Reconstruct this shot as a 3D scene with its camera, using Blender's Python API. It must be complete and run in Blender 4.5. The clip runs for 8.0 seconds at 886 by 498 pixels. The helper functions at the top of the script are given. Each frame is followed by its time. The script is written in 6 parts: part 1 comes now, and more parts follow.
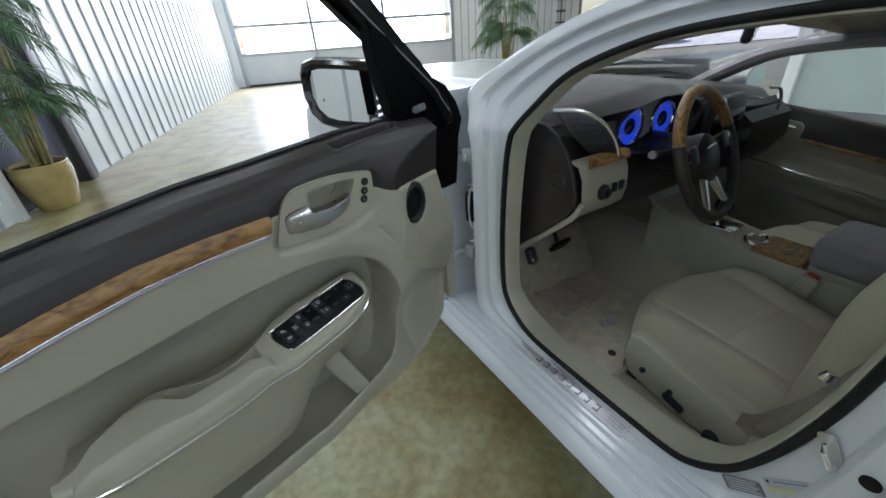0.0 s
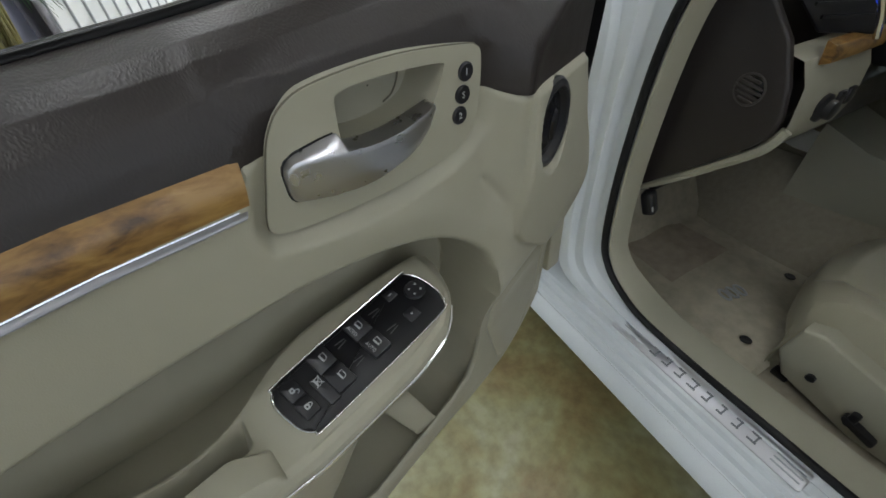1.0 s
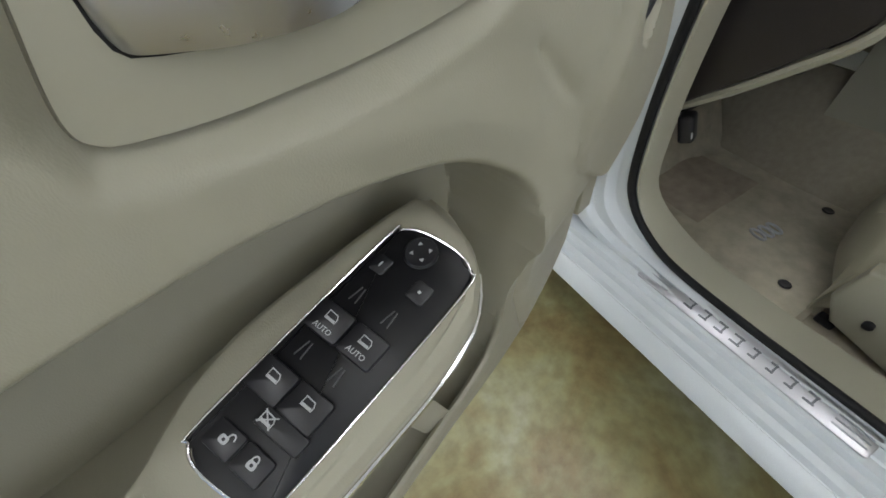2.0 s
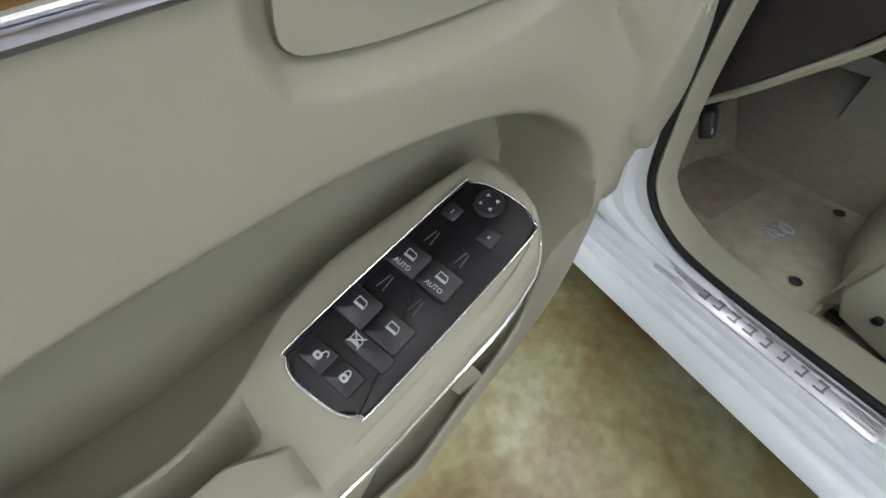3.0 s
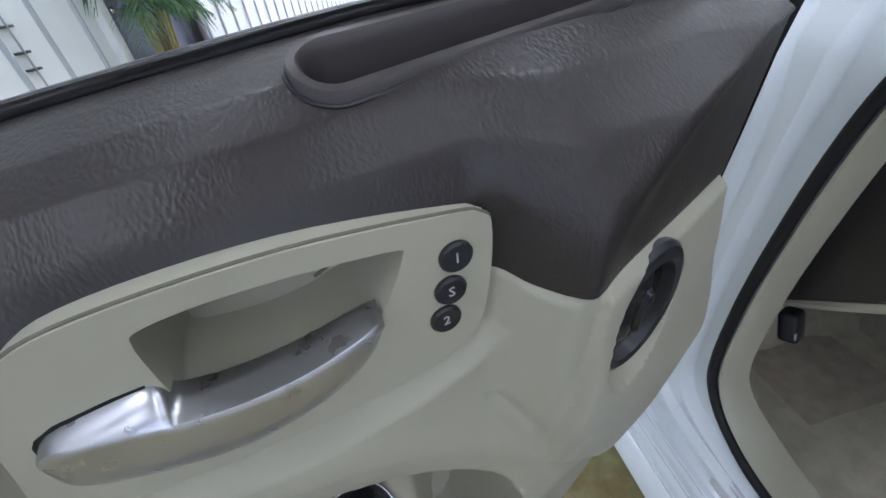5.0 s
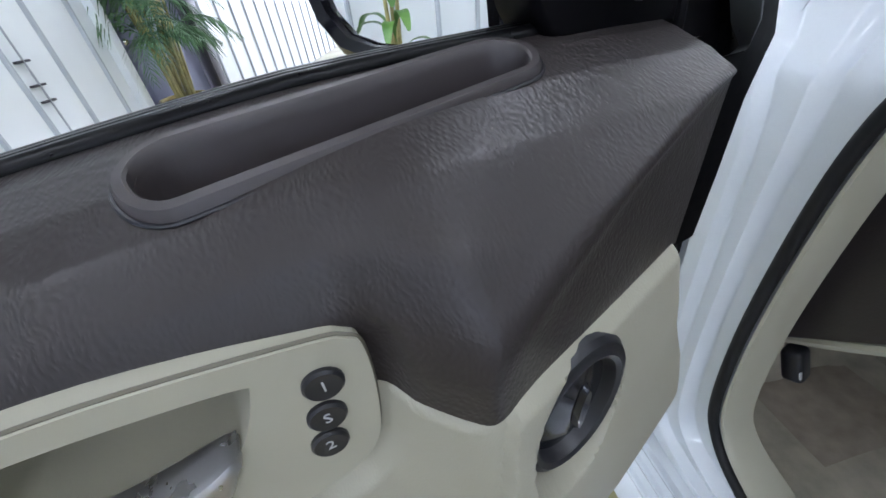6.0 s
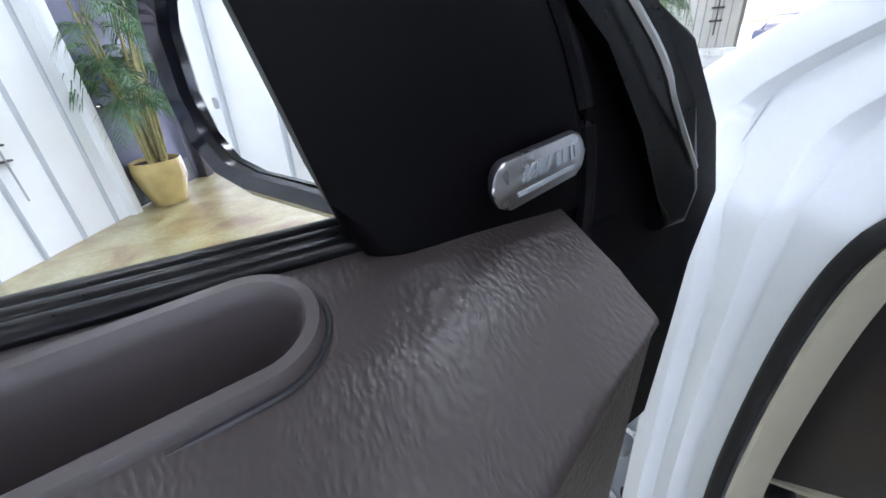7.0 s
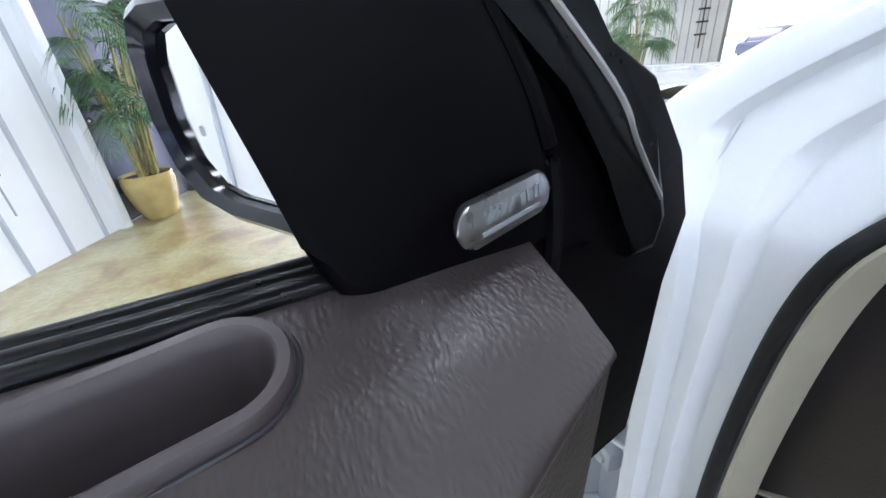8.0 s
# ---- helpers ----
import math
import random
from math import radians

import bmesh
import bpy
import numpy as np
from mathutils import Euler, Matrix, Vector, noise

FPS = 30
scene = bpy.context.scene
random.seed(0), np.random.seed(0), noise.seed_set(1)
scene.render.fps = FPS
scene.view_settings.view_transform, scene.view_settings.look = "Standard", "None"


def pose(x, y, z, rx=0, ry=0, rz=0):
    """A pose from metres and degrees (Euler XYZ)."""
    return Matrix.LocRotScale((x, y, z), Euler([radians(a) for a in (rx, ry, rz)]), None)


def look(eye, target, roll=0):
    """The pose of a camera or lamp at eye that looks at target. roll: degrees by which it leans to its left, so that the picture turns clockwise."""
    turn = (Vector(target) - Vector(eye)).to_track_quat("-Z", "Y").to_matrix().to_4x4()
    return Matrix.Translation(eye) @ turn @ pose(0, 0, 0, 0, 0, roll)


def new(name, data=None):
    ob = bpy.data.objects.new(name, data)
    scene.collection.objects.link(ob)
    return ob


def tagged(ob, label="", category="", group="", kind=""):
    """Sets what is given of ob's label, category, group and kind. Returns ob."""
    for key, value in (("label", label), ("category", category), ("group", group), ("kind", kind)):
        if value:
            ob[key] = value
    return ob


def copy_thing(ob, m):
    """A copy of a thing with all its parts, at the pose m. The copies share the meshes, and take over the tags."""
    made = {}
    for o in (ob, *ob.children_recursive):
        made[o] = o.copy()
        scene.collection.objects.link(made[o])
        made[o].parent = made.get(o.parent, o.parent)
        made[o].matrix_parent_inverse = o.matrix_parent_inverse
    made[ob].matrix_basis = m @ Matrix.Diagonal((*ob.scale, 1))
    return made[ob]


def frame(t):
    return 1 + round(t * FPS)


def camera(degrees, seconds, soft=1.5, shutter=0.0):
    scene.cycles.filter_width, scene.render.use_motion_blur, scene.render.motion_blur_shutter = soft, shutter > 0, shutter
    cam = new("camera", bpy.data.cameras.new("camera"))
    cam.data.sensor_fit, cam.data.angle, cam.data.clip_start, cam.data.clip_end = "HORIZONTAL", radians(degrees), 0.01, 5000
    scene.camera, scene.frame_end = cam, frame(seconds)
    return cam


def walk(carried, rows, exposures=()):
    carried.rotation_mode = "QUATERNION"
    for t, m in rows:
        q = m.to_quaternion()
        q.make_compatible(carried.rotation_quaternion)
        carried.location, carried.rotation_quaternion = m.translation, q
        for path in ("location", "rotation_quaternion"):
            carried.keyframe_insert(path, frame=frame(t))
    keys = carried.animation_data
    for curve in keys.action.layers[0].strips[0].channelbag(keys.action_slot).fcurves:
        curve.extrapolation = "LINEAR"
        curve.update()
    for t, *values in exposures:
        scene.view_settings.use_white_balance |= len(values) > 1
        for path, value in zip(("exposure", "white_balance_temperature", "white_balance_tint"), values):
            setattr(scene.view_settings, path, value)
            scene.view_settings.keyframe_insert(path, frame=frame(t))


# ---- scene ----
cam = camera(98.0, 8.0, soft=1.6)
PATH = [
    (0.0, -0.6869, -0.7059, 1.3219, 60.55, 3.62, -31.31),
    (0.5, -0.6792, -0.4967, 1.2701, 55.95, 3.03, -29.27),
    (1.0, -0.6262, -0.2982, 1.1823, 48.31, 3.67, -28.35),
    (1.5, -0.6037, -0.2059, 1.1011, 42.79, 4.18, -30.80),
    (1.7, -0.5946, -0.1809, 1.0816, 41.05, 4.18, -31.56),
    (2.8, -0.6472, -0.1856, 1.0625, 40.68, 2.54, -30.89),
    (3.0, -0.6619, -0.1929, 1.0658, 40.77, 2.46, -29.92),
    (3.5, -0.6734, -0.2200, 1.0821, 43.81, 2.36, -30.36),
    (4.0, -0.6408, -0.2879, 1.1919, 51.16, 1.81, -27.42),
    (4.2, -0.5969, -0.2473, 1.2000, 52.70, 2.44, -24.80),
    (4.5, -0.5214, -0.1824, 1.1854, 52.24, 4.23, -20.11),
    (4.7, -0.4983, -0.1550, 1.1831, 51.64, 4.24, -14.55),
    (5.8, -0.4684, -0.1188, 1.1704, 53.14, 6.17, -12.79),
    (6.0, -0.4272, -0.1089, 1.1921, 54.04, 6.77, -12.92),
    (6.2, -0.4007, -0.1022, 1.2121, 57.69, 7.32, -15.86),
    (6.5, -0.3613, -0.0542, 1.2112, 61.76, 5.45, -15.30),
    (7.0, -0.3374, -0.0233, 1.2153, 62.62, 4.54, -15.31),
    (7.5, -0.3338, -0.0144, 1.2208, 63.83, 3.86, -15.30),
    (8.0, -0.3293, -0.0274, 1.2258, 64.03, 4.65, -16.38),
]
EXPOSURES = [(0.0, -0.08, 6150, 16), (0.6, -0.08, 6150, 15), (1.0, 0.0, 6600, 16), (1.7, 0.3, 6700, 17), (2.8, 0.62, 6550, 20), (3.5, 0.70, 6500, 20), (4.0, 0.74, 6200, 20), (4.4, 0.46, 5900, 22), (4.7, 0.46, 5850, 22), (6.0, 0.70, 5900, 22), (6.5, 1.06, 5950, 24), (7.0, 1.12, 5950, 24), (8.0, 1.12, 5950, 24)]
walk(cam, [(t, pose(x, y, z, rx, ry, rz)) for t, x, y, z, rx, ry, rz in PATH], EXPOSURES)

# ---- world and light ----
world = bpy.data.worlds.new("sky")
scene.world = world
world.use_nodes = True
_nt = world.node_tree
_sky = _nt.nodes.new("ShaderNodeTexSky")
_sky.sky_type, _sky.sun_disc = "NISHITA", False
_sky.sun_elevation, _sky.sun_rotation = radians(48), radians(-20)
_nt.links.new(_sky.outputs[0], _nt.nodes["Background"].inputs[0])
_nt.nodes["Background"].inputs[1].default_value = 0.15
sun = new("sun", bpy.data.lights.new("sun", "SUN"))
sun.data.energy, sun.data.angle, sun.data.color = 5.0, radians(0.6), (1.0, 0.96, 0.9)
sun.matrix_world = look((0, 0, 0), (-0.25, -0.6, -0.75))

LAMP_W = 18.0          # watts of each ceiling strip
DAY_W = 560.0          # watts of the sky through each overhead door
CEILING = 4.2


# ---- materials ----
def mat(name, color, rough=0.5, metal=0.0, var=0.08, scale=6.0, bump=0.0, bscale=200.0, coat=0.0, spec=0.5, warp=None, bdist=0.001, tint=None):
    m = bpy.data.materials.new(name)
    m.use_nodes = True
    nt, b = m.node_tree, m.node_tree.nodes["Principled BSDF"]
    n, l = nt.nodes, nt.links
    tc = n.new("ShaderNodeTexCoord")
    mp = n.new("ShaderNodeMapping")
    l.new(tc.outputs["Object"], mp.inputs[0])
    if warp:
        mp.inputs["Scale"].default_value = warp
    b.inputs["Base Color"].default_value = (*color, 1)
    b.inputs["Roughness"].default_value, b.inputs["Metallic"].default_value = rough, metal
    b.inputs["Specular IOR Level"].default_value = spec
    b.inputs["Coat Weight"].default_value, b.inputs["Coat Roughness"].default_value = coat, 0.05
    if var:
        no = n.new("ShaderNodeTexNoise")
        no.inputs["Scale"].default_value, no.inputs["Detail"].default_value = scale, 6
        l.new(mp.outputs[0], no.inputs["Vector"])
        ra = n.new("ShaderNodeValToRGB")
        t = tint or color
        ra.color_ramp.elements[0].position, ra.color_ramp.elements[1].position = 0.3, 0.7
        ra.color_ramp.elements[0].color = (*[c * (1 - var) for c in color], 1)
        ra.color_ramp.elements[1].color = (*[min(1, c * (1 + var)) for c in t], 1)
        l.new(no.outputs["Fac"], ra.inputs[0])
        l.new(ra.outputs[0], b.inputs["Base Color"])
        mr = n.new("ShaderNodeMapRange")
        mr.inputs["To Min"].default_value, mr.inputs["To Max"].default_value = max(0, rough - 0.07), min(1, rough + 0.07)
        no2 = n.new("ShaderNodeTexNoise")
        no2.inputs["Scale"].default_value, no2.inputs["Detail"].default_value = scale * 7, 4
        l.new(mp.outputs[0], no2.inputs["Vector"])
        l.new(no2.outputs["Fac"], mr.inputs[0])
        l.new(mr.outputs[0], b.inputs["Roughness"])
    if bump:
        nb = n.new("ShaderNodeTexNoise")
        nb.inputs["Scale"].default_value, nb.inputs["Detail"].default_value = bscale, 3
        l.new(mp.outputs[0], nb.inputs["Vector"])
        bu = n.new("ShaderNodeBump")
        bu.inputs["Strength"].default_value, bu.inputs["Distance"].default_value = bump, bdist
        l.new(nb.outputs["Fac"], bu.inputs["Height"])
        l.new(bu.outputs[0], b.inputs["Normal"])
    return m


def glass_mat(name, color=(1, 1, 1), rough=0.0):
    m = bpy.data.materials.new(name)
    m.use_nodes = True
    b = m.node_tree.nodes["Principled BSDF"]
    b.inputs["Base Color"].default_value = (*color, 1)
    b.inputs["Roughness"].default_value, b.inputs["Transmission Weight"].default_value, b.inputs["IOR"].default_value = rough, 1.0, 1.1
    return m


def glow(name, color, strength):
    m = bpy.data.materials.new(name)
    m.use_nodes = True
    b = m.node_tree.nodes["Principled BSDF"]
    b.inputs["Base Color"].default_value = (*color, 1)
    b.inputs["Emission Color"].default_value, b.inputs["Emission Strength"].default_value = (*color, 1), strength
    return m


def leather_mat(name, color, rough, cell, depth, spec=0.4):
    """Grained vinyl: fine cells and long creases."""
    m = mat(name, color, rough, var=0.06, scale=5, spec=spec)
    nt, b = m.node_tree, m.node_tree.nodes["Principled BSDF"]
    n, l = nt.nodes, nt.links
    tc = n.new("ShaderNodeTexCoord")
    wn = n.new("ShaderNodeTexNoise")
    wn.inputs["Scale"].default_value, wn.inputs["Detail"].default_value = 40, 2
    mx = n.new("ShaderNodeVectorMath")
    mx.operation = "MULTIPLY_ADD"
    mx.inputs[1].default_value = (0.012, 0.012, 0.012)
    l.new(tc.outputs["Object"], wn.inputs["Vector"])
    l.new(wn.outputs["Color"], mx.inputs[0])
    l.new(tc.outputs["Object"], mx.inputs[2])
    mp = n.new("ShaderNodeMapping")
    mp.inputs["Scale"].default_value = (1.4, 0.75, 0.9)
    l.new(mx.outputs[0], mp.inputs[0])
    vo = n.new("ShaderNodeTexVoronoi")
    vo.feature = "SMOOTH_F1"
    vo.inputs["Scale"].default_value = cell
    l.new(mp.outputs[0], vo.inputs["Vector"])
    bu = n.new("ShaderNodeBump")
    bu.invert = True
    bu.inputs["Strength"].default_value, bu.inputs["Distance"].default_value = depth, 0.0012
    l.new(vo.outputs["Distance"], bu.inputs["Height"])
    l.new(bu.outputs[0], b.inputs["Normal"])
    return m


def wood_mat(name):
    m = mat(name, (0.20, 0.095, 0.028), 0.36, var=0.0, coat=0.12)
    nt, b = m.node_tree, m.node_tree.nodes["Principled BSDF"]
    n, l = nt.nodes, nt.links
    tc, mp = n.new("ShaderNodeTexCoord"), n.new("ShaderNodeMapping")
    mp.inputs["Rotation"].default_value = (0.3, radians(38), 0.2)
    mp.inputs["Scale"].default_value = (16, 24, 48)
    l.new(tc.outputs["Object"], mp.inputs[0])
    a, c = n.new("ShaderNodeTexNoise"), n.new("ShaderNodeTexNoise")
    a.inputs["Scale"].default_value, a.inputs["Detail"].default_value, a.inputs["Distortion"].default_value = 1.1, 7, 1.6
    c.inputs["Scale"].default_value, c.inputs["Detail"].default_value, c.inputs["Distortion"].default_value = 5.0, 6, 0.8
    l.new(mp.outputs[0], a.inputs["Vector"])
    l.new(mp.outputs[0], c.inputs["Vector"])
    ad = n.new("ShaderNodeMath")
    ad.operation = "MULTIPLY_ADD"
    ad.inputs[1].default_value = 0.35
    l.new(c.outputs["Fac"], ad.inputs[0])
    l.new(a.outputs["Fac"], ad.inputs[2])
    ra = n.new("ShaderNodeValToRGB")
    e = ra.color_ramp.elements
    e[0].position, e[0].color = 0.48, (0.075, 0.036, 0.010, 1)
    e[1].position, e[1].color = 0.86, (0.33, 0.190, 0.058, 1)
    for x, col in ((0.58, (0.16, 0.080, 0.021)), (0.70, (0.25, 0.132, 0.036))):
        e.new(x).color = (*col, 1)
    l.new(ad.outputs[0], ra.inputs[0])
    l.new(ra.outputs[0], b.inputs["Base Color"])
    return m


def concrete_mat(name):
    """Acid-stained, sealed floor: yellow-green and brown clouds."""
    m = mat(name, (0.30, 0.26, 0.13), 0.28, var=0.0)
    nt, b = m.node_tree, m.node_tree.nodes["Principled BSDF"]
    n, l = nt.nodes, nt.links
    tc = n.new("ShaderNodeTexCoord")
    a, c = n.new("ShaderNodeTexNoise"), n.new("ShaderNodeTexNoise")
    a.inputs["Scale"].default_value, a.inputs["Detail"].default_value, a.inputs["Distortion"].default_value = 2.6, 12, 0.5
    a.inputs["Roughness"].default_value = 0.62
    c.inputs["Scale"].default_value, c.inputs["Detail"].default_value = 26, 10
    l.new(tc.outputs["Object"], a.inputs["Vector"])
    l.new(tc.outputs["Object"], c.inputs["Vector"])
    r1 = n.new("ShaderNodeValToRGB")
    e = r1.color_ramp.elements
    e[0].position, e[0].color = 0.34, (0.202, 0.133, 0.058, 1)
    e[1].position, e[1].color = 0.68, (0.421, 0.404, 0.280, 1)
    for x, col in ((0.44, (0.297, 0.228, 0.099)), (0.52, (0.340, 0.310, 0.150)), (0.60, (0.383, 0.374, 0.215))):
        e.new(x).color = (*col, 1)
    l.new(a.outputs["Fac"], r1.inputs[0])
    r2 = n.new("ShaderNodeValToRGB")
    r2.color_ramp.elements[0].position, r2.color_ramp.elements[0].color = 0.35, (0.74, 0.72, 0.68, 1)
    r2.color_ramp.elements[1].position, r2.color_ramp.elements[1].color = 0.62, (1.0, 1.0, 1.0, 1)
    l.new(c.outputs["Fac"], r2.inputs[0])
    mu = n.new("ShaderNodeMix")
    mu.data_type, mu.blend_type = "RGBA", "MULTIPLY"
    mu.inputs[0].default_value = 1
    l.new(r1.outputs[0], mu.inputs[6])
    l.new(r2.outputs[0], mu.inputs[7])
    l.new(mu.outputs[2], b.inputs["Base Color"])
    mr = n.new("ShaderNodeMapRange")
    mr.inputs["To Min"].default_value, mr.inputs["To Max"].default_value = 0.26, 0.46
    l.new(c.outputs["Fac"], mr.inputs[0])
    l.new(mr.outputs[0], b.inputs["Roughness"])
    b.inputs["Coat Weight"].default_value, b.inputs["Coat Roughness"].default_value, b.inputs["Coat IOR"].default_value = 0.65, 0.36, 1.6
    return m


M_FLOOR = concrete_mat("stained concrete")
M_WALL = mat("white sheet metal", (0.74, 0.78, 0.80), 0.4, var=0.05, scale=1.5)
# same white metal as the wall; the seams' shade is put into this colour
M_RIBSHADE = mat("wall seam with shade in its colour", (0.40, 0.44, 0.48), 0.45, var=0.06, scale=3)
M_CEIL = mat("ceiling board", (0.75, 0.75, 0.75), 0.8, var=0.04)
M_DOORBLUE = mat("grey blue paint", (0.15, 0.16, 0.24), 0.45, var=0.08, scale=2)
M_DOORFRAME = mat("dark bronze frame", (0.05, 0.05, 0.06), 0.4, var=0.1)
M_ALU = mat("brushed aluminium", (0.60, 0.62, 0.64), 0.3, 0.9, var=0.05, scale=20)
M_ALUDARK = mat("anodised frame", (0.36, 0.39, 0.42), 0.4, 0.6, var=0.05)
M_PANEL = mat("door sheet panel", (0.50, 0.54, 0.58), 0.45, var=0.05, scale=2)
M_GLASS = glass_mat("clear glass")
M_PAINT = mat("pearl white paint", (0.655, 0.692, 0.720), 0.26, var=0.012, scale=260, coat=0.55)
# white paint with the hinge gutter's shade mixed in; a pale label shares it
M_SHADEWHITE = mat("white paint greyed for shade", (0.44, 0.47, 0.51), 0.4, var=0.03, scale=160, coat=0.3)
M_CREAM = leather_mat("cream vinyl", (0.33, 0.315, 0.245), 0.5, 900, 0.10)
M_CREAMDARK = mat("shadow cream", (0.12, 0.11, 0.08), 0.6, var=0.05)
M_CREAMPLAIN = mat("cream plastic", (0.35, 0.335, 0.26), 0.45, var=0.03, scale=8, bump=0.05, bscale=900, bdist=0.0006)
M_CREAMSEAT = leather_mat("cream leather", (0.37, 0.345, 0.26), 0.42, 420, 0.25)
M_DARK = leather_mat("dark brown vinyl", (0.0265, 0.0216, 0.0208), 0.36, 460, 0.22, 0.36)
M_DARKPLAIN = mat("dark brown plastic", (0.040, 0.033, 0.033), 0.42, var=0.05, scale=20)
M_BLACK = mat("black plastic", (0.012, 0.012, 0.015), 0.38, var=0.1, scale=30, bump=0.05, bscale=1500, bdist=0.0004)
M_SAIL = mat("black moulded trim", (0.0018, 0.0016, 0.0022), 0.5, var=0.1, scale=20, spec=0.08)
M_GLOSSBLACK = mat("gloss black", (0.008, 0.008, 0.012), 0.12, var=0.05)
M_SEAL = mat("wet black seal rubber", (0.003, 0.003, 0.0035), 0.3, spec=0.16, var=0.1, scale=40)
M_RUBBER = mat("black rubber", (0.007, 0.007, 0.008), 0.55, spec=0.3, var=0.1, scale=40, bump=0.1, bscale=600)
M_CHROME = mat("satin chrome", (0.80, 0.80, 0.82), 0.16, 1.0, var=0.02, scale=10)
M_SATIN = mat("satin metal", (0.50, 0.50, 0.53), 0.29, 1.0, var=0.02, scale=10)
M_SEALGLINT = mat("weatherstrip highlight metal", (0.36, 0.36, 0.38), 0.36, 1.0, var=0.03, scale=10)
M_EDGEDARK = mat("satin grey edging", (0.27, 0.27, 0.29), 0.40, 1.0, var=0.03, scale=10)
M_PLATE = mat("brushed steel", (0.62, 0.62, 0.66), 0.34, 1.0, var=0.06, scale=12)
M_BRIGHT = mat("polished chrome", (0.9, 0.9, 0.92), 0.06, 1.0, var=0.01)
M_RIM = mat("bright rim chrome", (0.80, 0.80, 0.82), 0.20, 1.0, var=0.01)
M_PIANO = mat("satin black panel", (0.006, 0.006, 0.008), 0.40, var=0.05, spec=0.4)
M_WOOD = wood_mat("burl wood trim")
M_MIRROR = mat("mirror silver", (0.92, 0.93, 0.93), 0.01, 1.0, var=0.0)
M_CARPET = mat("beige carpet", (0.36, 0.325, 0.25), 0.95, var=0.08, scale=60, bump=0.6, bscale=700, bdist=0.003)
M_MAT = mat("beige floor mat", (0.47, 0.43, 0.335), 0.9, var=0.15, scale=25, bump=0.5, bscale=900, bdist=0.002)
M_GREYPAD = mat("grey lilac leather", (0.25, 0.235, 0.25), 0.45, var=0.06, bump=0.2, bscale=500)
M_WHITEMARK = mat("white print", (0.46, 0.47, 0.48), 0.5, var=0.0)
M_BUTTON = mat("button plastic", (0.011, 0.011, 0.014), 0.36, var=0.05, bump=0.05, bscale=1500, bdist=0.0003)
M_BLUE = glow("blue dial light", (0.012, 0.05, 0.55), 0.75)
M_POT = mat("glazed ochre pot", (0.42, 0.33, 0.13), 0.2, var=0.2, scale=5, coat=0.6)
M_SOIL = mat("soil", (0.05, 0.035, 0.02), 0.95, var=0.4, scale=40, bump=0.8, bscale=80, bdist=0.01)
M_STEM = mat("palm cane", (0.28, 0.25, 0.09), 0.55, var=0.35, scale=14)
M_LEAF = mat("palm leaf", (0.045, 0.12, 0.055), 0.4, var=0.35, scale=9, tint=(0.08, 0.17, 0.07))
M_LEAFB = mat("broad leaf", (0.06, 0.19, 0.03), 0.35, var=0.3, scale=6, tint=(0.13, 0.27, 0.05))
M_ASPHALT = mat("sunlit concrete yard", (0.74, 0.75, 0.77), 0.85, var=0.06, scale=0.6)
M_CARDARK = mat("dark grey car paint", (0.10, 0.11, 0.13), 0.25, var=0.02, coat=1.0)
M_GREENWALL = mat("pale green sheet metal", (0.38, 0.46, 0.45), 0.45, var=0.05, scale=1.5)
M_STICKER = mat("grey printed label", (0.15, 0.16, 0.18), 0.5, var=0.1, scale=60)
M_RIDGE = mat("grey key ridge", (0.07, 0.07, 0.075), 0.5, var=0.05)
M_YELLOW = mat("yellow print", (0.62, 0.60, 0.15), 0.5, var=0.0)
M_TUBE = glow("fluorescent tube", (1.0, 1.0, 1.0), 6.0)


# ---- mesh helpers ----
def part(name, bm, material, parent=None, label="", smooth=True):
    me = bpy.data.meshes.new(name)
    bmesh.ops.recalc_face_normals(bm, faces=bm.faces)
    bm.to_mesh(me)
    bm.free()
    if smooth:
        me.polygons.foreach_set("use_smooth", [True] * len(me.polygons))
        me.set_sharp_from_angle(angle=radians(38))
    me.materials.append(material)
    ob = new(name, me)
    if parent:
        ob.parent = parent
    if label:
        tagged(ob, label)
    return ob


def thing(name, m=None, label="", category="", group="", kind=""):
    ob = new(name)
    ob.empty_display_size = 0.05
    if m is not None:
        ob.matrix_world = m
    return tagged(ob, label, category, group, kind)


def add_box(bm, c, size, bevel=0.0, seg=2, m=None):
    g = bmesh.ops.create_cube(bm, size=1.0)
    vs = g["verts"]
    bmesh.ops.scale(bm, vec=size, verts=vs)
    if bevel:
        es = list({e for v in vs for e in v.link_edges})
        r = bmesh.ops.bevel(bm, geom=es, offset=min(bevel, min(size) * 0.49), segments=seg, affect="EDGES", profile=0.5)
        vs = list({v for f in r["faces"] for v in f.verts} | {v for v in vs if v.is_valid})
    mm = Matrix.Translation(c) @ (m or Matrix())
    bmesh.ops.transform(bm, matrix=mm, verts=vs)
    return bm


def box(c, size, bevel=0.0, seg=2, m=None):
    return add_box(bmesh.new(), c, size, bevel, seg, m)


def grid(fn, nu, nv, closed_u=False):
    bm = bmesh.new()
    vs = [[bm.verts.new(fn(i / (nu if closed_u else nu - 1), j / (nv - 1))) for j in range(nv)] for i in range(nu)]
    for i in range(nu if closed_u else nu - 1):
        for j in range(nv - 1):
            bm.faces.new((vs[i][j], vs[(i + 1) % nu][j], vs[(i + 1) % nu][j + 1], vs[i][j + 1]))
    return bm


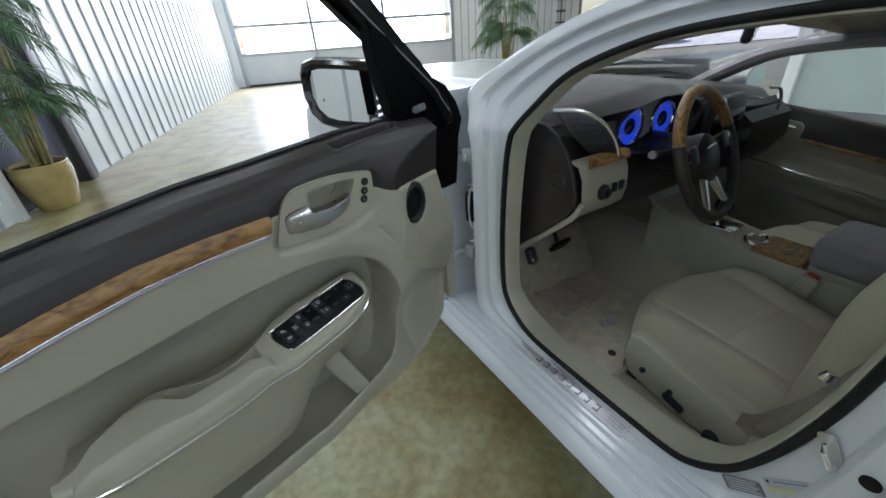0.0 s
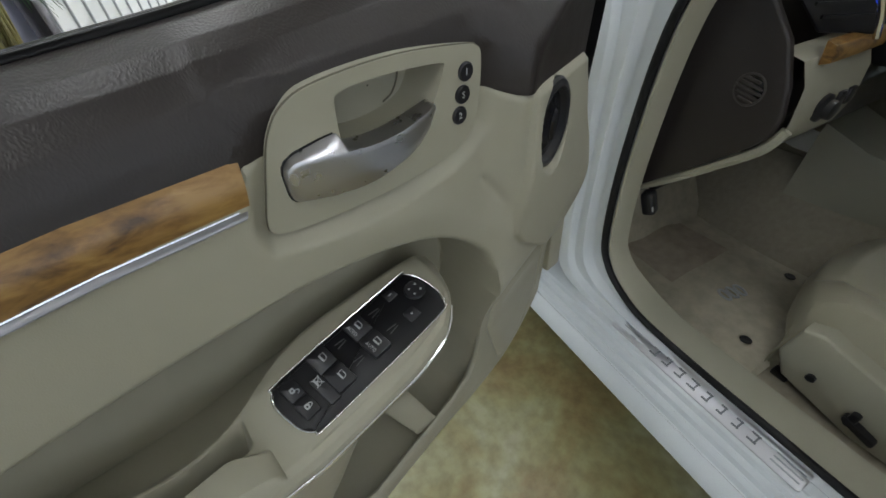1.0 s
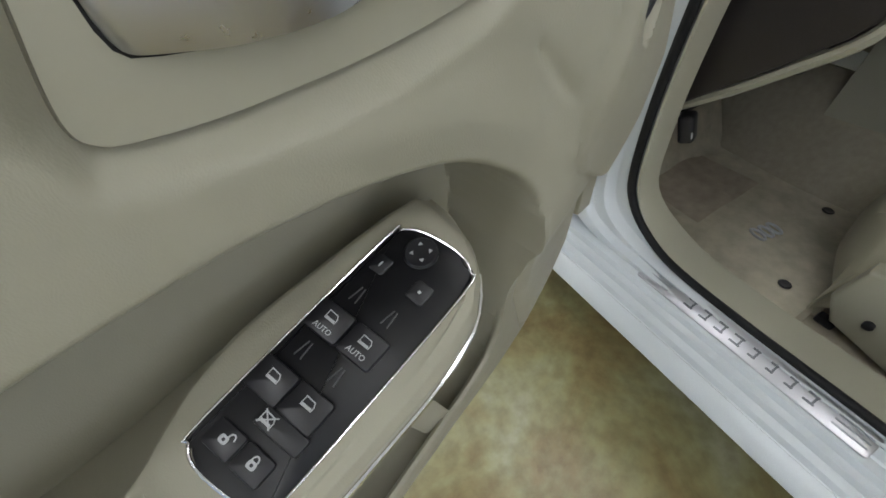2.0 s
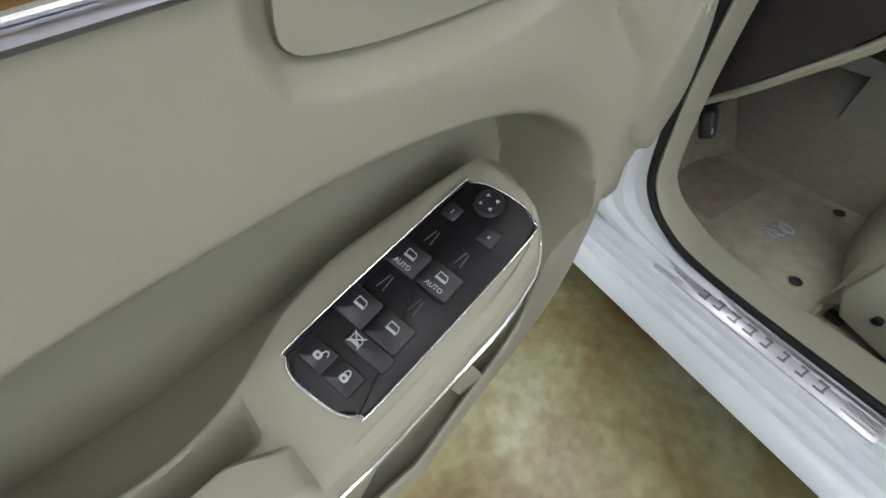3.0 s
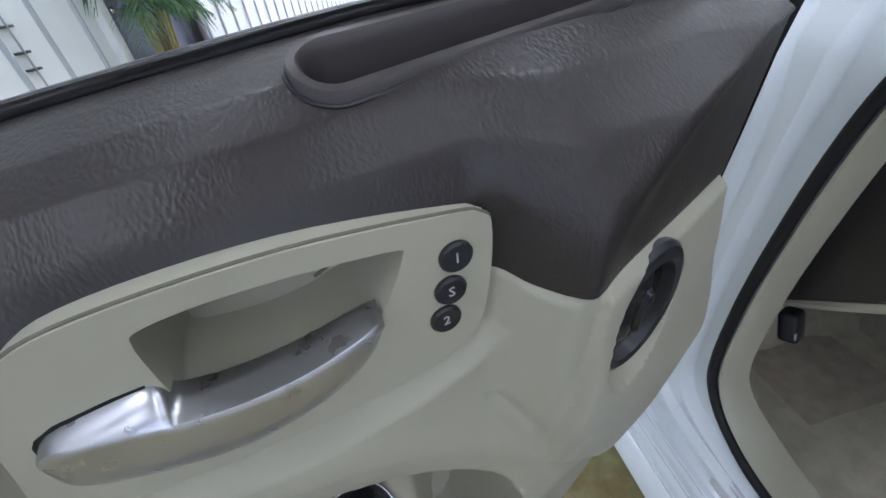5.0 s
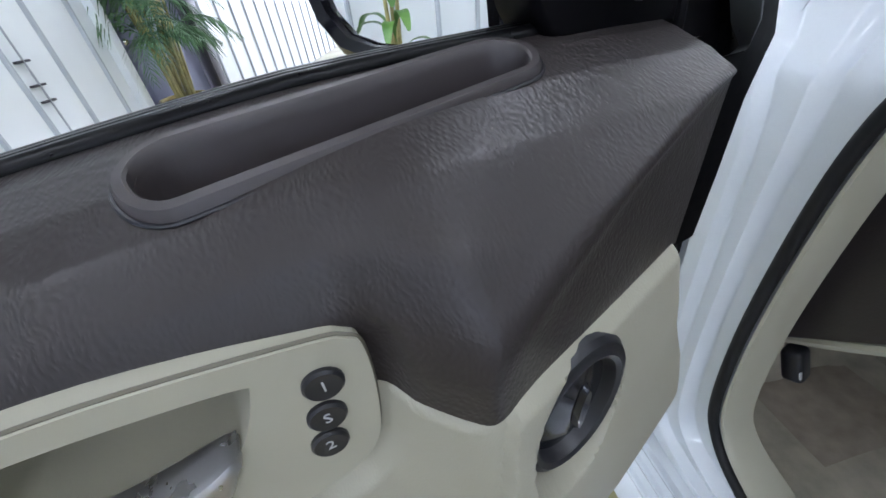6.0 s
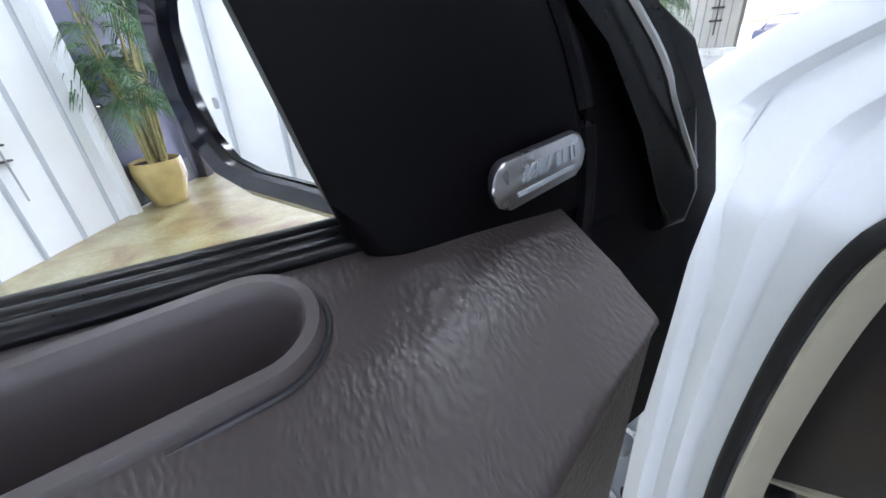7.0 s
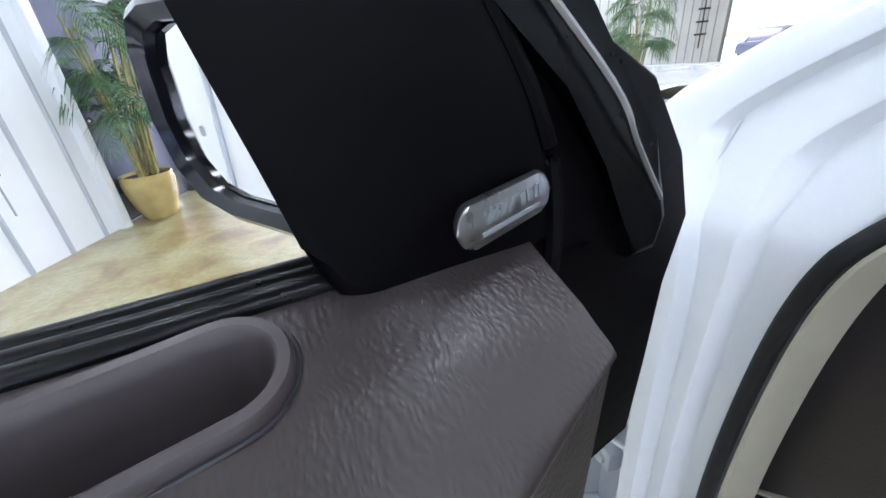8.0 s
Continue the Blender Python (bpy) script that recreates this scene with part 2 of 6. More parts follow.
def loft(rings, closed=True, caps=True, bm=None):
    """A skin over rings of equal point counts."""
    bm = bm or bmesh.new()
    vs = [[bm.verts.new(p) for p in r] for r in rings]
    k = len(vs[0])
    for a, b in zip(vs, vs[1:]):
        for j in range(k if closed else k - 1):
            bm.faces.new((a[j], a[(j + 1) % k], b[(j + 1) % k], b[j]))
    if caps and closed:
        bm.faces.new(vs[0][::-1])
        bm.faces.new(vs[-1])
    return bm


def spline(pts, n):
    """n points of a Catmull-Rom curve through pts."""
    p = [Vector(q) for q in pts]
    p = [2 * p[0] - p[1]] + p + [2 * p[-1] - p[-2]]
    out, m = [], len(pts) - 1
    for k in range(n):
        x = k / (n - 1) * m
        i = min(int(x), m - 1)
        t = x - i
        a, b, c, d = p[i:i + 4]
        out.append(0.5 * (2 * b + (c - a) * t + (2 * a - 5 * b + 4 * c - d) * t * t + (3 * b - a - 3 * c + d) * t ** 3))
    return out


def tube(pts, r, sides=8, closed=False, flat=1.0, up=(0, 0, 1), bm=None):
    """A tube along pts; r a number or one for each point; flat squeezes it along its binormal."""
    pts = [Vector(p) for p in pts]
    n, rings = len(pts), []
    rr = r if isinstance(r, (list, tuple)) else [r] * n
    for i, p in enumerate(pts):
        a = pts[(i + 1) % n] if closed or i < n - 1 else p
        b = pts[i - 1] if closed or i > 0 else p
        t = (a - b).normalized()
        u = Vector(up)
        if abs(t.dot(u)) > 0.98:
            u = Vector((1, 0, 0))
        x = t.cross(u).normalized()
        y = x.cross(t)
        rings.append([p + rr[i] * (math.cos(q) * x + flat * math.sin(q) * y) for q in [2 * math.pi * k / sides for k in range(sides)]])
    if closed:
        rings.append(rings[0])
        bm2 = loft(rings, caps=False, bm=bm)
        bmesh.ops.remove_doubles(bm2, verts=bm2.verts, dist=1e-6)
        return bm2
    return loft(rings, bm=bm)


def lathe(profile, sides=40, m=None):
    """(r, z) pairs turned about z."""
    rings = [[Vector((r * math.cos(a), r * math.sin(a), z)) for a in [2 * math.pi * k / sides for k in range(sides)]] for r, z in profile]
    bm = loft(rings, caps=True)
    if m is not None:
        bmesh.ops.transform(bm, matrix=m, verts=bm.verts)
    return bm


def prism(poly, fn, thick, bevel=0.0, seg=2):
    """A plate with outline poly, (a, b) pairs, thick from 0 to c; fn lays (a, b, c) into space."""
    bm = bmesh.new()
    lo = [bm.verts.new((a, b, 0)) for a, b in poly]
    hi = [bm.verts.new((a, b, thick)) for a, b in poly]
    k = len(poly)
    bm.faces.new(lo[::-1])
    top = bm.faces.new(hi)
    for i in range(k):
        bm.faces.new((lo[i], lo[(i + 1) % k], hi[(i + 1) % k], hi[i]))
    if bevel:
        bmesh.ops.bevel(bm, geom=list(top.edges), offset=bevel, segments=seg, affect="EDGES", profile=0.5)
    for v in bm.verts:
        v.co = fn(*v.co)
    return bm


def rounded(w, h, r, n=5, cx=0.0, cy=0.0):
    out = []
    for sx, sy, a0 in ((1, 1, 0), (-1, 1, 90), (-1, -1, 180), (1, -1, 270)):
        for k in range(n + 1):
            a = radians(a0 + 90 * k / n)
            out.append((cx + sx * (w / 2 - r) + r * math.cos(a), cy + sy * (h / 2 - r) + r * math.sin(a)))
    return out


def frame_plate(outer, inner, fn, thick):
    """A plate with a hole: outer and inner have equal counts."""
    bm = bmesh.new()
    k = len(outer)
    L = [[bm.verts.new(fn(a, b, c)) for a, b in q] for q, c in ((outer, 0), (outer, thick), (inner, thick), (inner, 0))]
    for A, B in zip(L, L[1:] + L[:1]):
        for i in range(k):
            bm.faces.new((A[i], A[(i + 1) % k], B[(i + 1) % k], B[i]))
    return bm


def curve_at(pts, x):
    """Piecewise cosine-free interpolation of (x, y) pairs sorted by x."""
    return float(np.interp(x, [p[0] for p in pts], [p[1] for p in pts]))


def smooth_at(pts, x):
    """Smoothed interpolation: mean over a small window."""
    w = 0.02
    return sum(curve_at(pts, x + k * w) for k in (-1, -0.5, 0, 0.5, 1)) / 5


def sstep(a, b, x):
    t = min(1.0, max(0.0, (x - a) / (b - a)))
    return t * t * (3 - 2 * t)


def poly_dist(poly, x, y):
    """Signed distance to a closed outline, positive inside."""
    best, inside, k = 1e9, False, len(poly)
    for i in range(k):
        x1, y1 = poly[i]
        x2, y2 = poly[(i + 1) % k]
        dx, dy = x2 - x1, y2 - y1
        t = min(1, max(0, ((x - x1) * dx + (y - y1) * dy) / (dx * dx + dy * dy + 1e-12)))
        best = min(best, (x - x1 - t * dx) ** 2 + (y - y1 - t * dy) ** 2)
        if (y1 > y) != (y2 > y) and x < dx * (y - y1) / (dy + 1e-15) + x1:
            inside = not inside
    return math.sqrt(best) * (1 if inside else -1)


def words(name, text, size, m, material, parent, depth=0.0004):
    """Raised lettering as a mesh, centred on m."""
    cu = bpy.data.curves.new(name, "FONT")
    cu.body, cu.size, cu.extrude, cu.align_x, cu.align_y = text, size, depth, "CENTER", "CENTER"
    cu.resolution_u = 2
    tmp = bpy.data.objects.new(name, cu)
    scene.collection.objects.link(tmp)
    dg = bpy.context.evaluated_depsgraph_get()
    me = bpy.data.meshes.new_from_object(tmp.evaluated_get(dg))
    bpy.data.objects.remove(tmp)
    bpy.data.curves.remove(cu)
    me.transform(m)
    me.materials.clear()
    me.materials.append(material)
    ob = new(name, me)
    ob.parent = parent
    return ob


# ---- room ----
WALL_O = Vector((-2.50, 4.30, 0))          # a point of the long wall
WALL_D = Vector((0.275, 1.0, 0)).normalized()
WALL_N = Vector((WALL_D.y, -WALL_D.x, 0))  # into the room
YAW = math.degrees(math.atan2(WALL_D.y, WALL_D.x))
ROOM = Matrix.Translation(WALL_O) @ pose(0, 0, 0, 0, 0, YAW)   # x along the wall, y away from the room


def room_pt(a, b, z=0.0):
    """a metres along the long wall, b metres out from it into the room."""
    return WALL_O + WALL_D * a + WALL_N * b + Vector((0, 0, z))


def room_box(name, a0, a1, b0, b1, z0, z1, material, parent=None, label="", bevel=0.0, kind="", category=""):
    bm = bmesh.new()
    add_box(bm, ((a0 + a1) / 2, -(b0 + b1) / 2, (z0 + z1) / 2), (abs(a1 - a0), abs(b1 - b0), abs(z1 - z0)), bevel)
    bmesh.ops.transform(bm, matrix=ROOM, verts=bm.verts)
    ob = part(name, bm, material, parent, label, smooth=False)
    return tagged(ob, label, category, kind=kind)


A0, A1, B1 = -12.0, 12.2, 28.0       # room: along the wall, and its width
room_box("floor", A0 - 0.2, A1 + 0.1, -0.2, B1 + 0.2, -0.2, 0.0, M_FLOOR, None, "sealed yellow-green and brown stained concrete showroom floor", kind="structure", category="floor")
bm = bmesh.new()
add_box(bm, (0, 0, -0.28), (900, 900, 0.1))
tagged(part("ground", bm, M_ASPHALT, None, smooth=False), "pale sunlit concrete yard outside the building", "ground", kind="structure")
room_box("ceiling", A0 - 0.2, A1 + 0.2, -0.2, B1 + 0.2, CEILING, CEILING + 0.15, M_CEIL, None, "plain white showroom ceiling", kind="structure", category="ceiling")

# long wall, with the doorway cut through between a = DOOR0 and DOOR1
DOOR0, DOOR1, DOORH = -0.04, 1.40, 2.02
wall = thing("wall_west", None, "white ribbed sheet metal wall of the showroom", "wall", kind="structure")
WIN0, WIN1 = -7.6, -5.25
for a0, a1, z0, z1 in ((A0, WIN0, 0, CEILING), (WIN0, WIN1, 0, 0.25), (WIN0, WIN1, 2.6, CEILING), (WIN1, DOOR0, 0, CEILING), (DOOR1, A1, 0, CEILING), (DOOR0, DOOR1, DOORH, CEILING)):
    room_box("panel", a0, a1, -0.12, 0.0, z0, z1, M_WALL, wall)


def rib_at(a, parent, b=0.0, z0=0.0, z1=CEILING):
    """One raised seam of the sheet metal, coloured darker to stand for its shade."""
    bm = loft([[Vector((x, -y, z)) for x, y in ((-0.022, 0), (-0.009, 0.022), (0.009, 0.022), (0.022, 0))] for z in (z0, z1)])
    bmesh.ops.transform(bm, matrix=ROOM @ Matrix.Translation((a, -b, 0)), verts=bm.verts)
    return part("rib", bm, M_RIBSHADE, parent, smooth=False)


a = DOOR1 + 0.16
while a < A1:
    rib_at(a, wall)
    a += 0.37
a = DOOR0 - 0.16
while a > WIN1 + 0.1:
    rib_at(a, wall)
    a -= 0.37
room_box("baseboard", DOOR1 + 0.1, A1, 0.0, 0.004, 0.0, 0.03, M_WALL, None, "thin white base strip along the ribbed wall", kind="structure", category="trim")

# personnel door in the long wall
door = thing("door_1", ROOM @ Matrix.Translation(((DOOR0 + DOOR1) / 2, 0, 0)), "closed grey-blue steel door with dark frame in the ribbed wall", "door", kind="structure")


def local_box(name, c, size, material, parent, bevel=0.004, label=""):
    return part(name, box(c, size, bevel), material, parent, label)


dw = (DOOR1 - DOOR0) / 2
local_box("leaf", (-0.06, 0.05, 1.02), (dw * 2 - 0.30, 0.045, 2.02), M_DOORBLUE, door)
local_box("jamb", (-dw + 0.045, 0.0, 1.05), (0.09, 0.16, 2.10), M_WALL, door, label="white painted jamb")
local_box("jamb", (dw - 0.08, 0.0, 1.05), (0.16, 0.17, 2.10), M_DOORFRAME, door)
local_box("head", (0.0, 0.0, 2.09), (dw * 2 - 0.01, 0.16, 0.06), M_DOORFRAME, door)
local_box("kick_plate", (-0.06, 0.024, 0.16), (dw * 2 - 0.36, 0.006, 0.26), M_ALUDARK, door, 0.001, "scuffed metal kick plate")
part("knob", lathe([(0.012, 0), (0.012, 0.03), (0.028, 0.04), (0.03, 0.055), (0.018, 0.07)], 20, Matrix.Translation((-dw + 0.2, 0.02, 1.0)) @ pose(0, 0, 0, 90, 0, 0)), M_BRIGHT, door, "round chrome knob")

win = thing("window_1", None, "large window with dark frame and muntins in the ribbed wall", "window", kind="structure")
for a in (WIN0 + 0.05, WIN1 - 0.05):
    room_box("frame_post", a - 0.05, a + 0.05, -0.10, 0.04, 0.25, 2.6, M_DOORFRAME, win)
for a in (WIN0 + 0.82, WIN0 + 1.55):
    room_box("muntin", a - 0.02, a + 0.02, -0.07, 0.01, 0.30, 2.55, M_DOORFRAME, win)
for z in (0.275, 0.85, 1.42, 2.0, 2.575):
    room_box("muntin", WIN0 + 0.1, WIN1 - 0.1, -0.065, 0.006, z - 0.025, z + 0.025, M_DOORFRAME, win)
for a0, a1 in ((WIN0 + 0.1, WIN0 + 0.80), (WIN0 + 0.84, WIN0 + 1.53), (WIN0 + 1.57, WIN1 - 0.1)):
    room_box("pane", a0, a1, -0.04, -0.034, 0.30, 2.55, M_GLASS, win).visible_shadow = False

# a latch rod on the wall beside the door
rod = thing("latch_rod", ROOM @ Matrix.Translation((-0.85, 0, 0)), "steel slide bolt on the white metal wall", "latch")
part("rod", tube([(0, -0.035, 0.45), (0, -0.035, 2.3)], 0.007, 8), M_ALUDARK, rod)
for z in (0.75, 0.86, 1.02):
    part("bracket", box((0.0, -0.02, z), (0.10, 0.04, 0.016), 0.003), M_DOORFRAME, rod)

rod2 = thing("latch_rod", ROOM @ Matrix.Translation((A1 - 0.03, -12.85, 0)) @ pose(0, 0, 0, 0, 0, -90), "steel slide bolt beside the far palm on the end wall", "latch")
part("rod", tube([(0, -0.035, 0.9), (0, -0.035, 3.2)], 0.022, 8), M_DOORFRAME, rod2)
for z in (1.35, 1.75, 2.15, 2.5):
    part("bracket", box((0.0, -0.02, z), (0.42, 0.05, 0.06), 0.003), M_DOORFRAME, rod2)

# end wall with the glazed overhead door
GA, GH = A1, 3.7        # the overhead door spans b = G0..G1
OPEN = [(0.25, 8.25), (13.7, 27.5)]
endw = thing("wall_north", None, "grey-white ribbed metal wall round the glazed overhead doors", "wall", kind="structure")
for b0, b1, z0, z1 in ((-0.2, 0.25, 0, CEILING), (8.25, 13.7, 0, CEILING), (27.5, B1 + 0.2, 0, CEILING), (0.25, 8.25, GH, CEILING), (13.7, 27.5, GH, CEILING)):
    room_box("panel", GA, GA + 0.15, b0, b1, z0, z1, M_WALL, endw)
for b in [8.55 + 0.3 * k for k in range(17)]:
    bm = loft([[Vector((-y, -x, z)) for x, y in ((-0.022, 0), (-0.009, 0.022), (0.009, 0.022), (0.022, 0))] for z in (0, CEILING)])
    bmesh.ops.transform(bm, matrix=ROOM @ Matrix.Translation((GA, -b, 0)), verts=bm.verts)
    part("rib", bm, M_RIBSHADE, endw, smooth=False)


def overhead_door(G0, G1, a_in, sgn=1):
    """A glazed sectional door; a_in: the wall's inner face, sgn: which way is out."""
    gar = thing("overhead_door", None, "closed glazed aluminium overhead door with solid bottom panel", "garage door", kind="structure")
    COLS, ROWH, SOLID = 3, 0.88, 1.02

    def rb(name, p, q, b0, b1, z0, z1, material, label=""):
        return room_box(name, a_in + sgn * p, a_in + sgn * q, b0, b1, z0, z1, material, gar, label)

    rb("bottom_panel", 0.03, 0.08, G0 + 0.08, G1 - 0.08, 0.06, SOLID, M_PANEL, "grey sheet bottom panel")
    rb("bottom_seal", 0.02, 0.09, G0 + 0.08, G1 - 0.08, 0.0, 0.06, M_RUBBER)
    for b0, b1 in ((G0, G0 + 0.12), (G1 - 0.12, G1)):
        rb("guide_rail", -0.06, 0.1, b0, b1, 0, GH, M_ALUDARK)
    bw = (G1 - G0 - 0.18) / COLS
    for k in range(COLS + 1):
        b = G0 + 0.09 + bw * k
        rb("mullion", 0.025, 0.085, b - 0.055, b + 0.055, 0.06 if 0 < k < COLS else SOLID, GH, M_ALUDARK)
    z = SOLID
    while z < GH:
        rb("rail", 0.028, 0.082, G0 + 0.09, G1 - 0.09, z - 0.05, z + 0.05, M_ALUDARK)
        z += ROWH
    for i in range(COLS):
        for j in range(int((GH - SOLID) / ROWH) + 1):
            z0, z1 = SOLID + ROWH * j + 0.028, min(GH, SOLID + ROWH * (j + 1) - 0.028)
            if z1 - z0 > 0.1:
                rb("pane", 0.05, 0.056, G0 + 0.09 + bw * i + 0.03, G0 + 0.09 + bw * (i + 1) - 0.03, z0, z1, M_GLASS).visible_shadow = False


def day_lamp(a, b, z, w, h, watts, out):
    """Skylight that comes in through a glazed door."""
    lamp = new("sky_lamp", bpy.data.lights.new("sky_lamp", "AREA"))
    lamp.data.shape, lamp.data.size, lamp.data.size_y = "RECTANGLE", w, h
    lamp.data.energy, lamp.data.color = watts, (0.86, 0.94, 1.0)
    lamp.matrix_world = look(room_pt(a, b, z), room_pt(a - out, b, z - 0.12))


overhead_door(*OPEN[0], GA)
jambs = thing("open_doorway", None, "wide open doorway with grey steel jambs to the yard", "doorway", kind="structure")
for b in (OPEN[1][0] + 0.06, OPEN[1][1] - 0.06):
    room_box("jamb", GA - 0.02, GA + 0.17, b - 0.06, b + 0.06, 0, GH, M_ALUDARK, jambs)
for b0, b1 in OPEN:
    room_box("threshold", GA - 0.28, GA + 0.12, b0 - 0.2, b1 + 0.2, 0.0, 0.012, M_RUBBER, None, "dark strip on the floor before the overhead door", kind="structure", category="trim")
day_lamp(GA + 0.5, 4.25, 2.4, 7.6, 2.7, DAY_W, 1)

# the other two walls
room_box("wall_east", A0, A1, B1, B1 + 0.15, 0, CEILING, M_WALL, None, "far white sheet metal wall", kind="structure", category="wall")
room_box("wall_partition", A0, -0.4, 8.9, 9.05, 0, CEILING, M_GREENWALL, None, "pale green sheet metal partition wall", kind="structure", category="wall")
room_box("partition_post", -0.4, -0.25, 8.86, 9.09, 0, CEILING, M_WALL, None, "white end post of the pale green partition", kind="structure", category="post")
souw = thing("wall_south", None, "white sheet metal wall behind the car", "wall", kind="structure")
for b0, b1, z0, z1 in ((-0.2, 2.0, 0, CEILING), (7.8, B1 + 0.2, 0, CEILING), (2.0, 7.8, GH, CEILING)):
    room_box("panel", A0 - 0.15, A0, b0, b1, z0, z1, M_WALL, souw)
overhead_door(2.0, 7.8, A0, -1)
day_lamp(A0 - 0.5, 4.9, 2.4, 5.6, 2.7, 63.0, -1)

# ceiling strips: out of view, added to light the room evenly
strip = None
for i, aa in enumerate((-9.0, -5.6, -2.6, 0.6, 4.4, 8.6)):
    for j, bb in enumerate((1.6, 4.4, 7.2, 12.0)):
        m = ROOM @ Matrix.Translation((aa, -bb, CEILING))
        if strip is None:
            strip = thing("ceiling_light", m, "unseen white fluorescent strip light added on the ceiling to light the room", "ceiling light", "ceiling strips")
            part("housing", box((0, 0, -0.04), (1.9, 0.28, 0.08), 0.01), M_CEIL, strip)
            for y in (-0.07, 0.07):
                part("tube", tube([(-0.9, y, -0.095), (0.9, y, -0.095)], 0.013, 10), M_TUBE, strip)
        else:
            copy_thing(strip, m)
        lamp = new("strip_lamp", bpy.data.lights.new("strip_lamp", "AREA"))
        lamp.data.shape, lamp.data.size, lamp.data.size_y = "RECTANGLE", 1.8, 0.26
        lamp.data.energy, lamp.data.color = LAMP_W, (0.90, 1.0, 1.0)
        lamp.matrix_world = m @ Matrix.Translation((0, 0, -0.13))


# ---- plants ----
def palm(name, m, seed, scale=1.0, fronds=26, label=""):
    rnd = random.Random(seed)
    t = thing(name, m, label, "potted plant")
    part("pot", lathe([(0.0, 0.0), (0.155, 0.0), (0.165, 0.012), (0.19, 0.10), (0.222, 0.22), (0.24, 0.32), (0.243, 0.39), (0.236, 0.43), (0.24, 0.445), (0.234, 0.455),
                       (0.215, 0.45), (0.21, 0.42), (0.0, 0.415)], 40), M_POT, t, "glazed ochre ceramic pot")
    part("soil", lathe([(0.0, 0.40), (0.21, 0.40), (0.205, 0.425), (0.1, 0.432), (0.0, 0.43)], 24), M_SOIL, t)
    for k in range(16):
        a, r = rnd.uniform(0, 6.28), rnd.uniform(0.01, 0.12)
        p0 = Vector((r * math.cos(a), r * math.sin(a), 0.42))
        h = rnd.uniform(0.6, 1.35) * scale
        p2 = p0 + Vector((math.cos(a) * 0.12 * h, math.sin(a) * 0.12 * h, h))
        part("stem", tube(spline([p0, (p0 + p2) / 2 + Vector((rnd.uniform(-.02, .02), rnd.uniform(-.02, .02), 0)), p2], 6), [0.016, 0.015, 0.014, 0.012, 0.010, 0.008], 7), M_STEM, t)
    for k in range(fronds):
        a = rnd.uniform(0, 6.28)
        z0 = 0.42 + rnd.uniform(0.38, 1.35) * scale
        ln = rnd.uniform(0.40, 0.80) * scale
        rise, droop = rnd.uniform(0.2, 1.05), rnd.uniform(0.25, 0.7)
        d = Vector((math.cos(a), math.sin(a), 0))
        r0 = rnd.uniform(0.02, 0.14) * scale
        q = [Vector((0, 0, z0)) + d * (r0 + ln * 0.72 * x) + Vector((0, 0, ln * (rise * x - (droop + 0.35 * rise) * x * x * 1.25))) for x in (0, 0.33, 0.66, 1.0)]
        c = spline(q, 26)
        bm = tube(c, [0.005 * (1 - 0.8 * i / 25) for i in range(26)], 4)
        for i in range(3, 26):
            tdir = (c[min(25, i + 1)] - c[i - 1]).normalized()
            side = tdir.cross(Vector((0, 0, 1))).normalized()
            L = 0.24 * scale * math.sin(math.pi * (0.14 + 0.80 * i / 25)) * rnd.uniform(0.7, 1.2)
            for sg in (-1, 1):
                dirn = (side * sg * rnd.uniform(0.55, 0.9) + tdir * 0.8 + Vector((0, 0, rnd.uniform(-0.35, 0.15)))).normalized()
                w = tdir * 0.0075 * scale
                sag = rnd.uniform(0.3, 0.75) * L
                b0, b1 = c[i], c[i] + dirn * L * 0.5 + Vector((0, 0, -0.2 * sag))
                b2 = c[i] + dirn * L * 0.92 + Vector((0, 0, -sag))
                up = Vector((0, 0, 0.002))
                ring = [[b0 - w * 0.4, b0 + up, b0 + w * 0.4, b0 - up], [b1 - w, b1 + up, b1 + w, b1 - up], [b2 - w * .1, b2 + up * .2, b2 + w * .1, b2 - up * .2]]
                loft(ring, bm=bm)
        part("frond", bm, M_LEAF, t, smooth=False)
    return t


palm("potted_palm", Matrix.Translation((-2.22, 4.56, 0)) @ pose(0, 0, 0, 0, 0, 20), 3, 1.12, 46, "feathery palm in a glazed ochre pot beside the grey-blue door")
pg = room_pt(5.6, 7.55)
palm("potted_palm", Matrix.Translation(pg), 9, 1.42, 42, "tall palm in an ochre pot standing beyond the bonnet")


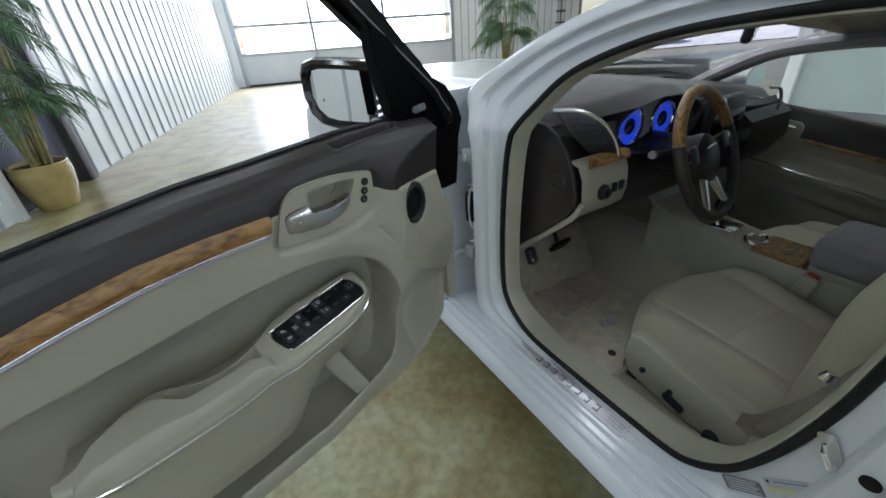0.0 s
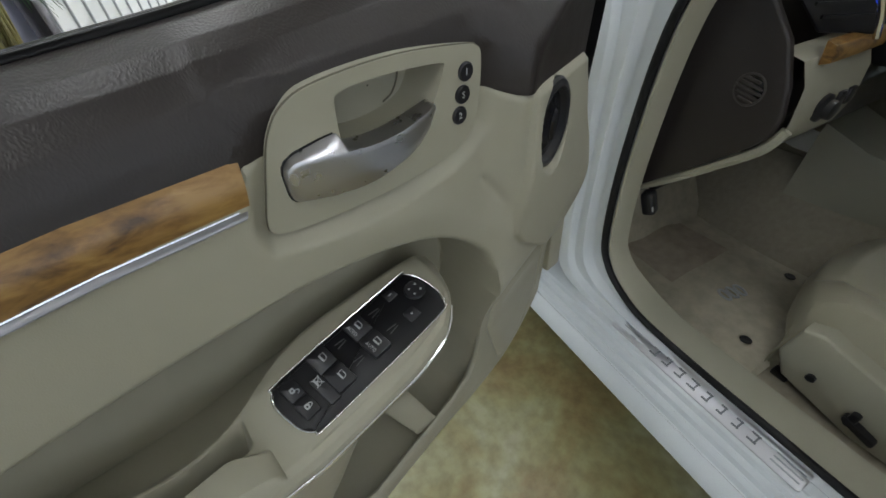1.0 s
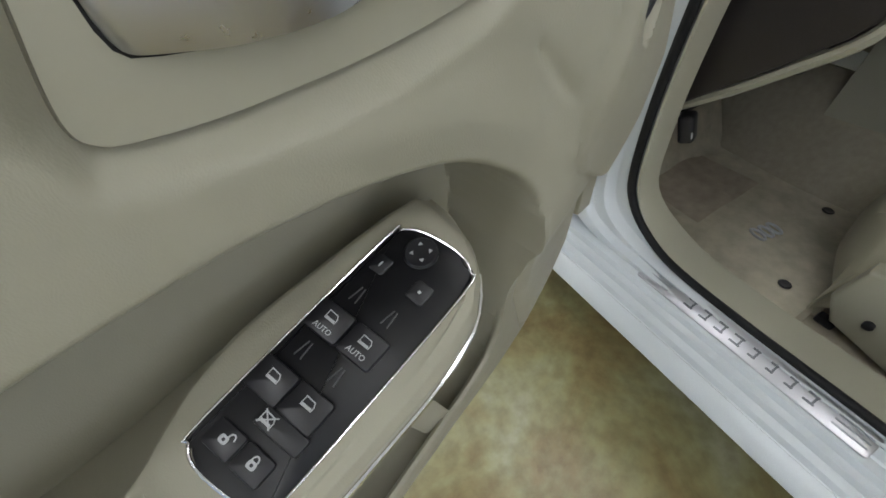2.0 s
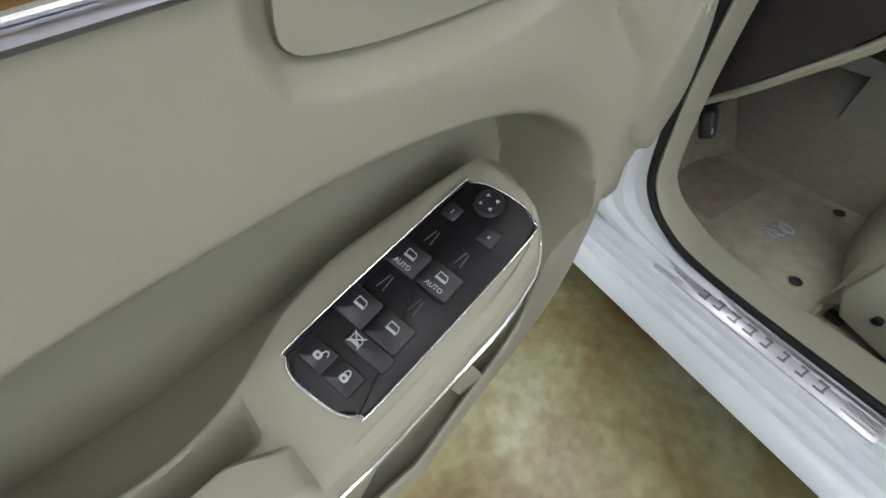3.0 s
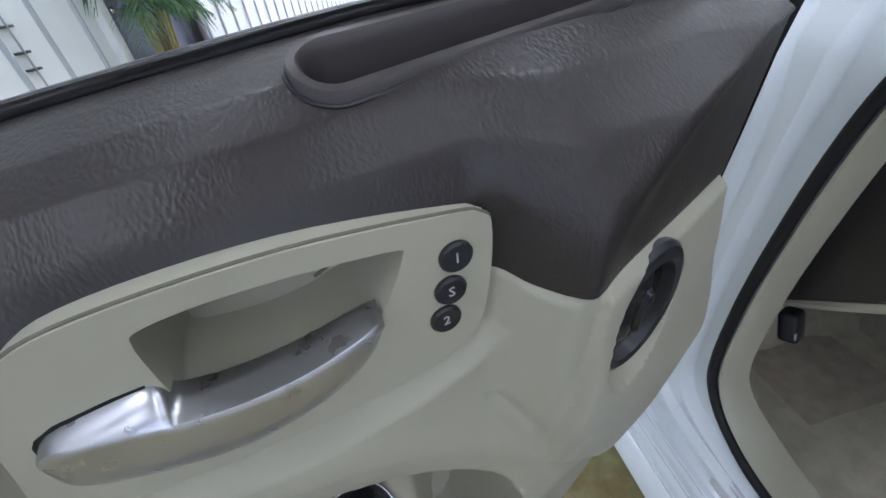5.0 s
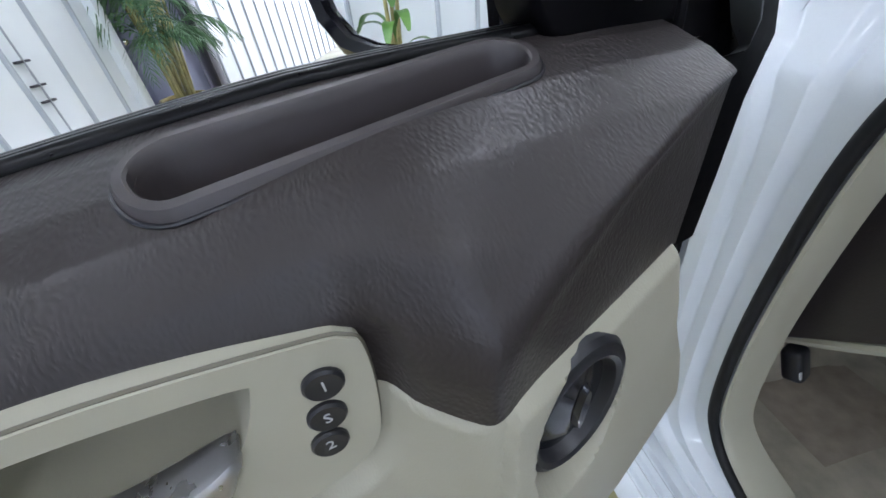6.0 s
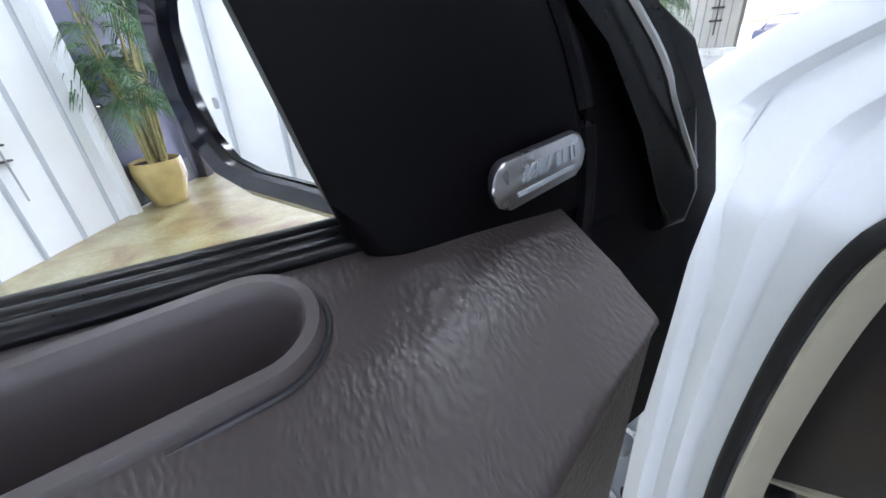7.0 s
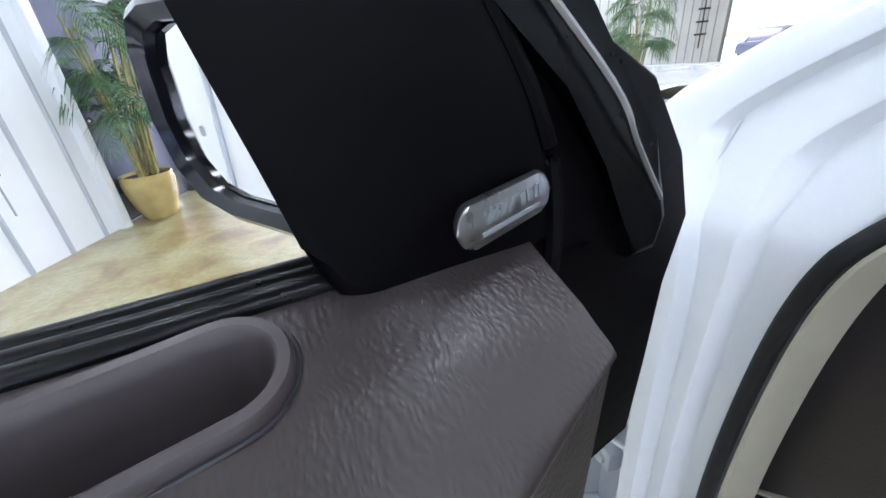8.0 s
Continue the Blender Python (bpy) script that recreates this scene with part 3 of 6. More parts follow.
def broad_plant(m, seed):
    rnd = random.Random(seed)
    t = thing("potted_plant", m, "bright green broad-leaved plant in a dark pot by the wall", "potted plant")
    part("pot", lathe([(0.0, 0.0), (0.15, 0.0), (0.17, 0.05), (0.20, 0.32), (0.205, 0.36), (0.19, 0.36), (0.185, 0.33), (0.0, 0.32)], 32), M_DOORFRAME, t, "dark round pot")
    part("soil", lathe([(0.0, 0.315), (0.185, 0.315), (0.18, 0.335), (0.0, 0.34)], 20), M_SOIL, t)
    for k in range(3):
        part("stem", tube(spline([(0.03 * k - 0.03, 0.02 * k, 0.32), (0.04 * k - 0.04, 0.03 * k - 0.02, 0.9), (0.06 * k - 0.06, 0.05 * k - 0.05, 1.35)], 8), [0.022 - 0.0015 * i for i in range(8)], 8), M_STEM, t)
    for k in range(26):
        a = rnd.uniform(0, 6.28)
        z0, ln = rnd.uniform(0.45, 1.45), rnd.uniform(0.22, 0.38)
        d = Vector((math.cos(a), math.sin(a), 0))
        sd = Vector((-d.y, d.x, 0))
        c = spline([Vector((0, 0, z0)), Vector((0, 0, z0 + ln * 0.35)) + d * ln * 0.35, Vector((0, 0, z0 + ln * 0.35)) + d * ln * 0.75, Vector((0, 0, z0 + ln * 0.05)) + d * ln], 12)
        rings = []
        for i, p in enumerate(c):
            w = 0.004 + 0.036 * math.sin(math.pi * min(1, max(0, (i - 1.5) / 10))) ** 0.8
            rings.append([p - sd * w + Vector((0, 0, 0.25 * w)), p + Vector((0, 0, -0.002)), p + sd * w + Vector((0, 0, 0.25 * w)), p + Vector((0, 0, 0.003))])
        part("leaf", loft(rings), M_LEAFB, t)
    return t


broad_plant(Matrix.Translation(room_pt(-4.12, 0.45)), 5)

# ---- the open car door ----
# local axes: x from the hinge to the rear edge, y towards the cabin side, z up
CAR_DOOR = pose(-0.1998, 0.0676, 0.0002, 0, 0, 193)
cd = thing("car_door", CAR_DOOR, "open driver's door with cream and dark brown trim", "car door")
S1 = 0.95


BEZ = [(0.2575, 1.092), (0.262, 1.099), (0.275, 1.103), (0.336, 1.110), (0.395, 1.109), (0.421, 1.102), (0.436, 1.085), (0.447, 1.055), (0.455, 1.030), (0.452, 1.021), (0.440, 1.017), (0.409, 1.013), (0.353, 1.011), (0.300, 1.015), (0.275, 1.024), (0.263, 1.038), (0.258, 1.066)]


def smooth_poly(poly, n):
    k = len(poly)
    out = []
    for q in range(n):
        x = q / n * k
        i, t = int(x), x - int(x)
        a, b, c, d = [Vector(poly[(i + j) % k]) for j in (-1, 0, 1, 2)]
        v = 0.5 * (2 * b + (c - a) * t + (2 * a - 5 * b + 4 * c - d) * t * t + (3 * b - a - 3 * c + d) * t ** 3)
        out.append((v.x, v.y))
    return out


def spline2(pts, n):
    return [(p.x, p.y) for p in spline([(a, b, 0) for a, b in pts], n)]


def front_plane(s):
    return -0.025 + 0.34 * s


def swell(s):
    """The trim stands out just ahead of the handle."""
    return 0.031 * sstep(0.266, 0.214, s)


BELT = [(-0.05, 1.150), (0.1, 1.158), (0.25, 1.156), (0.35, 1.148), (0.45, 1.139), (0.56, 1.133), (0.70, 1.115), (0.85, 1.094), (0.98, 1.074)]
BORDER = [(-0.05, 1.036), (0.02, 1.040), (0.065, 1.044), (0.15, 1.0515), (0.20, 1.0555), (0.224, 1.057), (0.232, 1.0575), (0.240, 1.0600), (0.250, 1.0640), (0.258, 1.0650), (0.30, 1.062), (0.41, 1.066), (0.425, 1.074), (0.456, 1.075), (0.462, 1.064), (0.55, 1.064), (0.65, 1.058), (0.75, 1.042), (0.85, 1.022), (0.98, 0.994)]
BOTTOM = [(-0.04, 0.66), (0.03, 0.615), (0.07, 0.575), (0.12, 0.545), (0.18, 0.525), (0.26, 0.530), (0.36, 0.550), (0.50, 0.552), (0.65, 0.535), (0.85, 0.505), (0.98, 0.485)]
RECESS = [(1.02, 0.924), (0.90, 0.938), (0.78, 0.946), (0.70, 0.954), (0.62, 0.962), (0.56, 0.967), (0.50, 0.970), (0.44, 0.970), (0.377, 0.962), (0.325, 0.946), (0.286, 0.920), (0.260, 0.888), (0.249, 0.85), (0.247, 0.80),
          (0.254, 0.74), (0.262, 0.670), (0.285, 0.612), (0.33, 0.592), (0.43, 0.588), (0.50, 0.585), (0.60, 0.572), (0.75, 0.552), (0.90, 0.530), (1.02, 0.512)]
UPPER = [(0.0, -0.066), (0.12, -0.050), (0.25, -0.028), (0.38, -0.008), (0.52, 0.008), (0.68, 0.016), (0.85, 0.020), (1.0, 0.021)]
UPPERZ = [(0.0, 0.0), (0.12, 0.02), (0.25, 0.07), (0.38, 0.17), (0.52, 0.35), (0.68, 0.58), (0.85, 0.80), (1.0, 1.0)]


def bez_cut(s, z, d):
    """Sinks the trim under the handle bezel."""
    e = poly_dist(BEZ, s, z)
    d += (min(d, 0.0165) - d) * sstep(-0.014, 0.0, e)
    return d - (d + 0.04) * sstep(0.004, 0.008, e)


def upper_fn(u, v):
    s0 = 0.042 + 0.024 * v
    s = s0 + (S1 - s0) * u ** 1.6
    zt, zb = smooth_at(BELT, s), curve_at(BORDER, s)
    d = (smooth_at(UPPER, v) if 0.03 < v < 0.97 else curve_at(UPPER, v)) + swell(s) * sstep(0.10, 0.80, v)
    z = zt - (zt - zb) * curve_at(UPPERZ, v)
    p = front_plane(s)
    g = min(1, max(0, 0.5 + 0.5 * (p - d) / 0.006))
    d = p + (d - p) * g - 0.006 * g * (1 - g) + 0.0022 * math.exp(-((d - p) / 0.006) ** 2)
    d -= 0.010 * sstep(0.012, 0.0, u * 0.8)
    return Vector((s, bez_cut(s, z, d), z))


def cut_slot(fn, nu, nv, hole):
    bm = bmesh.new()
    vs, keep = {}, {}
    for i in range(nu):
        for j in range(nv):
            p = fn(i / (nu - 1), j / (nv - 1))
            vs[i, j] = bm.verts.new(p)
            keep[i, j] = hole(p)
    for i in range(nu - 1):
        for j in range(nv - 1):
            q = [(i, j), (i + 1, j), (i + 1, j + 1), (i, j + 1)]
            if sum(keep[k] for k in q) < 3:
                bm.faces.new([vs[k] for k in q])
    bmesh.ops.delete(bm, geom=[v for v in bm.verts if not v.link_faces], context="VERTS")
    return bm


# the demister slot in the top of the dark trim: an oval from s = 0.15 to 0.31
SLOT_A, SLOT_B = Vector((0.163, -0.044)), Vector((0.296, -0.030))


def slot_dist(s, d):
    p, ab = Vector((s, d)), SLOT_B - SLOT_A
    t = min(1, max(0, (p - SLOT_A).dot(ab) / ab.length_squared))
    return (p - SLOT_A - ab * t).length


part("upper_trim", cut_slot(upper_fn, 320, 150, lambda p: slot_dist(p.x, p.y) < 0.0155 and p.z > 1.1), M_DARK, cd, "grained dark brown upper door trim")


def top_z(s, d):
    lo, hi = 0.03, 0.60
    for _ in range(18):
        mid = (lo + hi) / 2
        if smooth_at(UPPER, mid) + swell(s) * sstep(0.10, 0.80, mid) < d:
            lo = mid
        else:
            hi = mid
    zt, zb = smooth_at(BELT, s), curve_at(BORDER, s)
    return zt - (zt - zb) * curve_at(UPPERZ, lo)


def slot_ring(r, dz):
    out, n = [], 14
    ab = (SLOT_B - SLOT_A).normalized()
    nn = Vector((-ab.y, ab.x))
    for c, sg in ((SLOT_B, 1), (SLOT_A, -1)):
        for k in range(n + 1):
            a = math.pi * (-0.5 + k / n)
            q = c + sg * (ab * math.cos(a) + nn * math.sin(a)) * r
            out.append(Vector((q.x, q.y, top_z(q.x, q.y) + dz)))
    return out


vent = part("demister_vent", loft([slot_ring(0.0192, -0.003), slot_ring(0.0189, 0.0030), slot_ring(0.0180, 0.0044), slot_ring(0.0148, 0.0044), slot_ring(0.0138, 0.0034), slot_ring(0.0132, -0.0015)], caps=False), M_DARKPLAIN, cd, "oval demister slot in the dark trim")
part("slot_wall", loft([slot_ring(0.0134, -0.0010), slot_ring(0.0128, -0.006), slot_ring(0.0116, -0.028)], caps=False), M_DARKPLAIN, vent)
part("slot_groove", tube(slot_ring(0.0198, 0.0004), 0.0009, 6, closed=True), M_BLACK, vent)
bm = bmesh.new()
bm.faces.new([bm.verts.new(p) for p in slot_ring(0.0122, -0.025)])
part("slot_floor", bm, M_BLACK, vent)
for k in range(6):
    q = SLOT_A.lerp(SLOT_B, (k + 0.5) / 6)
    z = top_z(q.x, q.y)
    part("vane", prism([(0.0120, -0.024), (0.0118, -0.0055), (0.0060, -0.0075), (-0.0030, -0.0170), (-0.0040, -0.024)], lambda a, b, c: Vector((q.x + c - 0.0015 + 0.25 * a, q.y + a, z + b)), 0.0032, 0.0006), M_DARKPLAIN, vent)


RECESS_S = smooth_poly(RECESS, 66)


def lower_d(s, z):
    """Depth of the cream trim."""
    h = z - smooth_at(BOTTOM, s)
    base = swell(s) * sstep(0.86, 0.99, z) + curve_at([(0.0, -0.03), (0.012, 0.03), (0.025, 0.056), (0.04, 0.071), (0.06, 0.078), (0.09, 0.079), (0.13, 0.075), (0.22, 0.062), (0.32, 0.046), (0.42, 0.034), (0.54, 0.0235), (0.70, 0.021)], h)
    sd = poly_dist(RECESS_S, s, z)
    wide = 0.011 + 0.021 * sstep(0.80, 0.93, z) * sstep(0.30, 0.42, s)
    floor_d = -0.074 + 0.012 * sstep(0.74, 0.86, z) + 0.006 * sstep(0.36, 0.58, s) * sstep(0.72, 0.84, z)
    over = sstep(0.80, 0.90, z) * sstep(0.27, 0.36, s)
    fall = 0.098 * sstep(-0.006, 0.038, sd)
    d = base + (floor_d - base) * sstep(0.0, wide, sd) * (1 - over) - over * min(fall, base - floor_d)
    d += 0.003 * math.exp(-(sd / 0.006) ** 2) * (1 if z < 0.86 else 0)
    d += 0.005 * math.exp(-((sd + 0.026) / 0.016) ** 2) * sstep(0.84, 0.92, z) * sstep(0.46, 0.34, s) - 0.0045 * math.exp(-((sd - 0.003) / 0.0042) ** 2) * sstep(0.50, 0.36, s) * sstep(0.80, 0.86, z)
    p = front_plane(s) + 0.002
    sp = poly_dist([(0.235, 0.70), (0.225, 0.76), (0.19, 0.79), (0.12, 0.772), (0.075, 0.745), (0.085, 0.66), (0.13, 0.60), (0.20, 0.575)], s, z)
    p += 0.012 * sstep(1.0, 0.88, z)
    p += (0.26 * s - 0.047 - p) * sstep(0.90, 0.72, z) - 0.05 * sstep(0.04, 0.0, h)
    p += 0.006 * sstep(0.0, 0.02, sp) - 0.005 * math.exp(-(sp / 0.004) ** 2)
    tw = poly_dist([(0.214, 1.06), (0.222, 0.99), (0.231, 0.935), (0.229, 0.905), (0.212, 0.880), (0.115, 0.800), (0.07, 0.765), (-0.05, 0.73), (-0.05, 1.06)], s, z)
    p += 0.006 * sstep(-0.003, 0.008, tw) * sstep(1.05, 0.99, z)
    seat_t = ((s - 0.170) / 0.036) ** 2 + ((z - 1.006) / 0.048) ** 2
    p -= 0.024 * sstep(1.0, 0.75, seat_t)
    d -= 0.024 * sstep(1.0, 0.75, seat_t)
    k = 0.012
    g = min(1, max(0, 0.5 + 0.5 * (p - d) / k))
    tuck = Vector((s - 0.262, z - 0.985)).dot(Vector((-0.53, -0.848)))
    side = Vector((s - 0.262, z - 0.985)).dot(Vector((-0.848, 0.53)))
    crease = 0.004 * sstep(-0.004, 0.006, tuck) * sstep(0.050, 0.030, tuck) * math.exp(-(side / 0.004) ** 2)
    return p + (d - p) * g - k * g * (1 - g) + 0.0055 * sstep(-0.002, 0.003, tw) - crease


FRONT = [(0.5, 0.07), (0.58, 0.055), (0.72, 0.036), (0.80, 0.024), (0.92, 0.036), (0.97, 0.052), (1.04, 0.065)]


def lower_fn(u, v):
    zz = 1.04 + (0.54 - 1.04) * v
    s0 = curve_at(FRONT, zz)
    s = s0 + (S1 - s0) * u
    z1, z0 = curve_at(BORDER, s) + 0.005, smooth_at(BOTTOM, s)
    z = z1 + (z0 - z1) * v
    d = lower_d(s, z)
    return Vector((s, bez_cut(s, z, d - 0.009 * sstep(0.018, 0.0, v) - 0.012 * sstep(0.012, 0.0, u)), z))


part("main_trim", grid(lower_fn, 360, 220), M_CREAM, cd, "cream vinyl door trim with a map pocket")

LIP = [(0.258, 0.720), (0.270, 0.668), (0.290, 0.640), (0.33, 0.630), (0.43, 0.630), (0.52, 0.627), (0.62, 0.615), (0.75, 0.598), (0.95, 0.570)]


def lip_fn(u, v):
    """The standing outer wall of the map pocket."""
    s = 0.258 + 0.690 * u ** 1.4
    D, zt, zb = min(0.079, 0.26 * s - 0.046), curve_at(LIP, s), smooth_at(BOTTOM, s) + 0.026
    prof = [(zb, D - 0.012), (zb + 0.012, D - 0.002), ((zb + zt) / 2, D), (zt - 0.006, D - 0.001), (zt - 0.002, D - 0.0028), (zt, D - 0.006), (zt - 0.002, D - 0.0092), (zt - 0.006, D - 0.011), ((zb + zt) / 2, D - 0.013), (zb - 0.01, D - 0.015)]
    k = min(8, int(v * 9))
    f = v * 9 - k
    (z0, d0), (z1, d1) = prof[k], prof[k + 1]
    return Vector((s, d0 + (d1 - d0) * f, z0 + (z1 - z0) * f))


part("pocket_lip", grid(lip_fn, 120, 28), M_CREAM, cd, "raised outer lip of the map pocket")

# pressed steel shell behind the trim
OUT = [(0.0, 0.66), (0.04, 0.60), (0.12, 0.56), (0.30, 0.555), (0.60, 0.545), (0.93, 0.500), (0.955, 0.525), (0.961, 0.80), (0.957, 1.03), (0.60, 1.09), (0.30, 1.10), (0.085, 1.10), (0.075, 0.93), (0.0, 0.90)]
part("shell", prism(OUT, lambda a, b, c: Vector((a, -0.155 + c + 0.02 * (1 if b > 1.0 else 0), b)), 0.060, 0.008), M_PAINT, cd, "white painted outer door shell")
part("edge_seal", tube([Vector((x, -0.042, z)) for x, z in ((0.93, 1.05), (0.948, 0.80), (0.942, 0.515), (0.60, 0.555), (0.30, 0.562), (0.12, 0.565))], 0.008, 8), M_RUBBER, cd)
part("front_edge", box((0.018, -0.060, 0.79), (0.036, 0.05, 0.30), 0.006), M_CREAMPLAIN, cd, "cream painted front edge of the door")
latch = part("latch", box((0.945, -0.045, 0.76), (0.02, 0.03, 0.05), 0.004), M_BLACK, cd)
part("latch_plate", box((0.9565, -0.045, 0.76), (0.004, 0.02, 0.04), 0.001), M_CHROME, latch)

# belt seals and the window frame
def belt(d, dz):
    return [Vector((s, d, smooth_at(BELT, s) + dz)) for s in [0.11 + 0.84 * k / 30 for k in range(31)]]


for d, dz, r in ((-0.0690, 0.0005, 0.0042), (-0.0790, -0.0010, 0.0045), (-0.0895, -0.0030, 0.0050)):
    part("belt_seal", tube(belt(d, dz), r, 10), M_SEAL, cd)
part("belt_sheet", grid(lambda u, v: Vector((0.96 * u, -0.066 - 0.07 * v, smooth_at(BELT, 0.96 * u) - 0.014 - 0.03 * v)), 30, 4), M_SEAL, cd)
fr = part("window_frame", prism([(-0.086, 1.138), (-0.04, 1.138), (0.085, 1.268), (0.215, 1.385), (0.42, 1.43), (0.82, 1.43), (0.92, 1.36), (0.945, 1.07), (0.963, 1.07),
                                 (0.948, 1.385), (0.84, 1.462), (0.36, 1.462), (0.23, 1.435), (0.125, 1.387), (0.004, 1.270)], lambda a, b, c: Vector((a, -0.130 + c - 0.16 * max(0, b - 1.15), b)), 0.045, 0.006), M_SAIL, cd, "black window frame")
FSEAL = [(-0.050, 1.121), (-0.056, 1.142), (-0.049, 1.162), (-0.034, 1.188), (0.008, 1.244), (0.080, 1.324), (0.132, 1.384), (0.19, 1.436), (0.25, 1.420), (0.194, 1.374), (0.108, 1.290), (0.024, 1.215), (-0.006, 1.184), (-0.026, 1.146), (-0.028, 1.121)]


def fseal_fn(a, b, c):
    return Vector((a, -0.137 + c - 0.16 * max(0, b - 1.2), b))


part("frame_seal", prism(FSEAL, fseal_fn, 0.075, 0.007, 4), M_SEAL, fr, "black rubber weatherstrip")
# pale tube laid on the weatherstrip in place of its gloss highlight
part("frame_strip", tube([fseal_fn(a, b, 0.0755) for a, b in spline2([(-0.043, 1.156), (-0.017, 1.190), (0.004, 1.220), (0.088, 1.297), (0.182, 1.382)], 24)], 0.0019, 6), M_SEALGLINT, fr, "thin bright strip standing for a highlight")
# sail panel with the moulded ridge
SAIL = [(0.131, 1.166), (0.126, 1.157), (0.112, 1.150), (0.085, 1.146), (0.055, 1.150), (0.030, 1.150), (0.026, 1.178), (0.036, 1.213), (0.058, 1.248), (0.10, 1.315), (0.156, 1.352), (0.155, 1.30), (0.1495, 1.241), (0.140, 1.202), (0.1345, 1.178)]


def sail_fn(a, b, c):
    return Vector((a, -0.098 + c * (1 + 0.15 * sstep(0.03, 0.1, a)) - 0.18 * max(0, 0.03 - a) - 0.12 * max(0, b - 1.15), b))


part("sail_panel", prism(SAIL, sail_fn, 0.036, 0.006, 4), M_SAIL, cd, "black moulded sail panel")
RUB = [(-0.106, 1.122), (-0.086, 1.170), (-0.050, 1.214), (0.004, 1.240), (0.052, 1.262), (0.058, 1.248), (0.036, 1.213), (0.026, 1.178), (0.030, 1.150), (0.074, 1.140), (0.082, 1.06), (0.080, 1.03), (0.030, 0.955), (-0.014, 0.951), (-0.063, 0.948), (-0.075, 1.010), (-0.082, 1.078)]
part("front_rubber", prism(RUB, lambda a, b, c: sail_fn(a, b, c) + Vector((0, 0.010 * sstep(0.02, -0.04, a) - 0.004, 0)), 0.036, 0.003, 3), M_SAIL, cd, "black rubber corner of the door")
part("sail_ridge", tube([sail_fn(a, b, 0.0345) for a, b in spline2([(0.062, 1.255), (0.037, 1.213), (0.027, 1.178), (0.029, 1.135)], 16)], 0.0042, 8), M_SAIL, cd)
# audio badge: plain shapes, no lettering
BM = Matrix.Translation((0.0615, -0.0535, 1.1775)) @ Matrix(((-0.955, 0.10, 0.27, 0), (-0.28, -0.08, -0.955 * -1, 0), (0.03, 0.985, 0.06, 0), (0, 0, 0, 1)))
badge = part("badge", prism(rounded(0.056, 0.0160, 0.0079, 7), lambda a, b, c: BM @ Vector((a, b, c - 0.003)), 0.005, 0.0015, 2), M_SATIN, cd, "oval satin metal badge")
for k in range(5):
    part("bar", prism([(-0.013 + 0.0032 * k, -0.001), (-0.0115 + 0.0032 * k, -0.001), (-0.0085 + 0.0032 * k, 0.0042), (-0.010 + 0.0032 * k, 0.0042)], lambda a, b, c: BM @ Vector((a, b, c + 0.002)), 0.0005), M_ALUDARK, badge)
for a, w in ((0.0085, 0.003), (0.013, 0.003), (0.0175, 0.002), (0.021, 0.003)):
    part("bar", prism([(a - w / 2, -0.0008), (a + w / 2, -0.0008), (a + w / 2, 0.0042), (a - w / 2, 0.0042)], lambda x, y, c: BM @ Vector((x, y, c + 0.002)), 0.0005), M_ALUDARK, badge)
part("bar", prism([(-0.016, -0.0050), (0.019, -0.0050), (0.019, -0.0034), (-0.016, -0.0034)], lambda x, y, c: BM @ Vector((x, y, c + 0.002)), 0.0004), M_ALUDARK, badge)

# wood strip with its bright lower edge
def strip_fn(z0, z1, d0, d1, s0=0.456):
    def f(u, v):
        s = s0 + (0.956 - s0) * u
        drop = curve_at(BORDER, max(s, 0.47)) - 1.064
        end = sstep(0.0, 0.02, u)
        z = z0 + (z1 - z0) * v + drop
        return Vector((s + 0.006 * (1 - v) * (1 - end), d0 + (d1 - d0) * v + 0.006 * math.sin(math.pi * v) , z))
    return f


part("wood_strip", grid(strip_fn(1.0495, 1.084, 0.0262, 0.016), 60, 10), M_WOOD, cd, "glossy burl wood strip")
part("bright_strip", grid(strip_fn(1.0440, 1.0505, 0.0268, 0.0240, 0.463), 60, 8), M_EDGEDARK, cd, "satin metal edging under the wood")

edge_line = strip_fn(1.0505, 1.0505, 0.0270, 0.0270, 0.463)
part("bright_line", tube([edge_line(k / 40, 0.0) for k in range(41)], 0.0010, 6), M_RIM, cd, "thin bright line under the wood")

# inside handle set
def at_d(d0):
    return lambda a, b, c: Vector((a, d0 + c, b))


HOLE = [(0.306, 1.070), (0.2965, 1.0905), (0.300, 1.0955), (0.336, 1.0995), (0.365, 1.1005), (0.384, 1.0985), (0.388, 1.094), (0.389, 1.080), (0.389, 1.066), (0.388, 1.058), (0.375, 1.054), (0.355, 1.052), (0.335, 1.054), (0.322, 1.058), (0.314, 1.062)]
bez = part("handle_bezel", frame_plate(smooth_poly(BEZ, 85), smooth_poly(HOLE, 85), at_d(0.010), 0.0125), M_CREAMPLAIN, cd, "cream plastic handle bezel")
part("bezel_groove", tube([Vector((a, 0.0205, b)) for a, b in smooth_poly(BEZ, 85)], 0.0010, 6, closed=True, up=(0, 1, 0)), M_CREAMDARK, bez)
HS = smooth_poly(HOLE, 60)
bm = loft([[Vector((0.34 + (a - 0.34) * k, d, 1.078 + (b - 1.078) * k2)) for a, b in HS] for k, k2, d in ((1.0, 1.0, 0.0225), (0.99, 0.97, 0.012), (0.96, 0.9, -0.014), (0.9, 0.8, -0.020), (0.4, 0.3, -0.022), (0.02, 0.02, -0.022))], caps=False)
part("pull_cup", bm, M_CREAMPLAIN, bez)
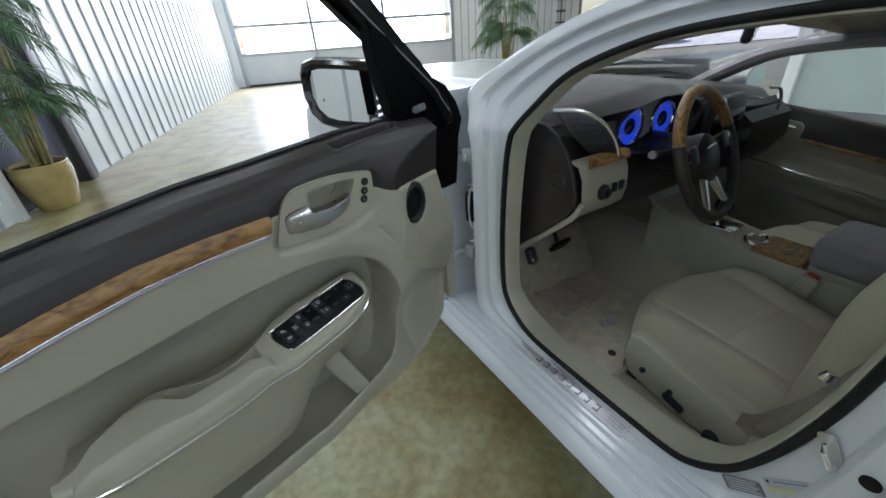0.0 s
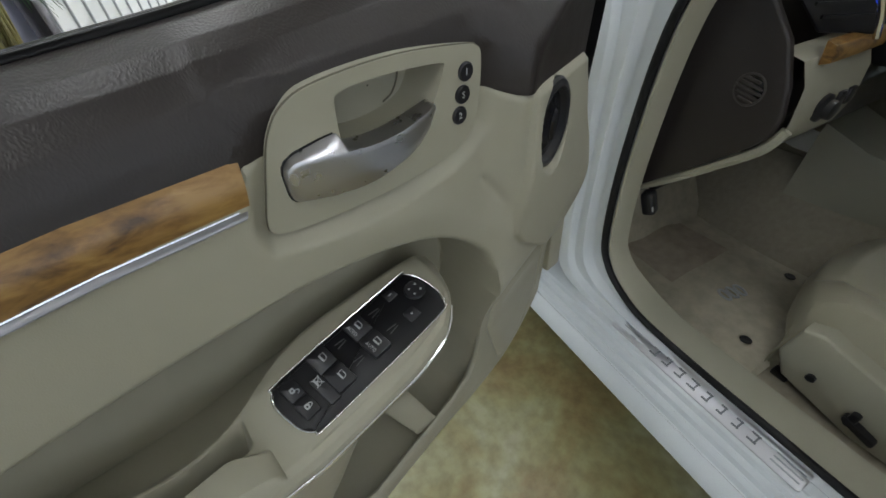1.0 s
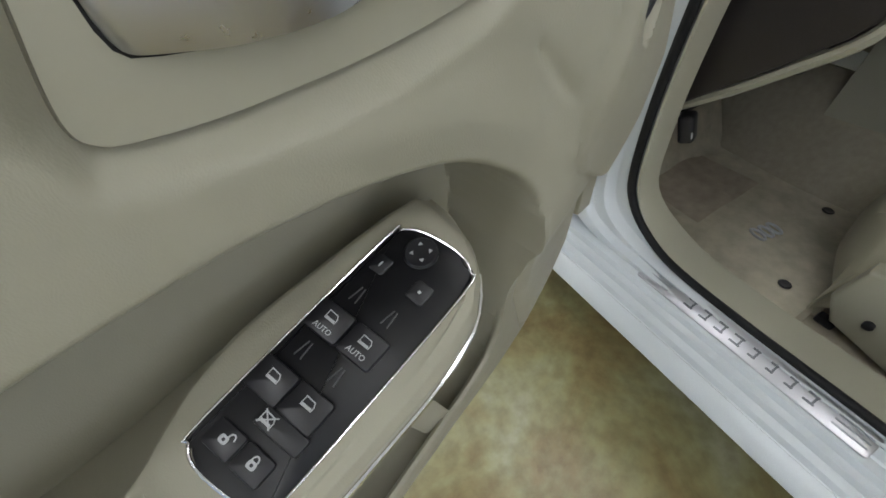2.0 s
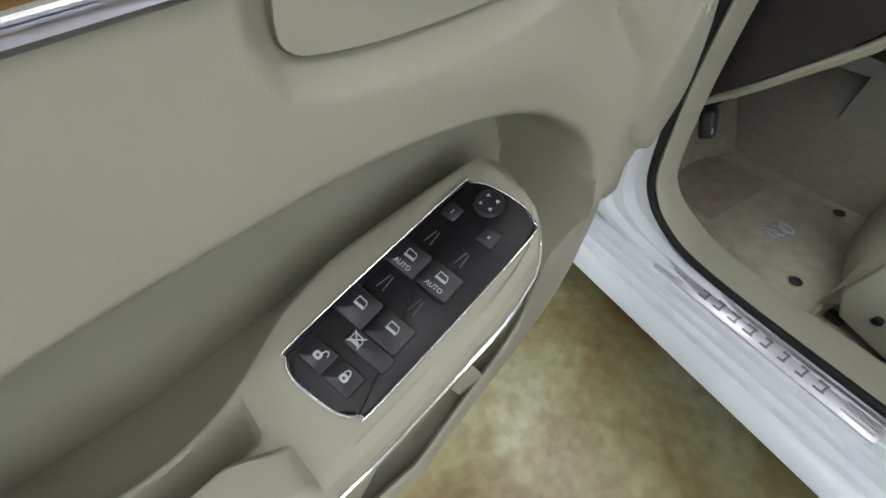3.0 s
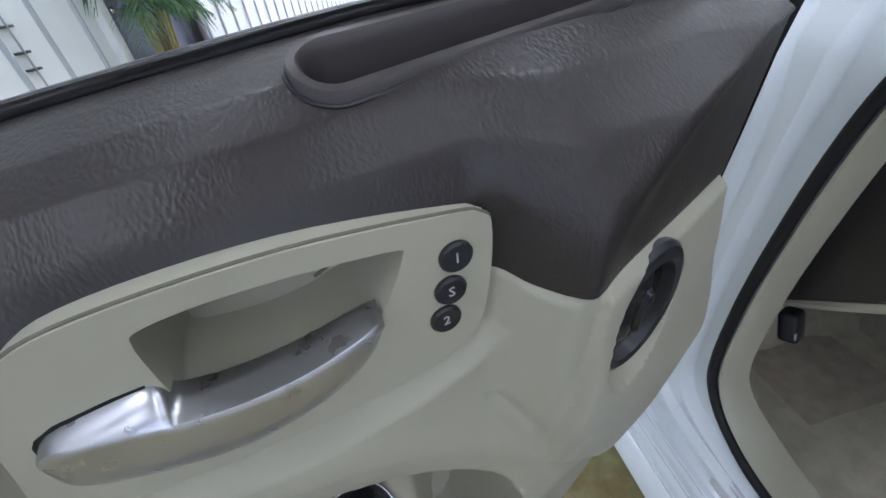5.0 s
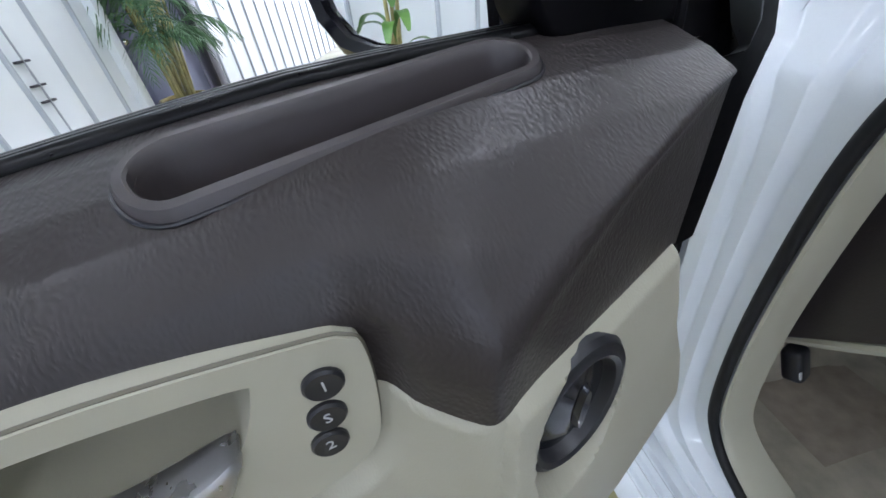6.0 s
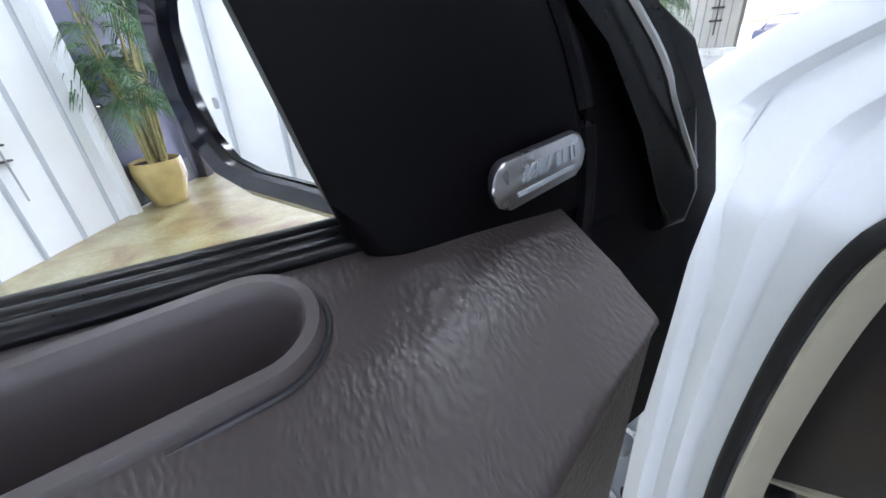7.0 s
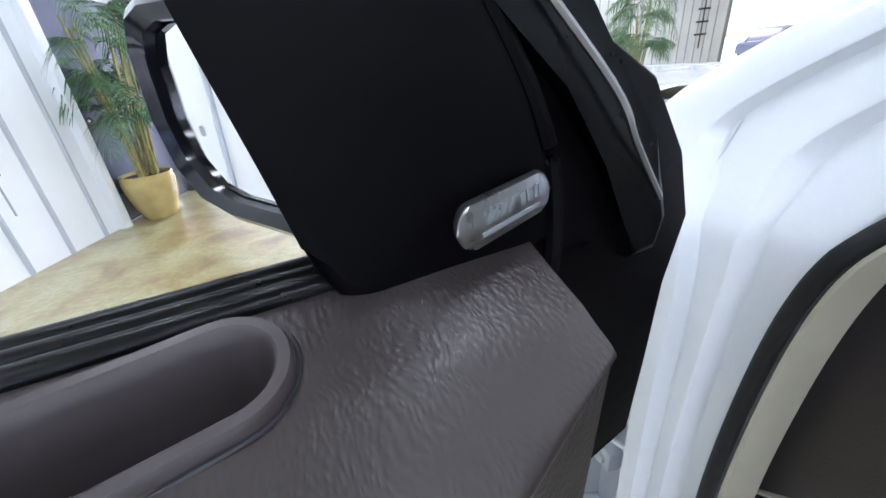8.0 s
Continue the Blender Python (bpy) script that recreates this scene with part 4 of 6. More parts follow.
part("cup_seam", tube([Vector((a, -0.0192, b)) for a, b in spline2([(0.3125, 1.0945), (0.3125, 1.086), (0.315, 1.076), (0.321, 1.067), (0.330, 1.0625)], 20)], 0.0008, 6), M_CREAMDARK, bez)
# thin black plate behind the lever, put in as the shade of its gap
part("lever_gap", prism([(0.394, 1.032), (0.394, 1.0754), (0.405, 1.0750), (0.424, 1.0726), (0.4315, 1.0692), (0.4342, 1.0660), (0.4355, 1.0610), (0.4355, 1.0455), (0.4343, 1.0405), (0.4315, 1.0374), (0.424, 1.0354), (0.405, 1.0314)], at_d(0.0205), 0.0023, 0.0003), M_RUBBER, bez, "black plate standing for the shade in the gap round the lever")
# lever: a broad squared plate at the rear, stepping down to a bow that thins towards the tip; two facets meet in a soft crease
# station, lower and upper edge, height of the crease, how far the crease stands out, thickness
LEV = [(0.4345, 1.0460, 1.0600, 1.0580, 0.0260, 0.003), (0.4335, 1.0415, 1.0645, 1.0615, 0.0285, 0.005), (0.4310, 1.0385, 1.0680, 1.0650, 0.0305, 0.007), (0.4240, 1.0365, 1.0715, 1.0680, 0.0320, 0.008), (0.4050, 1.0325, 1.0738, 1.0660, 0.0340, 0.009),
       (0.3940, 1.0315, 1.0742, 1.0642, 0.0350, 0.010), (0.3905, 1.0310, 1.0720, 1.0632, 0.0353, 0.010), (0.3870, 1.0308, 1.0660, 1.0624, 0.0355, 0.010), (0.3700, 1.0308, 1.0632, 1.0606, 0.0360, 0.010), (0.3500, 1.0345, 1.0634, 1.0608, 0.0355, 0.010),
       (0.3340, 1.0395, 1.0658, 1.0632, 0.0345, 0.009), (0.3200, 1.0480, 1.0690, 1.0660, 0.0325, 0.007), (0.3130, 1.0580, 1.0705, 1.0680, 0.0305, 0.005), (0.3095, 1.0635, 1.0690, 1.0675, 0.0280, 0.003)]
sec = []
edges = spline([(r[0], r[1], r[2]) for r in LEV], 56)
crests = spline([(r[3], r[4], r[5]) for r in LEV], 56)
for (x, z0, z1), (zc, d, th) in zip(edges, crests):
    e = 0.25 * (zc - z0)
    prof = [(z0, d - 0.0085 - th), (z0, d - 0.0075), (z0 + 0.0010, d - 0.0045), (z0 + e, d - 0.0016), (0.5 * (z0 + zc), d - 0.0003), (zc - 0.0030, d - 0.0000), (zc - 0.0008, d), (zc + 0.0010, d - 0.0010), (0.4 * zc + 0.6 * z1, d - 0.0056), (z1 - 0.0004, d - 0.0108), (z1, d - 0.0125), (z1, d - 0.0085 - th)]
    sec.append([Vector((x, dd, zz)) for zz, dd in prof])
part("handle", loft(sec), M_SATIN, cd, "satin chrome pull handle")
for k, (a, b) in enumerate(((0.2745, 1.083), (0.278, 1.0655), (0.2815, 1.049))):
    bt = part("memory_button", lathe([(0.0076, 0.0), (0.0076, 0.0025), (0.0066, 0.0036), (0.003, 0.0030), (0.0, 0.0030)], 20, Matrix.Translation((a, 0.0215, b)) @ pose(0, 0, 0, -90, 0, 0)), M_BUTTON, cd)
    words("digit", ("1", "S", "2")[k], 0.0075, Matrix.Translation((a, 0.0248, b)) @ pose(0, 0, 0, 90, 0, 180), M_WHITEMARK, bt, 0.0001)

# tweeter
TW = Matrix.Translation((0.170, 0.0365, 1.006)) @ Matrix(((-0.988, 0, -0.156, 0), (-0.156, 0, 0.988, 0), (0, 1, 0, 0), (0, 0, 0, 1))) @ Matrix.Rotation(radians(-8), 4, "Z")


def oval(w, h, c, n=40, dx=0.0):
    return [TW @ Vector((dx + w * math.cos(2 * math.pi * k / n), h * math.sin(2 * math.pi * k / n), c)) for k in range(n)]


tw = part("tweeter_ring", loft([oval(0.037, 0.049, -0.026), oval(0.0365, 0.0485, 0.000), oval(0.0345, 0.046, 0.0030), oval(0.031, 0.042, 0.0035), oval(0.0295, 0.040, 0.005), oval(0.027, 0.037, 0.0035), oval(0.025, 0.034, -0.004)], caps=False), M_BLACK, cd, "black oval tweeter surround")
part("grille", loft([oval(0.027, 0.037, -0.004), oval(0.018, 0.028, -0.002), oval(0.006, 0.02, 0.001)]), M_GLOSSBLACK, tw)
part("lens_bar", loft([oval(0.005, 0.018, 0.0005, 20, 0.004), oval(0.003, 0.015, 0.004, 20, 0.004)]), M_GLOSSBLACK, tw)

# window switch panel
ax = Vector((0.164, 0.030, -0.008)).normalized()
ay = Vector((-0.01, 0.05, -0.0095))
ay = (ay - ax * ay.dot(ax)).normalized()
az = ax.cross(ay)
if az.z < 0:
    az = -az
SWM = Matrix(((ax.x, ay.x, az.x, 0.4270), (ax.y, ay.y, az.y, 0.040), (ax.z, ay.z, az.z, 0.8752), (0, 0, 0, 1)))
SWM = SWM @ Matrix.Translation((-0.0025, 0.003, 0))
SL, SW = 0.184, 0.067


def sw_out(k):
    """Outline of the panel: bowed ends, one corner sharper."""
    L, W = SL / 2 - (1 - k) * 0.040, SW / 2 - (1 - k) * 0.040
    pts = []
    ctrl = [(-L + 0.022, -W), (L - 0.020, -W), (L - 0.006, -W + 0.005), (L, -W + 0.018), (L - 0.002, W - 0.018), (L - 0.010, W - 0.004), (L - 0.024, W), (-L + 0.024, W), (-L + 0.006, W - 0.007), (-L, W - 0.022), (-L + 0.002, -W + 0.018), (-L + 0.010, -W + 0.004)]
    for i in range(len(ctrl)):
        a, b, c, d = [Vector(ctrl[(i + j) % len(ctrl)]) for j in (-1, 0, 1, 2)]
        for t in [q / 4 for q in range(4)]:
            p = 0.5 * (2 * b + (c - a) * t + (2 * a - 5 * b + 4 * c - d) * t * t + (3 * b - a - 3 * c + d) * t ** 3)
            pts.append((p.x, p.y))
    return pts


# armrest, its pad, the switch pod
ARM_D = [(0.308, 0.010), (0.315, 0.037), (0.330, 0.060), (0.350, 0.078), (0.389, 0.092), (0.474, 0.104), (0.534, 0.111), (0.66, 0.118), (0.78, 0.120), (0.82, 0.112), (0.845, 0.085)]
ARM_T = [(0.30, 0.880), (0.35, 0.883), (0.45, 0.878), (0.52, 0.8745), (0.56, 0.867), (0.60, 0.861), (0.85, 0.856)]

ARM_IN = [(0.30, -0.022), (0.42, -0.020), (0.47, -0.016), (0.51, 0.000), (0.54, 0.018), (0.57, 0.027), (0.61, 0.030), (0.655, 0.022), (0.685, -0.004), (0.71, -0.012), (0.735, -0.010), (0.79, 0.030), (0.816, 0.062), (0.845, 0.070)]


SW_EDGE, SW_INV = sw_out(1.0), SWM.inverted()


def bed(p):
    """Levels the armrest round the switch panel."""
    q = SW_INV @ p
    k = sstep(-0.024, -0.001, poly_dist(SW_EDGE, q.x, q.y))
    return p + (SWM @ Vector((q.x, q.y, 0.0042)) - p) * k


def crown(zt, s, d):
    """Height of the armrest, which leans towards the cabin ahead of its cushion."""
    k = sstep(0.56, 0.50, s)
    return zt + 0.004 + 0.0036 * k - (0.03 + 0.16 * k) * max(0, d)


def arm_fn(u, v):
    s = 0.308 + 0.537 * u
    D, zt = smooth_at(ARM_D, s) if s > 0.37 else curve_at(ARM_D, s), smooth_at(ARM_T, s)
    zt -= 0.012 * sstep(0.325, 0.308, s)
    if v < 0.45:
        inn = smooth_at(ARM_IN, s)
        if v < 0.06:
            return Vector((s, inn - (inn + 0.085) * (1 - v / 0.06) ** 1.6, zt + 0.001 - 0.060 * (1 - v / 0.06)))
        t = (v - 0.06) / 0.39
        d = inn + (D - 0.012 - inn) * t
        z = crown(zt, s, d) - 0.003 * sstep(0.06, 0.0, t)
        cup = sstep(0.545, 0.562, s) * sstep(0.70, 0.66, s) * sstep(0.064, 0.054, d) * sstep(inn + 0.007, inn + 0.014, d)
        return bed(Vector((s, d, z - 0.040 * cup)))
    zr = crown(zt, s, D - 0.012)
    prof = [(0.0, D - 0.012, zr), (0.10, D - 0.004, zr - 0.003), (0.2, D, zr - 0.010), (0.34, D - 0.001, zr - 0.022), (0.42, D - 0.012, zr - 0.030), (0.6, max(-0.02, D - 0.030), zr - 0.065), (0.8, max(-0.03, D - 0.055), zr - 0.105), (0.9, max(-0.035, D - 0.085), zr - 0.125), (1.0, -0.045, zr - 0.128)]
    full = sstep(0.43, 0.56, s)
    body = [(D - 0.012, zr), (D - 0.004, zr - 0.003), (D, zr - 0.010), (D - 0.001, zr - 0.022), (D - 0.006, zr - 0.032), (D - 0.012, zr - 0.085), (D - 0.022, zr - 0.150), (D - 0.036, zr - 0.190), (D - 0.060, zr - 0.215)]
    prof = [(q, d + (e - d) * full, z + (h - z) * full) for (q, d, z), (e, h) in zip(prof, body)]
    w = (v - 0.45) / 0.55
    return Vector((s, float(np.interp(w, [p[0] for p in prof], [p[1] for p in prof])), float(np.interp(w, [p[0] for p in prof], [p[2] for p in prof]))))


arm = part("armrest", grid(arm_fn, 220, 130), M_CREAM, cd, "cream armrest with a grab cup")
part("armrest_front", loft([[arm_fn(0.0, j / 40) for j in range(41)], [Vector((0.300, -0.02, 0.80 + 0.06 * (1 - j / 40))) for j in range(41)]], closed=False), M_CREAM, arm)
edge = [arm_fn(u, 0.45 + 0.55 * 0.30) + Vector((0, 0.0012, 0)) for u in [0.03 + 0.95 * k / 50 for k in range(51)]]
part("armrest_strip", tube(edge, 0.0021, 8), M_CHROME, arm, "thin bright strip standing for a highlight along the armrest")


def pad_fn(u, v):
    s = 0.535 + 0.29 * u
    D = curve_at(ARM_D, s) - 0.002
    lo = 0.060 - 0.055 * sstep(0.66, 0.72, s) + 0.012 * sstep(0.57, 0.535, s)
    lo = max(lo, smooth_at(ARM_IN, s) + 0.007)
    d = lo + (D - lo) * v
    e = min(1, 6 * min(v, 1 - v)) * min(1, 9 * u) * min(1, 9 * (1 - u))
    return Vector((s, d, curve_at(ARM_T, s) - 0.004 + 0.022 * math.sqrt(max(0, e)) ))


part("armrest_pad", grid(pad_fn, 70, 30), M_CREAM, arm, "padded cream armrest cushion")
part("pocket_post", loft([[Vector((0.425 - 0.045 * t + (0.024 - 0.006 * t) * math.cos(q), -0.02 + 0.062 * t, 0.745 - 0.112 * t + (0.019 - 0.004 * t) * math.sin(q))) for q in [2 * math.pi * k / 16 for k in range(16)]] for t in (0, 0.15, 0.4, 0.7, 1.0)]), M_CREAM, cd)
part("courtesy_lamp", box((0.80, 0.075, 0.60), (0.016, 0.012, 0.008), 0.003), M_BRIGHT, cd)

# the keys of the window switch panel
sw_lay = lambda a, b, c: SWM @ Vector((a, b, c))
sp = part("switch_panel", prism(sw_out(0.985), sw_lay, 0.0068, 0.0025, 3), M_PIANO, cd, "black window switch panel with white symbols")
part("chrome_rim", tube([sw_lay(a, b, 0.0060) for a, b in sw_out(1.005)], 0.0010, 8, closed=True, up=az), M_RIM, sp, "thin chrome rim")


def f2a(fa):
    return -SL / 2 + SL * (0.06 + 0.88 * fa)


def key(fa, fb, la, lb, h=0.0032, tilt=0.0, name="switch", z=0.0062):
    m = SWM @ Matrix.Translation((f2a(fa), fb * SW, z)) @ Matrix.Rotation(radians(tilt), 4, "Y")
    part(name, prism(rounded(la, lb, 0.0022, 4), lambda a, b, c: m @ Vector((a, b, c)), h, 0.0009, 2), M_BUTTON, sp)
    return m


def mark(poly, m, h=0.0036):
    return part("symbol", prism(poly, lambda a, b, c: m @ Vector((a, b, c + h)), 0.0002), M_WHITEMARK, sp, smooth=False)


def window_symbol(m, a0, b0, k=1.0, h=0.0034):
    """Outline of a side window with its lower half filled. a runs to the rear, b to the cabin."""
    o = [(-0.004, -0.0052), (-0.0035, 0.0035), (-0.0005, 0.0054), (0.0034, 0.0054), (0.0034, -0.0052)]
    q = [(x * 0.80 + 0.0001, y * 0.86) for x, y in o]
    part("symbol", frame_plate([(a0 + k * x, b0 + k * y) for x, y in o], [(a0 + k * x, b0 + k * y) for x, y in q], lambda a, b, c: m @ Vector((a, b, c + h)), 0.0002), M_WHITEMARK, sp, smooth=False)
    mark([(a0 + k * x, b0 + k * y) for x, y in ((0.0012, -0.0042), (0.0012, 0.0043), (0.0028, 0.0043), (0.0028, -0.0042))], m, h)


# mirror control
dm = SWM @ Matrix.Translation((f2a(0.028), -0.10 * SW, 0.006))
part("mirror_dial", lathe([(0.0118, 0), (0.0118, 0.0018), (0.0105, 0.0032), (0.004, 0.0028), (0, 0.0027)], 28, dm), M_BUTTON, sp)
for q in (45, 135, 225, 315):
    r = Matrix.Rotation(radians(q), 4, "Z")
    mark([(0.0078, 0), (0.0052, 0.0017), (0.0052, -0.0017)], dm @ r, 0.0030)
km = key(0.163, -0.33, 0.013, 0.012, 0.0014, name="mirror_button")
mark([(-0.002, -0.0005), (0.002, -0.0005), (0.002, 0.0005), (-0.002, 0.0005)], km, 0.0015)
km = key(0.165, 0.17, 0.014, 0.014, 0.0018, name="mirror_button")
mark([(-0.001, -0.001), (0.001, -0.001), (0.001, 0.001), (-0.001, 0.001)], km, 0.0019)
# four window switches, each a hooded rocker in a well
for fa, rows in ((0.403, True), (0.6765, False)):
    part("well", prism(rounded(0.040, 0.055, 0.003, 4, f2a(fa) - 0.0025, -0.005), lambda a, b, c: SWM @ Vector((a, b, c + 0.0062)), 0.0005), M_GLOSSBLACK, sp)
    for fb in (-0.276, 0.127):
        km = key(fa + 0.052, fb, 0.0205, 0.0256, 0.0046, 5.0 if fb < 0 else -3.0, "window_switch")
        window_symbol(km, -0.0025, 0.0, 0.80, 0.0047)
        if rows:
            words("lettering", "AUTO", 0.0050, km @ Matrix.Translation((0.0060, 0.0, 0.0048)) @ pose(0, 0, 0, 0, 0, 90), M_WHITEMARK, sp, 0.00008)
        hook = SWM @ Matrix.Translation((f2a(fa) - 0.013, fb * SW, 0.0066))
        for dy in (-0.0012, 0.0012):
            part("ridge", prism([(-0.007, dy - 0.0004), (0.004, dy * 2.2 - 0.0004), (0.004, dy * 2.2 + 0.0004), (-0.007, dy + 0.0004)], lambda a, b, c: hook @ Vector((a, b, c)), 0.0012), M_RIDGE, sp, smooth=False)
km = key(0.827, 0.10, 0.0115, 0.034, 0.0036, name="window_lock")
window_symbol(km, 0.0, -0.010, 0.85, 0.0037)
for sg in (-1, 1):
    mark([(-0.0042, -0.010 - 0.0046 * sg), (-0.0036, -0.010 - 0.0052 * sg), (0.0042, -0.010 + 0.0046 * sg), (0.0036, -0.010 + 0.0052 * sg)], km, 0.00375)
for fb, opened in ((-0.216, True), (0.115, False)):
    km = key(0.954, fb, 0.0155, 0.0210, 0.0030, name="lock_switch")
    part("symbol", frame_plate(rounded(0.0045, 0.0058, 0.0015, 3), rounded(0.0018, 0.0022, 0.0007, 3), lambda a, b, c: km @ Vector((a, b, c + 0.0031)), 0.0002), M_WHITEMARK, sp, smooth=False)
    arc = [(-0.0022 + (-0.0028) * math.sin(math.pi * t / 8), -0.002 * math.cos(math.pi * t / 8) + (0.0035 if opened else 0)) for t in range(9)]
    part("shackle", tube([km @ Vector((x, y, 0.0032)) for x, y in arc], 0.0005, 5), M_WHITEMARK, sp)

# outside mirror on the door
MC = Vector((0.128, -0.262, 1.180))
mn = Vector((0.86, 0.50, 0.02)).normalized()
mt = Vector((-0.50, 0.86, 0)).normalized()
mu = mn.cross(mt)
mu = mu if mu.z > 0 else -mu
MM = Matrix(((mt.x, mu.x, mn.x, MC.x), (mt.y, mu.y, mn.y, MC.y), (mt.z, mu.z, mn.z, MC.z), (0, 0, 0, 1)))
GL = [(-0.088, 0.030), (-0.080, 0.046), (-0.060, 0.052), (0.0, 0.054), (0.065, 0.053), (0.082, 0.046), (0.086, 0.03), (0.086, -0.03), (0.080, -0.045), (0.06, -0.05), (-0.03, -0.051), (-0.058, -0.046), (-0.078, -0.030), (-0.088, -0.005)]


def grow(poly, g, c, k=1.0):
    return [MM @ Vector((1.12 * a * (1 + g / 0.086) * k, 1.12 * b * (1 + g / 0.052) * k, c)) for a, b in poly]


mir = part("side_mirror", loft([grow(GL, 0.003, -0.004), grow(GL, 0.004, 0.012), grow(GL, 0.012, 0.018), grow(GL, 0.020, 0.010), grow(GL, 0.024, -0.015), grow(GL, 0.018, -0.045), grow(GL, 0.004, -0.075), grow(GL, -0.02, -0.095), grow(GL, -0.045, -0.103)], caps=True), M_GLOSSBLACK, cd, "black door mirror housing")
bm = bmesh.new()
bm.faces.new([bm.verts.new(p) for p in grow(GL, 0.0025, 0.004)])
part("mirror_glass", bm, M_MIRROR, mir, "mirror glass")
part("mirror_lamp", prism(rounded(0.006, 0.008, 0.002, 3, -0.068, -0.012), lambda a, b, c: MM @ Vector((a, b, c + 0.0042)), 0.0003), M_WHITEMARK, mir)
part("mirror_cap", loft([grow(GL, 0.0255, -0.020), grow(GL, 0.0205, -0.048), grow(GL, 0.0065, -0.078), grow(GL, -0.0175, -0.098), grow(GL, -0.0425, -0.106)], caps=True), M_PAINT, mir, "white mirror cap")
part("mirror_arm", tube(spline([(0.005, -0.10, 1.185), (0.03, -0.15, 1.185), (0.055, -0.20, 1.195)], 8), [0.042, 0.038, 0.034, 0.032, 0.032, 0.034, 0.036, 0.038], 14, flat=0.75), M_SAIL, mir)


# the whole door is bowed and raked a little: terms in length, height, depth and their products
RAKE = ((-0.014, -0.085, -0.063), (0.006, 0.023, 0.031), (0.025, -0.067, -0.084), (0.123, -0.151, -0.126), (-0.070, 0.154, 0.396), (-0.137, 0.033, -0.259))


def rake(p):
    s, z, d = 0.3 * math.tanh((p.x - 0.3) / 0.3), 0.2 * math.tanh((p.z - 1.0) / 0.2), p.y
    q = [sum(k * r[i] for k, r in zip((s, z, d, s * s, s * z, z * z), RAKE)) for i in range(3)]
    return p + Vector(q)


for ob in cd.children_recursive:
    for v in ob.data.vertices:
        v.co = rake(v.co)

# ---- the car body ----
car = thing("car", None, "pearl white sedan with its driver's door open", "car")
RING = [((-0.45, .390), (-0.45, .374)), ((-.30, .388), (-.30, .374)), ((-.12, .388), (-.10, .374)), ((.02, .398), (.06, .374)), ((.10, .430), (.19, .376)), ((.15, .475), (.262, .41)),
        ((.175, .54), (.275, .52)), ((.185, .70), (.277, .70)), ((.180, .88), (.280, .88)), ((.168, 1.0), (.286, 1.0)), ((.148, 1.07), (.315, 1.085)), ((.11, 1.13), (.365, 1.160)),
        ((.05, 1.20), (.235, 1.250)), ((-.03, 1.245), (.10, 1.315)), ((-.15, 1.285), (-.04, 1.362)), ((-.30, 1.31), (-.24, 1.40)), ((-.50, 1.325), (-.50, 1.415)), ((-.62, 1.31), (-.70, 1.40)),
        ((-.68, 1.22), (-.79, 1.30)), ((-.70, 1.05), (-.80, 1.05)), ((-.685, .86), (-.80, .86)), ((-.665, .72), (-.80, .70)), ((-.63, .58), (-.80, .56)), ((-.585, .475), (-.78, .44)), ((-.52, .41), (-.66, .374))]


def resample(loop, n):
    k = len(loop)
    out = []
    for q in range(n):
        x = q / n * k
        i, t = int(x), x - int(x)
        a, b, c, d = [Vector((*loop[(i + j) % k][0], *loop[(i + j) % k][1])) for j in (-1, 0, 1, 2)]
        v = 0.5 * (2 * b + (c - a) * t + (2 * a - 5 * b + 4 * c - d) * t * t + (3 * b - a - 3 * c + d) * t ** 3)
        out.append(((v[0], v[1]), (v[2], v[3])))
    return out


def tumble(z):
    return 0.55 * max(0, z - 1.06)


RS = resample(RING, 150)


def ring_pt(i, k, dx):
    """k: 0 at the seal, 1 at the outer edge of the pillar."""
    (y0, z0), (y1, z1) = RS[i % len(RS)]
    y, z = y0 + (y1 - y0) * k, z0 + (z1 - z0) * k
    return Vector((dx + tumble(z), y, z))


SEC = [(-0.06, 0.10), (-0.02, 0.062), (0.03, 0.048), (0.05, 0.045), (0.31, 0.041), (0.33, 0.039), (0.38, 0.016), (0.40, 0.0135), (0.63, 0.0150), (0.65, 0.0135), (0.69, -0.004), (0.71, -0.006), (0.95, -0.009), (0.98, -0.006), (1.0, 0.010), (1.02, 0.05)]
part("door_frame", loft([[ring_pt(i, k, dx) for k, dx in SEC] for i in range(len(RS))] + [[ring_pt(0, k, dx) for k, dx in SEC]], closed=False), M_PAINT, car, "white painted door opening")
part("opening_seal", tube([ring_pt(i, -0.02, 0.040) for i in range(150)], 0.0085, 10, closed=True, up=(1, 0, 0)), M_RUBBER, car, "black rubber door seal")
def trim_pt(i, e, x):
    """e metres inwards of the seal."""
    (y0, z0), (y1, z1) = RS[i % len(RS)]
    d = Vector((y0 - y1, z0 - z1)).normalized()
    low = sstep(0.50, 0.40, z0)
    e = 0.010 + (e - 0.010) * (0.55 + 0.45 * low)
    return Vector((x + tumble(z0 + d.y * e) + low * max(0, e - 0.012) * 1.4, y0 + d.x * e * (1 - 0.3 * low), z0 + d.y * e * (1 - 0.85 * low)))


part("opening_trim", loft([[trim_pt(i, e, x) for e, x in ((0.010, 0.050), (0.014, 0.045), (0.021, 0.047), (0.026, 0.056), (0.029, 0.075), (0.030, 0.10))] for i in list(range(150)) + [0]], closed=False), M_CREAMPLAIN, car, "cream plastic trim round the opening")
